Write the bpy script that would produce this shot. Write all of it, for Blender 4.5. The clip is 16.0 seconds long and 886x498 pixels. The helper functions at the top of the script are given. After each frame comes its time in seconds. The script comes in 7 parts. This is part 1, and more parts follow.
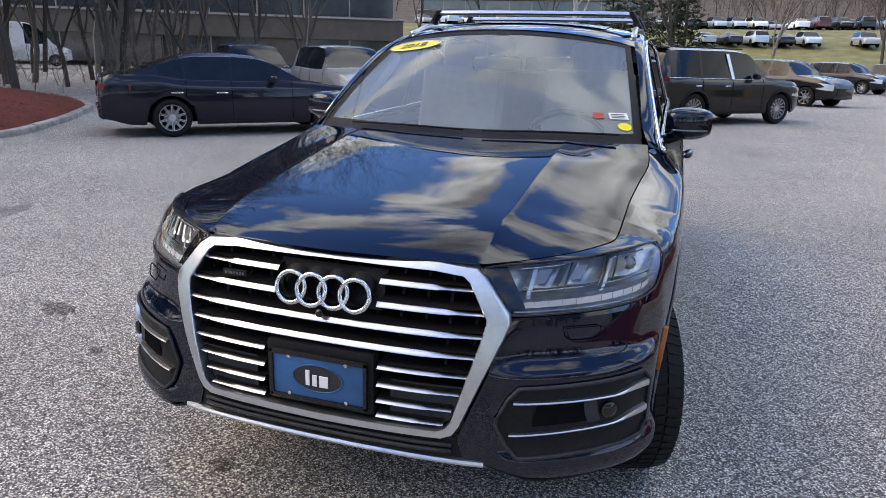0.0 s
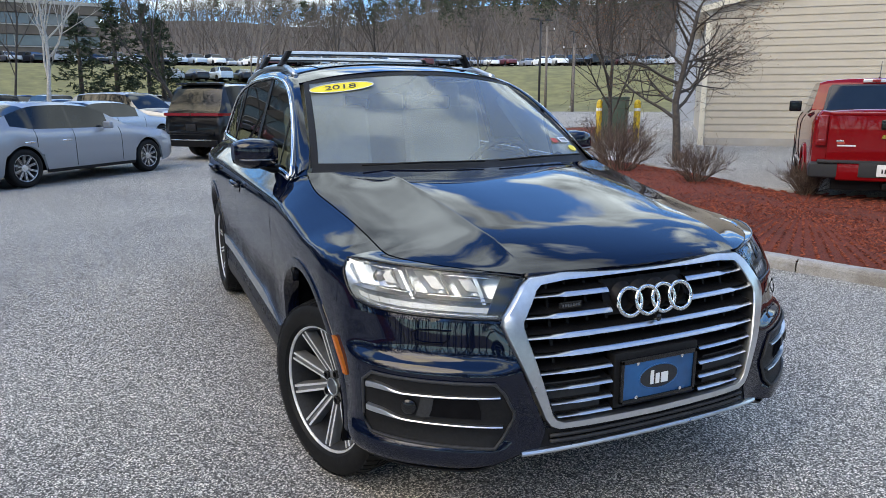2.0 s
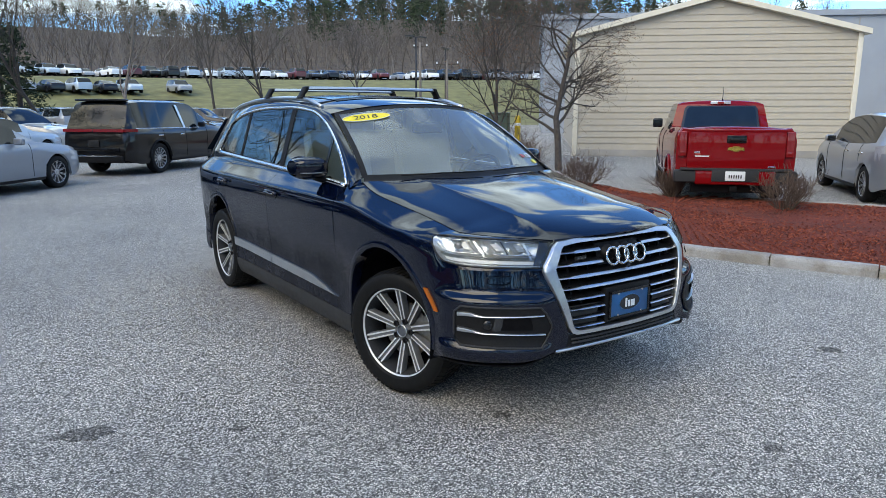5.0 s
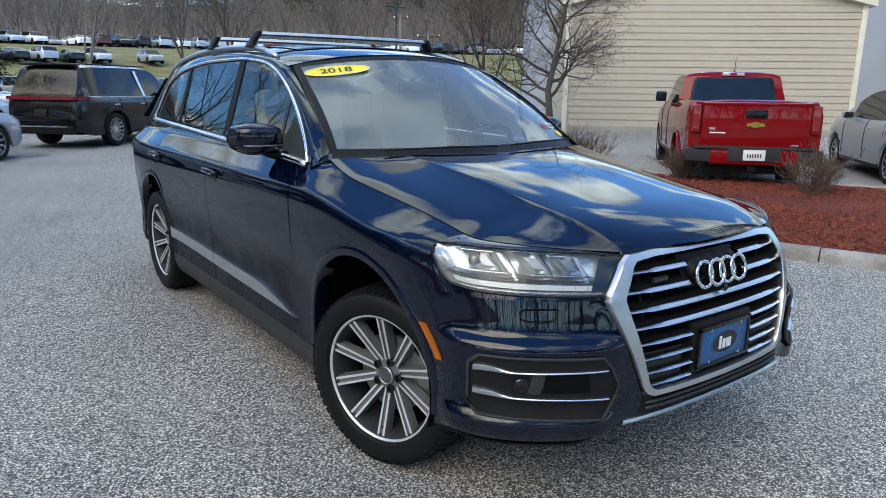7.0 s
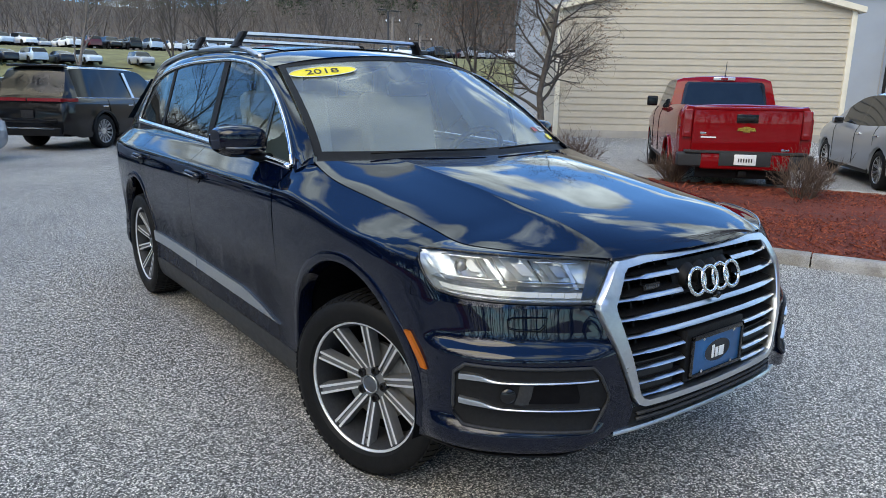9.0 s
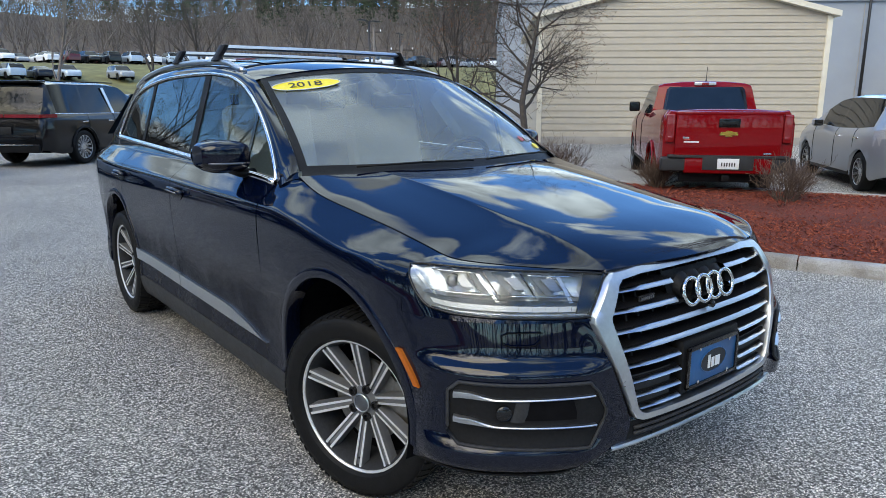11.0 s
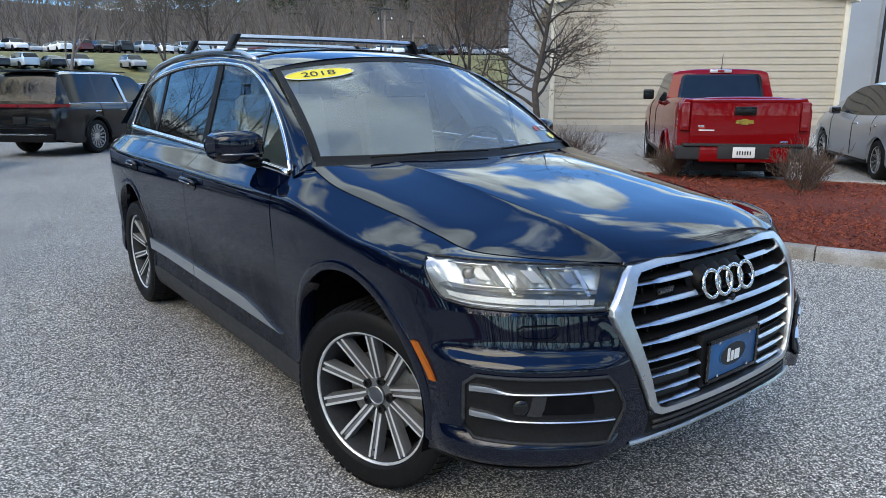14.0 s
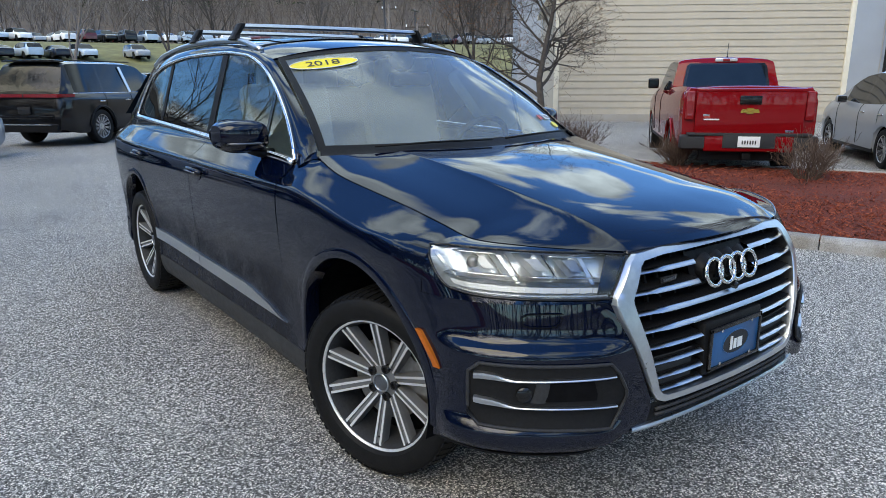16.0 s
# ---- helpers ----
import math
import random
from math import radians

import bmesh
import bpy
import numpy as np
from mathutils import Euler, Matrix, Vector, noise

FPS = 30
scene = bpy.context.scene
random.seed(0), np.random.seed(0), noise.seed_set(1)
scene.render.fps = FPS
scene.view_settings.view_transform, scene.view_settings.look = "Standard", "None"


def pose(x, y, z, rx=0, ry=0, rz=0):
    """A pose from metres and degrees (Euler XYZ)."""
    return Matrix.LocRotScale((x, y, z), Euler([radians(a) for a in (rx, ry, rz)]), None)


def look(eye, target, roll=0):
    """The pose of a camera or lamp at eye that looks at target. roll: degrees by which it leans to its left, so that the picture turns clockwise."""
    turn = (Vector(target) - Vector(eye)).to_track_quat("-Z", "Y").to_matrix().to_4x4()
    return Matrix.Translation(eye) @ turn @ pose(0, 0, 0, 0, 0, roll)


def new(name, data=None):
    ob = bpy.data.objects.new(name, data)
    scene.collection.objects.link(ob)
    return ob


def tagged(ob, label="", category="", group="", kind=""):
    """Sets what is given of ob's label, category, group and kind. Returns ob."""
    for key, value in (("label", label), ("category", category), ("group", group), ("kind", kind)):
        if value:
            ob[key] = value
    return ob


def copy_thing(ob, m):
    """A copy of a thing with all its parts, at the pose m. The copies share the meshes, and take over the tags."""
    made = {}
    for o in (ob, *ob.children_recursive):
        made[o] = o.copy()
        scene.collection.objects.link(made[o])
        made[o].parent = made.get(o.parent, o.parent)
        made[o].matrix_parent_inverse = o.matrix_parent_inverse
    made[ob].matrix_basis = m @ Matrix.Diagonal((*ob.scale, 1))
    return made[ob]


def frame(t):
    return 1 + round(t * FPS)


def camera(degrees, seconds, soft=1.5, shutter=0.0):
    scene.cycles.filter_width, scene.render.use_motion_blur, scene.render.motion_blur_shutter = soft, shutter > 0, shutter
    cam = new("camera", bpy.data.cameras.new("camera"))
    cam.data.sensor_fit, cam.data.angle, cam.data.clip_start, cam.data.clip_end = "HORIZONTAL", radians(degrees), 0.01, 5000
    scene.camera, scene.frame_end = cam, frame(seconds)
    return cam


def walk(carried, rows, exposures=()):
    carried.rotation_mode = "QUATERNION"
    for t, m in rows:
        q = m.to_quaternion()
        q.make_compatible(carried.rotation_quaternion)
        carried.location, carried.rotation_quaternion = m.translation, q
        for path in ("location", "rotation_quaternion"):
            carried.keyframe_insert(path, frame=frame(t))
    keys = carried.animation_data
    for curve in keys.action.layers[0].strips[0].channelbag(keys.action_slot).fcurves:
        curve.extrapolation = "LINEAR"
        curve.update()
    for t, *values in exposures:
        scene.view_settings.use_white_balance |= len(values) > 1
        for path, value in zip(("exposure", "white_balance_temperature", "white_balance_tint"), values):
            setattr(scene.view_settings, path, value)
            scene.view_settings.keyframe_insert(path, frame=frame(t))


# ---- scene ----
# ------------------------------------------------------------ camera
cam = camera(65.48, 16.0, soft=0.6)
ROWS = [
    (0.0, 0.891, -2.552, 1.550, 74.26, -1.49, 18.40),
    (0.5, 0.191, -2.526, 1.487, 76.06, -0.53, 4.59),
    (1.0, -0.440, -2.660, 1.504, 76.40, -0.10, -7.06),
    (1.5, -0.981, -2.670, 1.489, 77.46, 0.23, -16.17),
    (2.0, -1.507, -2.602, 1.542, 77.53, 0.16, -23.85),
    (2.5, -1.854, -2.531, 1.529, 78.43, -0.38, -29.30),
    (3.0, -2.030, -2.374, 1.503, 78.68, -1.10, -32.08),
    (3.5, -2.344, -2.424, 1.526, 79.02, -1.59, -34.93),
    (4.0, -2.524, -2.780, 1.562, 78.95, -1.43, -34.83),
    (4.5, -2.670, -3.181, 1.634, 78.57, -0.76, -34.05),
    (5.0, -2.827, -3.301, 1.649, 78.51, -0.00, -34.50),
    (7.3, -2.160, -2.175, 1.519, 76.50, -0.76, -36.17),
    (7.5, -2.156, -2.177, 1.518, 76.56, -0.77, -36.03),
    (8.0, -2.158, -2.179, 1.517, 76.69, -0.85, -36.00),
    (8.5, -2.154, -2.183, 1.520, 76.81, -0.89, -36.25),
    (9.0, -2.148, -2.184, 1.519, 76.89, -0.98, -36.77),
    (11.5, -2.129, -2.123, 1.536, 77.97, 0.21, -38.34),
    (12.0, -2.133, -2.120, 1.544, 78.19, 0.78, -37.99),
    (12.5, -2.125, -2.122, 1.548, 78.12, 1.04, -37.65),
    (13.0, -2.121, -2.117, 1.542, 77.75, 0.90, -37.45),
    (13.5, -2.121, -2.108, 1.536, 77.21, 0.55, -37.35),
    (14.0, -2.125, -2.103, 1.534, 76.66, 0.14, -37.30),
    (14.5, -2.127, -2.102, 1.528, 76.29, -0.07, -37.31),
    (15.0, -2.129, -2.102, 1.528, 76.07, -0.10, -37.34),
    (15.5, -2.135, -2.108, 1.534, 75.94, 0.04, -37.24),
    (16.0, -2.135, -2.115, 1.533, 75.83, 0.23, -36.97),
]
walk(cam, [(t, pose(*p)) for t, *p in ROWS], [(0.0, 0.46, 9000.0, 12.0), (1.5, 0.40, 8500.0, 6.0), (3.0, 0.32, 7700.0, 1.0), (5.0, 0.26, 7700.0, 0.0), (7.5, 0.28, 7800.0, 0.0), (16.0, 0.27, 7700.0, 0.0)])

# ------------------------------------------------------------ sky and light
SUN_AZ, SUN_EL = 252.0, 38.0
world = bpy.data.worlds.new("sky")
scene.world = world
world.use_nodes = True
wn, wl = world.node_tree.nodes, world.node_tree.links
wn.clear()


def wnode(kind, **props):
    n = wn.new(kind)
    for k, v in props.items():
        n.inputs[k.replace("_", " ")].default_value = v
    return n


def wmath(op, a, b=None):
    n = wn.new("ShaderNodeMath")
    n.operation = op
    for i, v in enumerate((a, b)):
        if v is None:
            continue
        if isinstance(v, (int, float)):
            n.inputs[i].default_value = v
        else:
            wl.new(v, n.inputs[i])
    return n.outputs[0]


sky = wn.new("ShaderNodeTexSky")
sky.sky_type, sky.sun_disc = "NISHITA", False
sky.sun_elevation, sky.sun_rotation = radians(SUN_EL), radians(SUN_AZ)
sky.ozone_density, sky.air_density, sky.dust_density = 4.0, 1.3, 0.1
coords = wn.new("ShaderNodeTexCoord")
split = wn.new("ShaderNodeSeparateXYZ")
wl.new(coords.outputs["Generated"], split.inputs[0])
height = wmath("MAXIMUM", wmath("ADD", split.outputs[2], 0.10), 0.06)
flat = wn.new("ShaderNodeCombineXYZ")
wl.new(wmath("DIVIDE", split.outputs[0], height), flat.inputs[0])
wl.new(wmath("DIVIDE", split.outputs[1], height), flat.inputs[1])
flat.inputs[2].default_value = 5.3
big = wnode("ShaderNodeTexNoise", Scale=1.7, Detail=8.0, Roughness=0.5, Distortion=0.1)
wl.new(flat.outputs[0], big.inputs["Vector"])
cover = wn.new("ShaderNodeValToRGB")
cover.color_ramp.elements[0].position, cover.color_ramp.elements[1].position = 0.492, 0.55
wl.new(big.outputs["Fac"], cover.inputs[0])
fine = wnode("ShaderNodeTexNoise", Scale=2.6, Detail=6.0, Roughness=0.55)
wl.new(flat.outputs[0], fine.inputs["Vector"])
tone = wn.new("ShaderNodeValToRGB")
tone.color_ramp.elements[0].position, tone.color_ramp.elements[1].position = 0.36, 0.68
tone.color_ramp.elements[0].color = (0.185, 0.225, 0.285, 1)
tone.color_ramp.elements[1].color = (0.72, 0.885, 1.13, 1)
wl.new(fine.outputs["Fac"], tone.inputs[0])
blue = wn.new("ShaderNodeBackground")
deep = wn.new("ShaderNodeVectorMath")
deep.operation = "MULTIPLY"
deep.inputs[1].default_value = (0.58, 0.98, 1.75)
wl.new(sky.outputs[0], deep.inputs[0])
wl.new(deep.outputs[0], blue.inputs[0])
blue.inputs[1].default_value = 0.18
cloud = wn.new("ShaderNodeBackground")
wl.new(tone.outputs[0], cloud.inputs[0])
cloud.inputs[1].default_value = 2.6
both = wn.new("ShaderNodeMixShader")
wl.new(cover.outputs[0], both.inputs[0])
wl.new(blue.outputs[0], both.inputs[1])
wl.new(cloud.outputs[0], both.inputs[2])
wout = wn.new("ShaderNodeOutputWorld")
wl.new(both.outputs[0], wout.inputs[0])

sun = new("sun", bpy.data.lights.new("sun", "SUN"))
sun.data.energy, sun.data.angle, sun.data.color = 2.3, radians(55), (1.0, 0.88, 0.71)
_az, _el = radians(SUN_AZ), radians(SUN_EL)
sun_from = Vector((math.sin(_az) * math.cos(_el), math.cos(_az) * math.cos(_el), math.sin(_el)))
sun.matrix_world = look(sun_from * 60, (0, 0, 0))

# ------------------------------------------------------------ materials


class Mat:
    """A procedural material with a small node vocabulary."""

    def __init__(self, name, rough=0.5, metal=0.0, **extra):
        self.m = bpy.data.materials.new(name)
        self.m.use_nodes = True
        self.n, self.l = self.m.node_tree.nodes, self.m.node_tree.links
        self.b = self.n["Principled BSDF"]
        self.b.inputs["Roughness"].default_value = rough
        self.b.inputs["Metallic"].default_value = metal
        for k, v in extra.items():
            self.b.inputs[k.replace("_", " ")].default_value = v

    def coord(self, scale=(1, 1, 1), kind="Object"):
        t = self.n.new("ShaderNodeTexCoord")
        mp = self.n.new("ShaderNodeMapping")
        mp.inputs["Scale"].default_value = scale
        self.l.new(t.outputs[kind], mp.inputs[0])
        return mp.outputs[0]

    def noise(self, scale, detail=4, rough=0.5, vec=None, kind="ShaderNodeTexNoise"):
        t = self.n.new(kind)
        t.inputs["Scale"].default_value = scale
        if kind == "ShaderNodeTexNoise":
            t.inputs["Detail"].default_value, t.inputs["Roughness"].default_value = detail, rough
        self.l.new(vec or self.coord(), t.inputs["Vector"])
        return t.outputs[0]

    def ramp(self, fac, *stops):
        r = self.n.new("ShaderNodeValToRGB")
        while len(r.color_ramp.elements) < len(stops):
            r.color_ramp.elements.new(0.5)
        for e, (p, c) in zip(r.color_ramp.elements, stops):
            e.position, e.color = p, (*c, 1) if len(c) == 3 else c
        self.l.new(fac, r.inputs[0])
        return r.outputs[0]

    def mix(self, fac, a, b, mode="MIX"):
        x = self.n.new("ShaderNodeMix")
        x.data_type, x.blend_type = "RGBA", mode
        for v, i in ((fac, 0), (a, 6), (b, 7)):
            if isinstance(v, (int, float)):
                x.inputs[i].default_value = v
            elif isinstance(v, tuple):
                x.inputs[i].default_value = (*v, 1)
            else:
                self.l.new(v, x.inputs[i])
        return x.outputs[2]

    def color(self, v):
        if isinstance(v, tuple):
            self.b.inputs["Base Color"].default_value = (*v, 1)
        else:
            self.l.new(v, self.b.inputs["Base Color"])
        return self

    def roughness(self, fac, lo, hi):
        r = self.n.new("ShaderNodeMapRange")
        r.inputs[3].default_value, r.inputs[4].default_value = lo, hi
        self.l.new(fac, r.inputs[0])
        self.l.new(r.outputs[0], self.b.inputs["Roughness"])
        return self

    def bump(self, fac, strength=0.3, dist=0.01):
        b = self.n.new("ShaderNodeBump")
        b.inputs["Strength"].default_value, b.inputs["Distance"].default_value = strength, dist
        self.l.new(fac, b.inputs["Height"])
        self.l.new(b.outputs[0], self.b.inputs["Normal"])
        return self

    def glow(self, c, s):
        self.b.inputs["Emission Color"].default_value = (*c, 1)
        self.b.inputs["Emission Strength"].default_value = s
        return self

    def rnd(self):
        return self.n.new("ShaderNodeObjectInfo").outputs["Random"]

    def island(self):
        return self.n.new("ShaderNodeNewGeometry").outputs["Random Per Island"]


def paint(name, c, coat=1.0, flake=0.0, rough=0.35, dust=0.02, spec=0.25, ior=1.4):
    m = Mat(name, rough, 0.0, Coat_Weight=coat, Coat_Roughness=0.03, Specular_IOR_Level=spec, Coat_IOR=ior)
    n = m.noise(2.2, 5, 0.6)
    grit = m.noise(140, 2)
    base = m.mix(0.35, c, m.ramp(grit, (0.35, tuple(v * 0.75 for v in c)), (0.7, tuple(min(1, v * 1.35) for v in c))))
    m.color(m.mix(m.ramp(n, (0.45, (0, 0, 0)), (0.85, (dust, dust, dust))), base, (0.22, 0.21, 0.20)))
    m.roughness(n, rough * 0.85, rough * 1.2)
    m.b.inputs["Metallic"].default_value = flake
    return m.m


def plain(name, c, rough=0.5, metal=0.0, vary=0.18, scale=18.0, bump=0.0, **extra):
    m = Mat(name, rough, metal, **extra)
    f = m.noise(scale, 5, 0.6)
    m.color(m.ramp(f, (0.3, tuple(v * (1 - vary) for v in c)), (0.7, tuple(min(1, v * (1 + vary)) for v in c))))
    m.roughness(m.noise(scale * 0.3, 3), max(0.02, rough * 0.8), min(1, rough * 1.2))
    if bump:
        m.bump(m.noise(scale * 4, 3), bump, 0.004)
    return m.m


def clear_glass(name, tint=(1, 1, 1), keep=0.9, gloss=0.005, ior=1.6, film=0.0):
    """Thin sheet: mirror-like gloss over a tinted see-through sheet."""
    m = bpy.data.materials.new(name)
    m.use_nodes = True
    n, l = m.node_tree.nodes, m.node_tree.links
    n.clear()
    out, mx = n.new("ShaderNodeOutputMaterial"), n.new("ShaderNodeMixShader")
    gl, tr = n.new("ShaderNodeBsdfGlossy"), n.new("ShaderNodeBsdfTransparent")
    gl.inputs["Roughness"].default_value = gloss
    tr.inputs["Color"].default_value = (tint[0] * keep, tint[1] * keep, tint[2] * keep, 1)
    fr = n.new("ShaderNodeFresnel")
    fr.inputs["IOR"].default_value = ior
    l.new(fr.outputs[0], mx.inputs[0])
    l.new(tr.outputs[0], mx.inputs[1])
    l.new(gl.outputs[0], mx.inputs[2])
    if film:
        # diffuse film: dust, and the hazy cloud reflection put into its colour
        df, dm = n.new("ShaderNodeBsdfDiffuse"), n.new("ShaderNodeMixShader")
        df.inputs["Color"].default_value = (0.50, 0.59, 0.63, 1)
        dm.inputs[0].default_value = film
        l.new(tr.outputs[0], dm.inputs[1])
        l.new(df.outputs[0], dm.inputs[2])
        l.new(dm.outputs[0], mx.inputs[1])
    l.new(mx.outputs[0], out.inputs[0])
    return m




def make_navy():
    """Deep blue clear-coated paint; road film lies on the lower doors behind the front wheels."""
    m = Mat("navy_paint", 0.5, 0.0, Coat_Weight=1.0, Specular_IOR_Level=0.0, Coat_IOR=1.55)
    t = m.n.new("ShaderNodeTexCoord")
    at = m.n.new("ShaderNodeSeparateXYZ")
    m.l.new(t.outputs["Object"], at.inputs[0])

    def fade(socket, a, b, lo, hi):
        r = m.n.new("ShaderNodeMapRange")
        r.interpolation_type = "SMOOTHSTEP"
        for i, v in enumerate((a, b, lo, hi)):
            r.inputs[i + 1].default_value = v
        m.l.new(socket, r.inputs[0])
        return r.outputs[0]

    def times(a, b):
        x = m.n.new("ShaderNodeMath")
        x.operation = "MULTIPLY"
        m.l.new(a, x.inputs[0])
        m.l.new(b, x.inputs[1])
        return x.outputs[0]

    film = times(fade(at.outputs[2], 0.86, 0.60, 0, 1), fade(at.outputs[1], 0.25, 0.75, 0, 1))
    film = times(film, fade(m.noise(5.0, 6, 0.65), 0.25, 0.75, 0.55, 1.0))
    c = m.ramp(m.noise(140, 2), (0.35, (0.0005, 0.0022, 0.0105)), (0.7, (0.0008, 0.0029, 0.0135)))
    dust = m.ramp(m.noise(36, 5, 0.7), (0.3, (0.024, 0.025, 0.027)), (0.7, (0.050, 0.050, 0.050)))
    m.color(m.mix(fade(film, 0, 1, 0, 0.30), c, dust))
    low = fade(at.outputs[2], 0.62, 0.42, 0.03, 0.10)
    rough = m.n.new("ShaderNodeMath")
    rough.operation = "ADD"
    m.l.new(low, rough.inputs[0])
    m.l.new(fade(film, 0, 1, 0, 0.20), rough.inputs[1])
    m.l.new(rough.outputs[0], m.b.inputs["Coat Roughness"])
    m.l.new(fade(film, 0, 1, 1.0, 0.35), m.b.inputs["Coat Weight"])
    return m.m


NAVY = make_navy()
PAINTS = {
    "red": paint("red_paint", (0.20, 0.003, 0.006), rough=0.3, spec=0.0),
    "silver": paint("silver_paint", (0.30, 0.32, 0.35), flake=0.35, rough=0.32),
    "grey": paint("grey_paint", (0.30, 0.31, 0.33), flake=0.3, rough=0.35),
    "black": paint("black_paint", (0.005, 0.005, 0.006), rough=0.3, dust=0.006, spec=0.15),
    "dark_blue": paint("dark_blue_paint", (0.004, 0.005, 0.012), rough=0.3, dust=0.006, spec=0.15),
    "slate": paint("slate_paint", (0.055, 0.062, 0.070), rough=0.35),
    "white": paint("white_paint", (0.78, 0.79, 0.80), rough=0.3),
    "tan": paint("tan_paint", (0.42, 0.40, 0.36), flake=0.3, rough=0.35),
    "maroon": paint("maroon_paint", (0.10, 0.012, 0.016), rough=0.3),
    "sky_blue": paint("pale_blue_paint", (0.42, 0.50, 0.58), flake=0.2, rough=0.35),
}
CHROME = plain("chrome", (0.78, 0.79, 0.80), 0.10, 1.0, 0.05, 30)
SATIN = plain("satin_aluminium", (0.62, 0.64, 0.66), 0.30, 1.0, 0.06, 60)
SATIN_DARK = plain("dark_satin_metal", (0.22, 0.23, 0.25), 0.34, 1.0, 0.08, 60)
BLACK_PLASTIC = plain("black_plastic", (0.011, 0.011, 0.012), 0.5, 0, 0.25, 90, 0.15, Specular_IOR_Level=0.16)
GLOSS_BLACK = plain("gloss_black", (0.008, 0.008, 0.009), 0.12, 0, 0.2, 30)
GREY_PLASTIC = plain("grey_plastic", (0.036, 0.037, 0.040), 0.5, 0, 0.2, 90, 0.12, Specular_IOR_Level=0.18)
RUBBER = plain("tyre_rubber", (0.0065, 0.0065, 0.007), 0.6, 0, 0.3, 40, 0.2, Specular_IOR_Level=0.22)
# near-black without gloss: the shade inside hollows and gaps put into a colour
CAVITY = plain("cavity_shade", (0.008, 0.008, 0.009), 0.9, 0, 0.3, 20, Specular_IOR_Level=0.0)
ALLOY_GREY = plain("grey_alloy_paint", (0.17, 0.175, 0.185), 0.38, 0.35, 0.08, 60)
STEEL_DARK = plain("brake_steel", (0.30, 0.29, 0.28), 0.45, 0.9, 0.2, 40)
GLASS = clear_glass("windshield_glass", (0.88, 0.96, 0.96), 0.92, ior=1.52, film=0.25)
GLASS_SIDE = clear_glass("door_glass", (0.80, 0.92, 0.90), 0.72, ior=1.9)
GLASS_TINT = clear_glass("privacy_glass", (0.6, 0.65, 0.7), 0.10, ior=2.2)
GLASS_LAMP = clear_glass("lamp_lens", (0.97, 0.99, 1.0), 0.97, ior=1.42)
GLASS_CAR = plain("tinted_car_glass", (0.008, 0.012, 0.016), 0.03, 0, 0.2, 4, Specular_IOR_Level=0.34)
LAMP_SILVER = plain("lamp_silver", (0.50, 0.54, 0.58), 0.20, 0.5, 0.25, 45, 0.10)
AMBER = plain("amber_reflector", (0.44, 0.11, 0.008), 0.25, 0, 0.15, 120)
RED_LAMP = plain("red_lamp_lens", (0.22, 0.006, 0.009), 0.15, 0, 0.2, 60, Coat_Weight=1.0)
WHITE_LAMP = plain("clear_lamp_lens", (0.62, 0.65, 0.68), 0.15, 0.3, 0.2, 60, Coat_Weight=1.0)
BEIGE = plain("beige_leather", (0.66, 0.63, 0.56), 0.55, 0, 0.08, 30, 0.1)
DASH = plain("dashboard_plastic", (0.035, 0.034, 0.034), 0.6, 0, 0.2, 60, 0.1)
LED = Mat("daylight_led", 0.25).color((0.62, 0.64, 0.66)).glow((0.95, 0.97, 1.0), 0.08).m
YELLOW = plain("yellow_sticker", (0.85, 0.70, 0.02), 0.4, 0, 0.06, 50)
PLATE_BLUE = plain("plate_blue", (0.012, 0.085, 0.22), 0.3, 0, 0.35, 7)
WHITE = plain("white_print", (0.78, 0.79, 0.80), 0.45, 0, 0.05, 60)
INK = plain("black_print", (0.015, 0.015, 0.017), 0.5, 0, 0.1, 60)
STICKER_RED = plain("red_print", (0.45, 0.06, 0.04), 0.5, 0, 0.1, 60)
GOLD = plain("gold_emblem", (0.55, 0.36, 0.08), 0.25, 0.8, 0.1, 60)


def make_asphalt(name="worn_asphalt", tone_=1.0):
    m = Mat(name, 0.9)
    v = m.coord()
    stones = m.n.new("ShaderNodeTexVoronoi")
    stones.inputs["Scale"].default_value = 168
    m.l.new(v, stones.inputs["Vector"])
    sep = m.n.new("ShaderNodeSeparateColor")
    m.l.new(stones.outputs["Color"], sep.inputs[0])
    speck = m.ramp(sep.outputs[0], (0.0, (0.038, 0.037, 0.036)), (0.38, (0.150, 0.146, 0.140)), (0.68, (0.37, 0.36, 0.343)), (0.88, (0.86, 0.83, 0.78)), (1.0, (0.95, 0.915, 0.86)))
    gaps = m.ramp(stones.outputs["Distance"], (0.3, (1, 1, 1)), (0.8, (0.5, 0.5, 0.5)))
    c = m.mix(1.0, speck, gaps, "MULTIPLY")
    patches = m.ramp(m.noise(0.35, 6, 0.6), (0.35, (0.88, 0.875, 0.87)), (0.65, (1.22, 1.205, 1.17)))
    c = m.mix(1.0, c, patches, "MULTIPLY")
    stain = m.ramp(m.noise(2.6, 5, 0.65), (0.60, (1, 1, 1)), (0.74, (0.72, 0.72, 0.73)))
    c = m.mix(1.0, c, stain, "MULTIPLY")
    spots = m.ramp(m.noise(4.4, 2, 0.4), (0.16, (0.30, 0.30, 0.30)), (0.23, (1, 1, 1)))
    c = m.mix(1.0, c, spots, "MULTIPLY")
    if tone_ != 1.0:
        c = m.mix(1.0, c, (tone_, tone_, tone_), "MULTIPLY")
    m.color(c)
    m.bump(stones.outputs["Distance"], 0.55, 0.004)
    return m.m


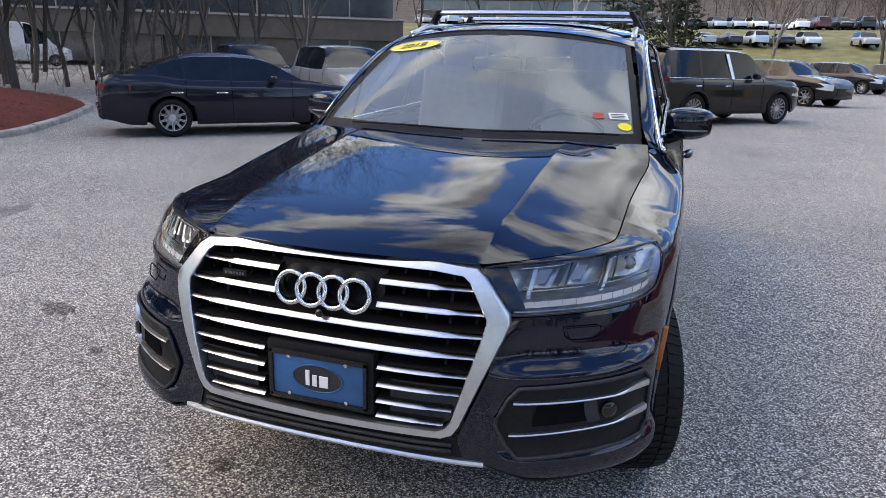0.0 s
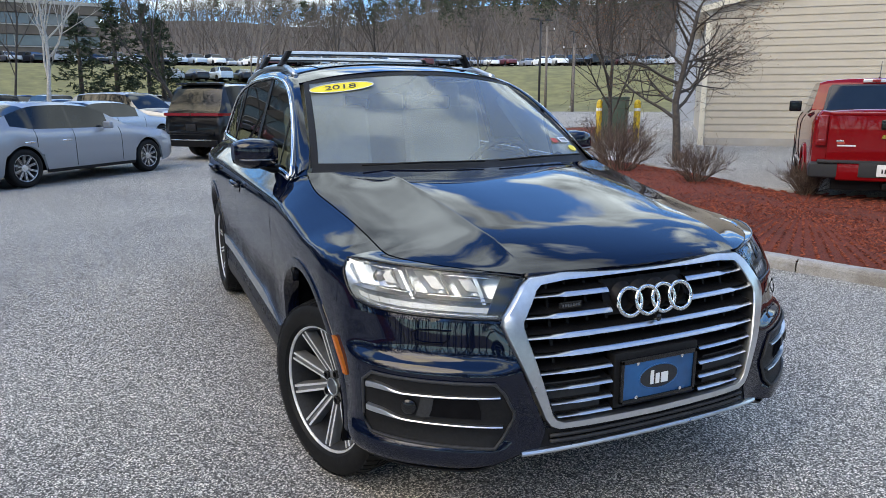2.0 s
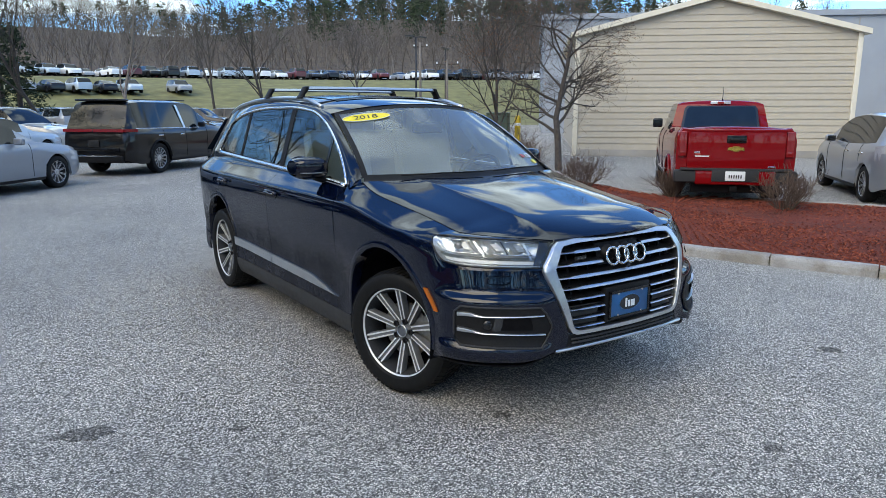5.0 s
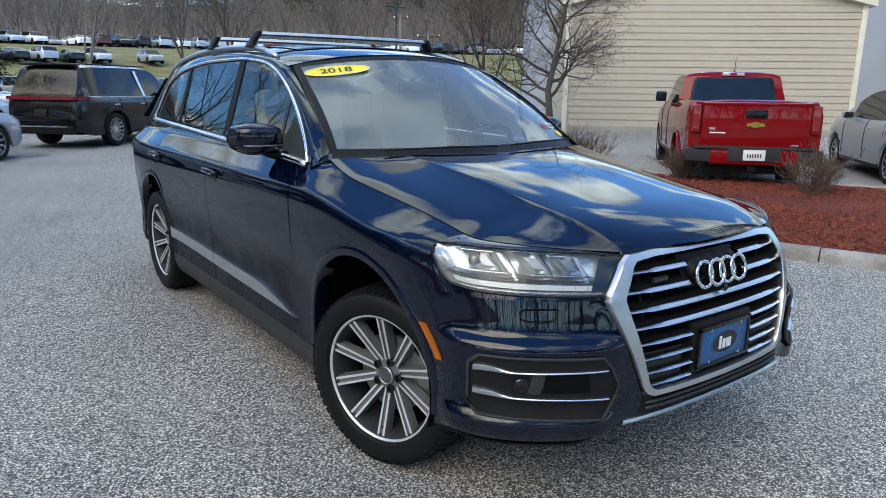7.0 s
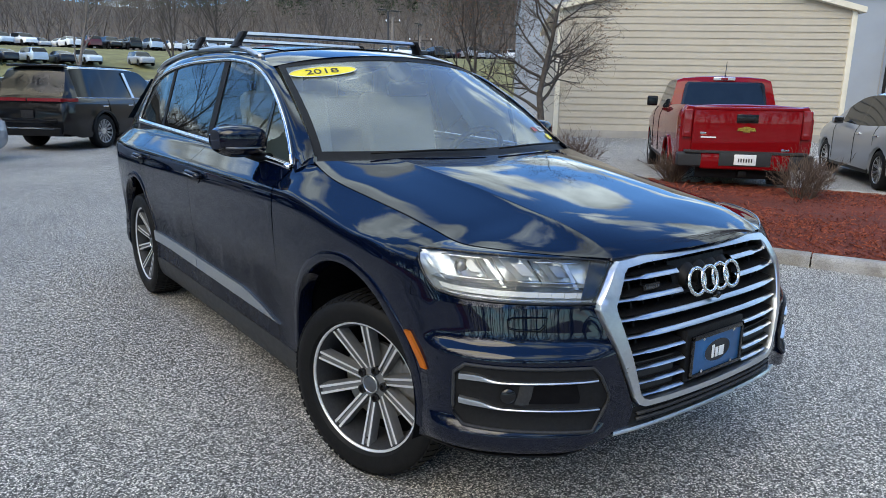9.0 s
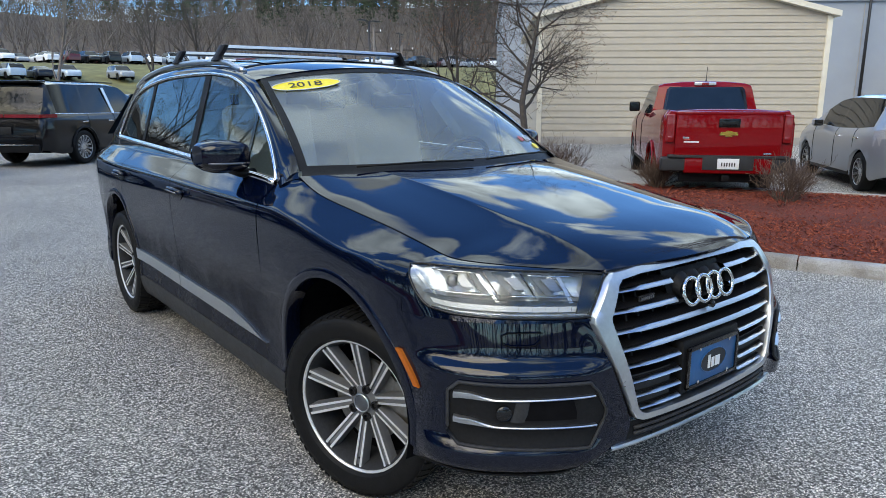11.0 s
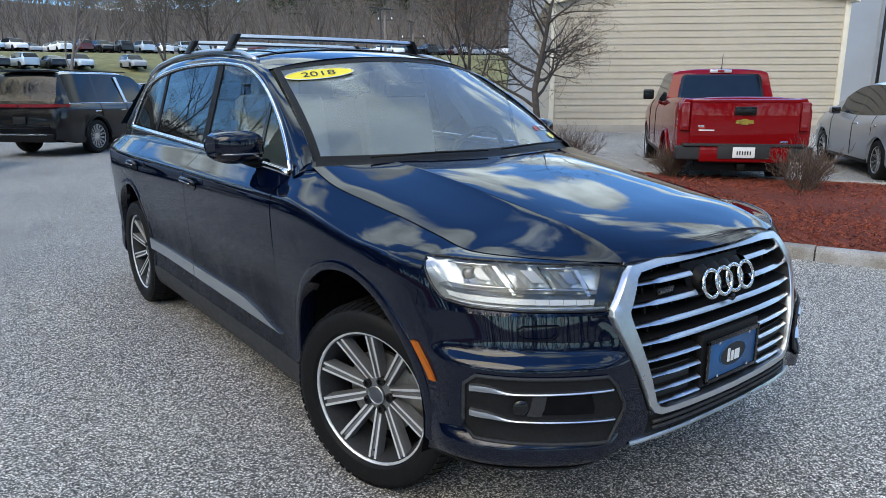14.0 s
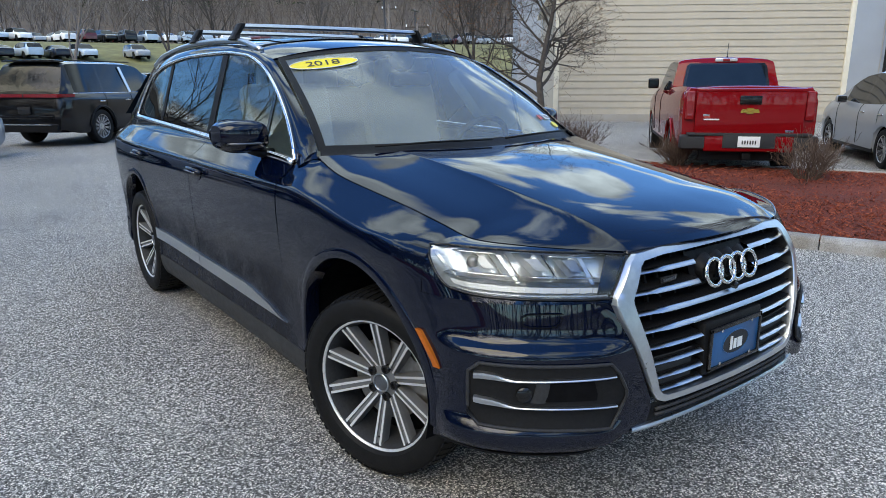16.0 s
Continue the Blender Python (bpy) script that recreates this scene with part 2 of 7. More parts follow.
ASPHALT = make_asphalt()
OILED = make_asphalt("oil_soaked_asphalt", 0.42)
DARKER_ASPHALT = make_asphalt("darker_asphalt", 0.62)


def make_mulch():
    m = Mat("red_mulch", 0.95)
    a = m.ramp(m.noise(60, 6, 0.7), (0.3, (0.045, 0.010, 0.006)), (0.55, (0.19, 0.032, 0.014)), (0.8, (0.34, 0.075, 0.035)))
    m.color(m.mix(1.0, a, m.ramp(m.noise(1.2, 4), (0.35, (0.75, 0.75, 0.75)), (0.65, (1.1, 1.1, 1.1))), "MULTIPLY"))
    m.bump(m.noise(80, 6, 0.7), 0.8, 0.02)
    return m.m


MULCH = make_mulch()
MULCH_CHIP = (lambda m: m.color(m.ramp(m.island(), (0.0, (0.05, 0.012, 0.008)), (0.5, (0.20, 0.036, 0.016)), (1.0, (0.38, 0.10, 0.05)))).m)(Mat("mulch_chips", 0.95))


def make_granite():
    m = Mat("granite_kerb", 0.85)
    a = m.ramp(m.noise(130, 4, 0.7), (0.32, (0.24, 0.23, 0.22)), (0.5, (0.46, 0.45, 0.43)), (0.72, (0.62, 0.61, 0.58)))
    t = m.ramp(m.rnd(), (0, (0.86, 0.86, 0.88)), (1, (1.06, 1.04, 1.0)))
    d = m.ramp(m.noise(3.0, 5, 0.65), (0.40, (0.62, 0.58, 0.53)), (0.62, (1, 1, 1)))
    m.color(m.mix(1.0, m.mix(1.0, a, t, "MULTIPLY"), d, "MULTIPLY"))
    m.bump(m.noise(45, 5, 0.6), 0.6, 0.02)
    return m.m


GRANITE = make_granite()
SIDING = plain("cream_siding", (0.455, 0.405, 0.325), 0.55, 0, 0.05, 3.0)
SHED_TRIM = plain("cream_trim", (0.72, 0.67, 0.55), 0.5, 0, 0.05, 4.0)
GREY_WALL = plain("pale_grey_panel", (0.29, 0.315, 0.35), 0.6, 0, 0.05, 0.6)
CONCRETE = plain("brown_concrete", (0.105, 0.086, 0.068), 0.85, 0, 0.2, 0.7, 0.2)
CONCRETE_LIGHT = plain("grey_concrete", (0.33, 0.31, 0.28), 0.85, 0, 0.15, 0.9, 0.2)
OFFICE_GLASS = plain("office_glass", (0.05, 0.06, 0.07), 0.08, 0, 0.3, 0.5, Specular_IOR_Level=0.9)
POLE = plain("dark_pole_paint", (0.018, 0.017, 0.017), 0.5, 0, 0.2, 8)
GRASS = plain("winter_grass", (0.16, 0.15, 0.055), 0.95, 0, 0.35, 0.6, 0.3)
LEAF_LITTER = plain("brown_undergrowth", (0.085, 0.062, 0.042), 0.95, 0, 0.4, 0.4, 0.4)
# paler than the roadside twigs: the hillside's haze is put into this colour
WOODS = (lambda m: m.color(m.ramp(m.island(), (0.0, (0.060, 0.048, 0.040)), (0.6, (0.125, 0.103, 0.088)), (1.0, (0.21, 0.183, 0.163)))).m)(Mat("haze_pale_twigs", 0.95))
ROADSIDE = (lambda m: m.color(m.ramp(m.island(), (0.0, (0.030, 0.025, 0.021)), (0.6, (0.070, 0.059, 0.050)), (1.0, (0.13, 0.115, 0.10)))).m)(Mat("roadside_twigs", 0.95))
PINE = (lambda m: m.color(m.ramp(m.island(), (0.0, (0.012, 0.020, 0.010)), (0.6, (0.028, 0.046, 0.020)), (1.0, (0.055, 0.075, 0.035)))).m)(Mat("pine_needles", 0.9))
BARK = plain("grey_bark", (0.17, 0.145, 0.125), 0.9, 0, 0.35, 14, 0.4)
BARK_DARK = plain("dark_bark", (0.060, 0.050, 0.043), 0.9, 0, 0.35, 14, 0.4)
BARK_PALE = plain("pale_birch_bark", (0.48, 0.45, 0.41), 0.85, 0, 0.3, 9, 0.3)
SHRUB = (lambda m: m.color(m.ramp(m.island(), (0.0, (0.050, 0.030, 0.022)), (0.6, (0.115, 0.075, 0.055)), (1.0, (0.20, 0.15, 0.11)))).m)(Mat("shrub_twigs", 0.9))
DRY_LEAF = (lambda m: m.color(m.ramp(m.island(), (0.0, (0.06, 0.030, 0.020)), (1.0, (0.22, 0.11, 0.055)))).m)(Mat("dry_leaves", 0.9))
LINE_PAINT = plain("white_line_paint", (0.55, 0.55, 0.53), 0.8, 0, 0.25, 12)
TAR = plain("crack_sealer", (0.025, 0.025, 0.026), 0.6, 0, 0.3, 20)
SERVICE_GREEN = plain("service_green", (0.035, 0.060, 0.040), 0.5, 0, 0.15, 5)
MACHINE_YELLOW = plain("machine_yellow", (0.62, 0.42, 0.02), 0.45, 0, 0.15, 5)

# ------------------------------------------------------------ mesh helpers


def link_mesh(name, bm, mat, parent=None, label="", smooth=True):
    me = bpy.data.meshes.new(name)
    if smooth:
        for e in bm.edges:
            if len(e.link_faces) == 2 and e.calc_face_angle(0) > 0.62:
                e.smooth = False
    bm.to_mesh(me)
    bm.free()
    me.materials.append(mat)
    if smooth:
        me.polygons.foreach_set("use_smooth", [True] * len(me.polygons))
    ob = new(name, me)
    if parent is not None:
        ob.parent = parent
    if label:
        ob["label"] = label
    return ob


def part(name, bm, mat, parent=None, label="", smooth=True):
    return link_mesh(name, bm, mat, parent, label, smooth)


def thing(name, label, category, group="", kind="", at=None):
    ob = new(name)
    ob.empty_display_size = 0.2
    if at is not None:
        ob.matrix_basis = at
    return tagged(ob, label, category, group, kind)


def raw(verts, faces):
    bm = bmesh.new()
    vs = [bm.verts.new(v) for v in verts]
    for f in faces:
        if len(set(f)) >= 3:
            try:
                bm.faces.new([vs[i] for i in f])
            except ValueError:
                pass
    return bm


def from_data(name, verts, faces, mat, parent=None, label="", smooth=False):
    me = bpy.data.meshes.new(name)
    me.from_pydata(verts, [], faces)
    me.materials.append(mat)
    if smooth:
        me.polygons.foreach_set("use_smooth", [True] * len(me.polygons))
    ob = new(name, me)
    if parent is not None:
        ob.parent = parent
    if label:
        ob["label"] = label
    return ob


def box(size, at=(0, 0, 0), bevel=0.0, seg=2, turn=None):
    bm = bmesh.new()
    bmesh.ops.create_cube(bm, size=1)
    bmesh.ops.scale(bm, vec=size, verts=bm.verts)
    if bevel:
        bmesh.ops.bevel(bm, geom=bm.edges[:], offset=bevel, segments=seg, affect="EDGES", profile=0.6)
    if turn is not None:
        bmesh.ops.transform(bm, matrix=turn, verts=bm.verts)
    bmesh.ops.translate(bm, vec=at, verts=bm.verts)
    return bm


def grid(rows, thick=0.0, flip=False):
    """A sheet through rows of points; thick gives it depth behind its face."""
    n, m = len(rows), len(rows[0])
    verts = [Vector(p) for r in rows for p in r]
    faces = []
    for i in range(n - 1):
        for j in range(m - 1):
            f = (i * m + j, i * m + j + 1, (i + 1) * m + j + 1, (i + 1) * m + j)
            faces.append(f[::-1] if flip else f)
    bm = raw(verts, faces)
    bmesh.ops.remove_doubles(bm, verts=bm.verts, dist=0.0004)
    if thick:
        bm.normal_update()
        bmesh.ops.solidify(bm, geom=bm.faces[:], thickness=thick)
    return bm


def tube(points, radius, sides=8, flat=1.0, cap=True, closed=False):
    """A round or flattened bar along points; radius a number or one per point."""
    pts = [Vector(p) for p in points]
    n = len(pts)
    rr = radius if hasattr(radius, "__len__") else [radius] * n
    verts, faces = [], []
    up = Vector((0, 0, 1))
    for i, p in enumerate(pts):
        a, b = (pts[i - 1], pts[(i + 1) % n]) if closed else (pts[max(0, i - 1)], pts[min(n - 1, i + 1)])
        d = (b - a).normalized()
        ref = up if abs(d.z) < 0.95 else Vector((0, 1, 0))
        x = d.cross(ref).normalized()
        y = x.cross(d)
        for k in range(sides):
            t = 2 * math.pi * k / sides
            verts.append(p + (x * math.cos(t) + y * math.sin(t) * flat) * rr[i])
    for i in range(n if closed else n - 1):
        j = (i + 1) % n
        for k in range(sides):
            q = (k + 1) % sides
            faces.append((i * sides + k, i * sides + q, j * sides + q, j * sides + k))
    if cap and not closed:
        faces.append(tuple(range(sides))[::-1])
        faces.append(tuple((n - 1) * sides + k for k in range(sides)))
    return raw(verts, faces)


def lathe(profile, seg=48, axis="x"):
    """Turn (radius, along) pairs round the x axis."""
    verts, faces = [], []
    m = len(profile)
    for i in range(seg):
        t = 2 * math.pi * i / seg
        for r, a in profile:
            verts.append((a, r * math.cos(t), r * math.sin(t)))
    for i in range(seg):
        j = (i + 1) % seg
        for k in range(m - 1):
            faces.append((i * m + k, i * m + k + 1, j * m + k + 1, j * m + k))
    bm = raw(verts, faces)
    bmesh.ops.remove_doubles(bm, verts=bm.verts, dist=0.0003)
    return bm


def flat_shape(outline, depth, m=None):
    """A plate from a flat outline (x, z), its face towards -y, with depth behind it."""
    n = len(outline)
    verts = [(x, 0, z) for x, z in outline] + [(x, depth, z) for x, z in outline]
    faces = [tuple(range(n)), tuple(range(2 * n - 1, n - 1, -1))] + [(i, i + n, (i + 1) % n + n, (i + 1) % n) for i in range(n)]
    bm = raw(verts, faces)
    bmesh.ops.recalc_face_normals(bm, faces=bm.faces)
    if m is not None:
        bmesh.ops.transform(bm, matrix=m, verts=bm.verts)
    return bm


def lettering(name, text, size, mat, m, parent=None, depth=0.001, bold=0.0, wide=1.0):
    cu = bpy.data.curves.new(name, "FONT")
    cu.body, cu.size, cu.extrude, cu.offset = text, size, depth, bold
    cu.align_x, cu.align_y = "CENTER", "CENTER"
    ob = bpy.data.objects.new(name, cu)
    scene.collection.objects.link(ob)
    dg = bpy.context.evaluated_depsgraph_get()
    me = bpy.data.meshes.new_from_object(ob.evaluated_get(dg))
    bpy.data.objects.remove(ob)
    me.transform(m @ Matrix.Diagonal((wide, 1, 1, 1)))
    me.name = name
    me.materials.clear()
    me.materials.append(mat)
    o = new(name, me)
    if parent is not None:
        o.parent = parent
    return o


def pchip(xs, ys):
    """A smooth curve through points that never overshoots."""
    xs, ys = np.array(xs, float), np.array(ys, float)
    h, d = np.diff(xs), np.diff(ys) / np.diff(xs)
    s = np.zeros(len(xs))
    s[0], s[-1] = d[0], d[-1]
    for i in range(1, len(xs) - 1):
        s[i] = 0 if d[i - 1] * d[i] <= 0 else 2 * d[i - 1] * d[i] / (d[i - 1] + d[i])

    def f(x):
        x = min(max(float(x), xs[0]), xs[-1])
        i = min(max(int(np.searchsorted(xs, x)) - 1, 0), len(xs) - 2)
        t = (x - xs[i]) / h[i]
        return float((2 * t**3 - 3 * t**2 + 1) * ys[i] + (t**3 - 2 * t**2 + t) * h[i] * s[i] + (3 * t**2 - 2 * t**3) * ys[i + 1] + (t**3 - t**2) * h[i] * s[i + 1])

    return f


def lerp(a, b, t):
    return a + (b - a) * t


def smooth01(a, b, x):
    t = min(max((x - a) / (b - a), 0.0), 1.0)
    return t * t * (3 - 2 * t)


def span(a, b, n):
    return [a + (b - a) * i / (n - 1) for i in range(n)]


def heading(p, forward):
    """A pose on the ground for things built facing -y."""
    return Matrix.Translation((p[0], p[1], p[2] if len(p) > 2 else 0)) @ Matrix.Rotation(math.atan2(forward[0], -forward[1]), 4, "Z")


# ------------------------------------------------------------ the setting: ground, islands, kerbs


def terrain(x, y):
    r = math.hypot(x, y)
    az = math.degrees(math.atan2(x, y))
    ridge = 0.69 + 0.31 * math.exp(-(((az - 36) / 16) ** 2)) + 0.05 * math.sin(az * 0.31)
    side = smooth01(-62, -40, az) * (1 - smooth01(75, 110, az))
    return 0.025 + side * (smooth01(66, 114, r) * 6.3 + smooth01(121, 285, r) * 31 * ridge) + (1 - side) * smooth01(80, 300, r) * 6


def build_ground():
    radii = [0] + [0.5, 1, 1.5, 2, 2.5] + [3 + i for i in range(20)] + [24, 27, 34, 43, 53, 62, 68, 74, 80, 86, 92, 98, 104, 109, 115, 121, 126, 134, 150, 175, 205, 240, 280, 330, 420, 700, 1400, 3000]
    seg = 120
    verts, faces, mats = [(0, 0, terrain(0, 0))], [], []
    for r in radii[1:]:
        for k in range(seg):
            t = 2 * math.pi * k / seg
            x, y = r * math.sin(t), r * math.cos(t)
            verts.append((x, y, terrain(x, y)))
    for k in range(seg):
        faces.append((0, 1 + (k + 1) % seg, 1 + k))
        mats.append(0)
    for i in range(len(radii) - 2):
        a, b = 1 + i * seg, 1 + (i + 1) * seg
        for k in range(seg):
            q = (k + 1) % seg
            faces.append((a + k, a + q, b + q, b + k))
            rm = (radii[i + 1] + radii[i + 2]) / 2
            mats.append(0 if rm < 70 or 108 < rm < 124 else 1 if rm < 124 else 2)
    ob = from_data("ground", verts, [f[::-1] for f in faces], ASPHALT, smooth=True)
    ob.data.materials.append(GRASS)
    ob.data.materials.append(LEAF_LITTER)
    ob.data.polygons.foreach_set("material_index", mats)
    return tagged(ob, "speckled worn grey asphalt car park rising to grassy banks", "ground", kind="structure")


build_ground()


def resample(points, step):
    pts = [Vector(p) for p in points]
    out, carry = [pts[0]], 0.0
    for a, b in zip(pts, pts[1:]):
        d = (b - a).length
        t = step - carry
        while t <= d:
            out.append(a.lerp(b, t / d))
            t += step
        carry = d - (t - step)
    return out


def rounded(points, closed=False, n=8):
    """Catmull-Rom through plan points."""
    pts = [Vector((p[0], p[1], 0)) for p in points]
    out = []
    m = len(pts)
    for i in range(m if closed else m - 1):
        p0, p1, p2, p3 = (pts[(i + k) % m] if closed else pts[min(max(i + k, 0), m - 1)] for k in (-1, 0, 1, 2))
        for j in range(n):
            t = j / n
            out.append(0.5 * ((2 * p1) + (p2 - p0) * t + (2 * p0 - 5 * p1 + 4 * p2 - p3) * t * t + (3 * p1 - p0 - 3 * p2 + p3) * t**3))
    if not closed:
        out.append(pts[-1])
    return out


def kerb_run(points, inward, label, length=0.98, wide=0.17, tall=0.135):
    """Granite stones end to end along a line; inward is +1 when the bed lies to the right of the run."""
    root = tagged(thing("kerb", label, "kerb", kind="structure"))
    line = resample(points, length / 5)
    for i in range(0, len(line) - 5, 5):
        run = line[i:i + 6]
        jig = random.uniform(-0.008, 0.008)
        rows = []
        for k, p in enumerate(run):
            d = (run[min(k + 1, 5)] - run[max(k - 1, 0)]).normalized()
            nrm = Vector((d.y, -d.x, 0)) * inward
            g = 0.006 if k == 0 else -0.006 if k == 5 else 0
            p = p + d * g
            prof = ((0.0, -0.2), (0.004 + jig, tall * 0.75), (0.016 + jig, tall * 0.93), (0.04, tall + jig * 0.6), (wide - 0.02, tall + jig * 0.5), (wide, tall - 0.02), (wide, -0.2))
            rows.append([p + nrm * (u + random.uniform(-0.003, 0.003)) + Vector((0, 0, v + random.uniform(-0.003, 0.003))) for u, v in prof])
        bm = grid(rows, flip=inward < 0)
        bmesh.ops.holes_fill(bm, edges=bm.edges[:], sides=20)
        bmesh.ops.recalc_face_normals(bm, faces=bm.faces)
        part("kerb_stone", bm, GRANITE, root, smooth=False)
    return root


def bed(outline, label, height=0.12, crown=0.14, chips=4000, name="mulch_bed"):
    """A heaped bed of shredded bark inside an outline."""
    root = tagged(thing(name, label, "mulch bed", kind="structure"))
    c = sum(outline, Vector()) / len(outline)
    rows = []
    for f in (1.0, 0.97, 0.9, 0.8, 0.65, 0.5, 0.35, 0.2, 0.08, 0.002):
        row = []
        for p in outline + outline[:1]:
            q = c.lerp(p, f)
            z = height - 0.03 + crown * (1 - f) ** 0.5 * 0.6 + noise.noise(q * 0.9) * 0.03 + noise.noise(q * 4) * 0.012
            row.append((q.x, q.y, z))
        rows.append(row)
    bm = grid(rows)
    bmesh.ops.recalc_face_normals(bm, faces=bm.faces)
    part("heap", bm, MULCH, root)
    verts, faces = [], []
    rng = random.Random(5)
    for _ in range(chips):
        p = outline[rng.randrange(len(outline))]
        f = rng.random() ** 0.5 * 0.99
        q = c.lerp(p, f)
        z = height - 0.022 + crown * (1 - f) ** 0.5 * 0.6 + noise.noise(q * 0.9) * 0.03 + noise.noise(q * 4) * 0.012
        a, l, w = rng.uniform(0, 6.28), rng.uniform(0.008, 0.026), rng.uniform(0.002, 0.006)
        dx, dy = math.cos(a), math.sin(a)
        t1, t2 = rng.uniform(-0.012, 0.016), rng.uniform(-0.008, 0.012)
        b = len(verts)
        verts += [(q.x - dx * l - dy * w, q.y - dy * l + dx * w, z + t1), (q.x - dx * l + dy * w, q.y - dy * l - dx * w, z + t1 + t2),
                  (q.x + dx * l + dy * w, q.y + dy * l - dx * w, z - t1 + 0.01), (q.x + dx * l - dy * w, q.y + dy * l + dx * w, z - t1 + 0.01 + t2), (q.x, q.y, z + 0.016)]
        faces += [(b, b + 1, b + 4), (b + 1, b + 2, b + 4), (b + 2, b + 3, b + 4), (b + 3, b, b + 4)]
    ob = from_data("mulch_chips", verts, faces, MULCH_CHIP, root)
    ob["kind"] = "stuff"
    return root


ISLAND = [(6.3, -4.8), (5.55, -3.0), (5.0, -1.7), (4.6, -0.85), (4.22, 0.05), (3.93, 0.8), (3.66, 1.6), (3.45, 2.5), (3.29, 3.4), (3.22, 4.5), (3.33, 5.6), (3.55, 6.8), (3.95, 8.4), (4.6, 10.2), (5.6, 11.5), (7.0, 12.0), (8.3, 11.0), (8.5, 9.0), (8.0, 7.0), (7.7, 5.4), (8.2, 4.0), (9.0, 2.4), (9.5, 0.9), (9.5, -0.8), (9.4, -3.0), (8.2, -5.0)]
island_line = rounded(ISLAND, closed=True, n=6)
kerb_run(island_line + island_line[:1], 1, "pale grey granite kerb stones round the mulch island")
island_c = sum(island_line, Vector()) / len(island_line)
bed([island_c + (p - island_c) * (1 - 0.15 / max((p - island_c).length, 1)) for p in island_line], "rust-red bark mulch heaped inside a granite kerb", chips=22000)
LEFT_ISLAND = [(-11.2, -3.0), (-10.6, 2.0), (-9.7, 4.3), (-9.7, 6.2), (-10.4, 7.7), (-11.6, 9.6), (-13.4, 11.8), (-16.2, 13.4), (-21, 14.2), (-22, 4), (-20, -4), (-14, -5.5)]
left_line = rounded(LEFT_ISLAND, closed=True, n=6)
kerb_run(left_line[:44], -1, "worn granite kerb stones along the mulch bank", 1.05)
left_c = sum(left_line, Vector()) / len(left_line)
bed([left_c + (p - left_c) * (1 - 0.15 / max((p - left_c).length, 1)) for p in left_line], "rust-red bark mulch bank beside bare woods", crown=0.9, chips=3000)
FAR_ISLAND = [(12.4, 19.0), (14.2, 18.0), (17.5, 20.5), (19.5, 24.5), (17.0, 25.0), (13.5, 22.0)]
far_line = rounded(FAR_ISLAND, closed=True, n=5)
kerb_run(far_line + far_line[:1], -1, "granite kerb round a far planted island", 1.4)
far_c = sum(far_line, Vector()) / len(far_line)
bed([far_c + (p - far_c) * 0.93 for p in far_line], "rust-red mulch on a far planted island", chips=600)


def crack(points, width=0.03):
    pts = resample([Vector((*p, 0)) for p in points], 0.25)
    rows = []
    for k, p in enumerate(pts):
        d = (pts[min(k + 1, len(pts) - 1)] - pts[max(k - 1, 0)]).normalized()
        nrm = Vector((d.y, -d.x, 0))
        w = width * random.uniform(0.5, 1.2)
        o = nrm * random.uniform(-0.03, 0.03)
        rows.append([p + o - nrm * w + Vector((0, 0, 0.004)), p + o + nrm * w + Vector((0, 0, 0.004))])
    ob = part("pavement_crack", grid(rows, flip=True), TAR, smooth=False)
    return tagged(ob, "dark crack sealed across the asphalt", "crack", kind="structure")


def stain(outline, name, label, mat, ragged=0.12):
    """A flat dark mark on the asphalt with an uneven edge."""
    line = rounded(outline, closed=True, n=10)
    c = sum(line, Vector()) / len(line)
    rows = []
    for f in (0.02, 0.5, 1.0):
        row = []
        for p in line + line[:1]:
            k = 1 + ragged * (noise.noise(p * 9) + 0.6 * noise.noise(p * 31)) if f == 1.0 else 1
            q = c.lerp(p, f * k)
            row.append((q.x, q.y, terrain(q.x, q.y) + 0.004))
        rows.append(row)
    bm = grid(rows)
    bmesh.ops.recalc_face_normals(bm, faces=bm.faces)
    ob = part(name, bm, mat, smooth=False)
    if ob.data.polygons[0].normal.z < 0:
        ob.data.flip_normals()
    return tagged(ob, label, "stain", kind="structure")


for x, y, w, d in ((-0.60, -0.62, 0.06, 0.045), (-2.50, 0.42, 0.12, 0.08), (0.26, -1.66, 0.06, 0.04), (-0.66, 1.36, 0.06, 0.09), (-1.83, 0.02, 0.05, 0.04), (-2.9, 3.4, 0.07, 0.05), (1.9, -1.1, 0.06, 0.08)):
    stain([(x - w, y), (x - w * 0.4, y + d), (x + w * 0.6, y + d * 0.7), (x + w, y - d * 0.2), (x + w * 0.2, y - d)], "oil_stain", "small dark oil stain on the asphalt", OILED, 0.5)
# two areas in a darker tone of the same asphalt
stain([(-8.4, 2.4), (-7.6, 3.1), (-6.8, 3.1), (-6.4, 2.2), (-6.1, 1.5), (-7.2, 1.6)], "asphalt_patch", "darker area of asphalt with an uneven edge", DARKER_ASPHALT)
stain([(-5.5, 1.0), (-5.3, 2.1), (-4.9, 2.4), (-4.6, 1.5), (-3.8, 0.9), (-3.7, 0.3), (-4.6, 0.2)], "asphalt_patch", "darker area of asphalt with an uneven edge", DARKER_ASPHALT)


crack([(-1.8, 14.7), (-0.87, 13.41), (-0.02, 12.28), (0.76, 11.33), (1.5, 10.4)])
crack([(-0.02, 12.28), (0.67, 13.1), (1.35, 13.99), (2.1, 14.9)])
crack([(1.8, 9.5), (4.2, 11.5), (7.0, 12.2)], 0.02)


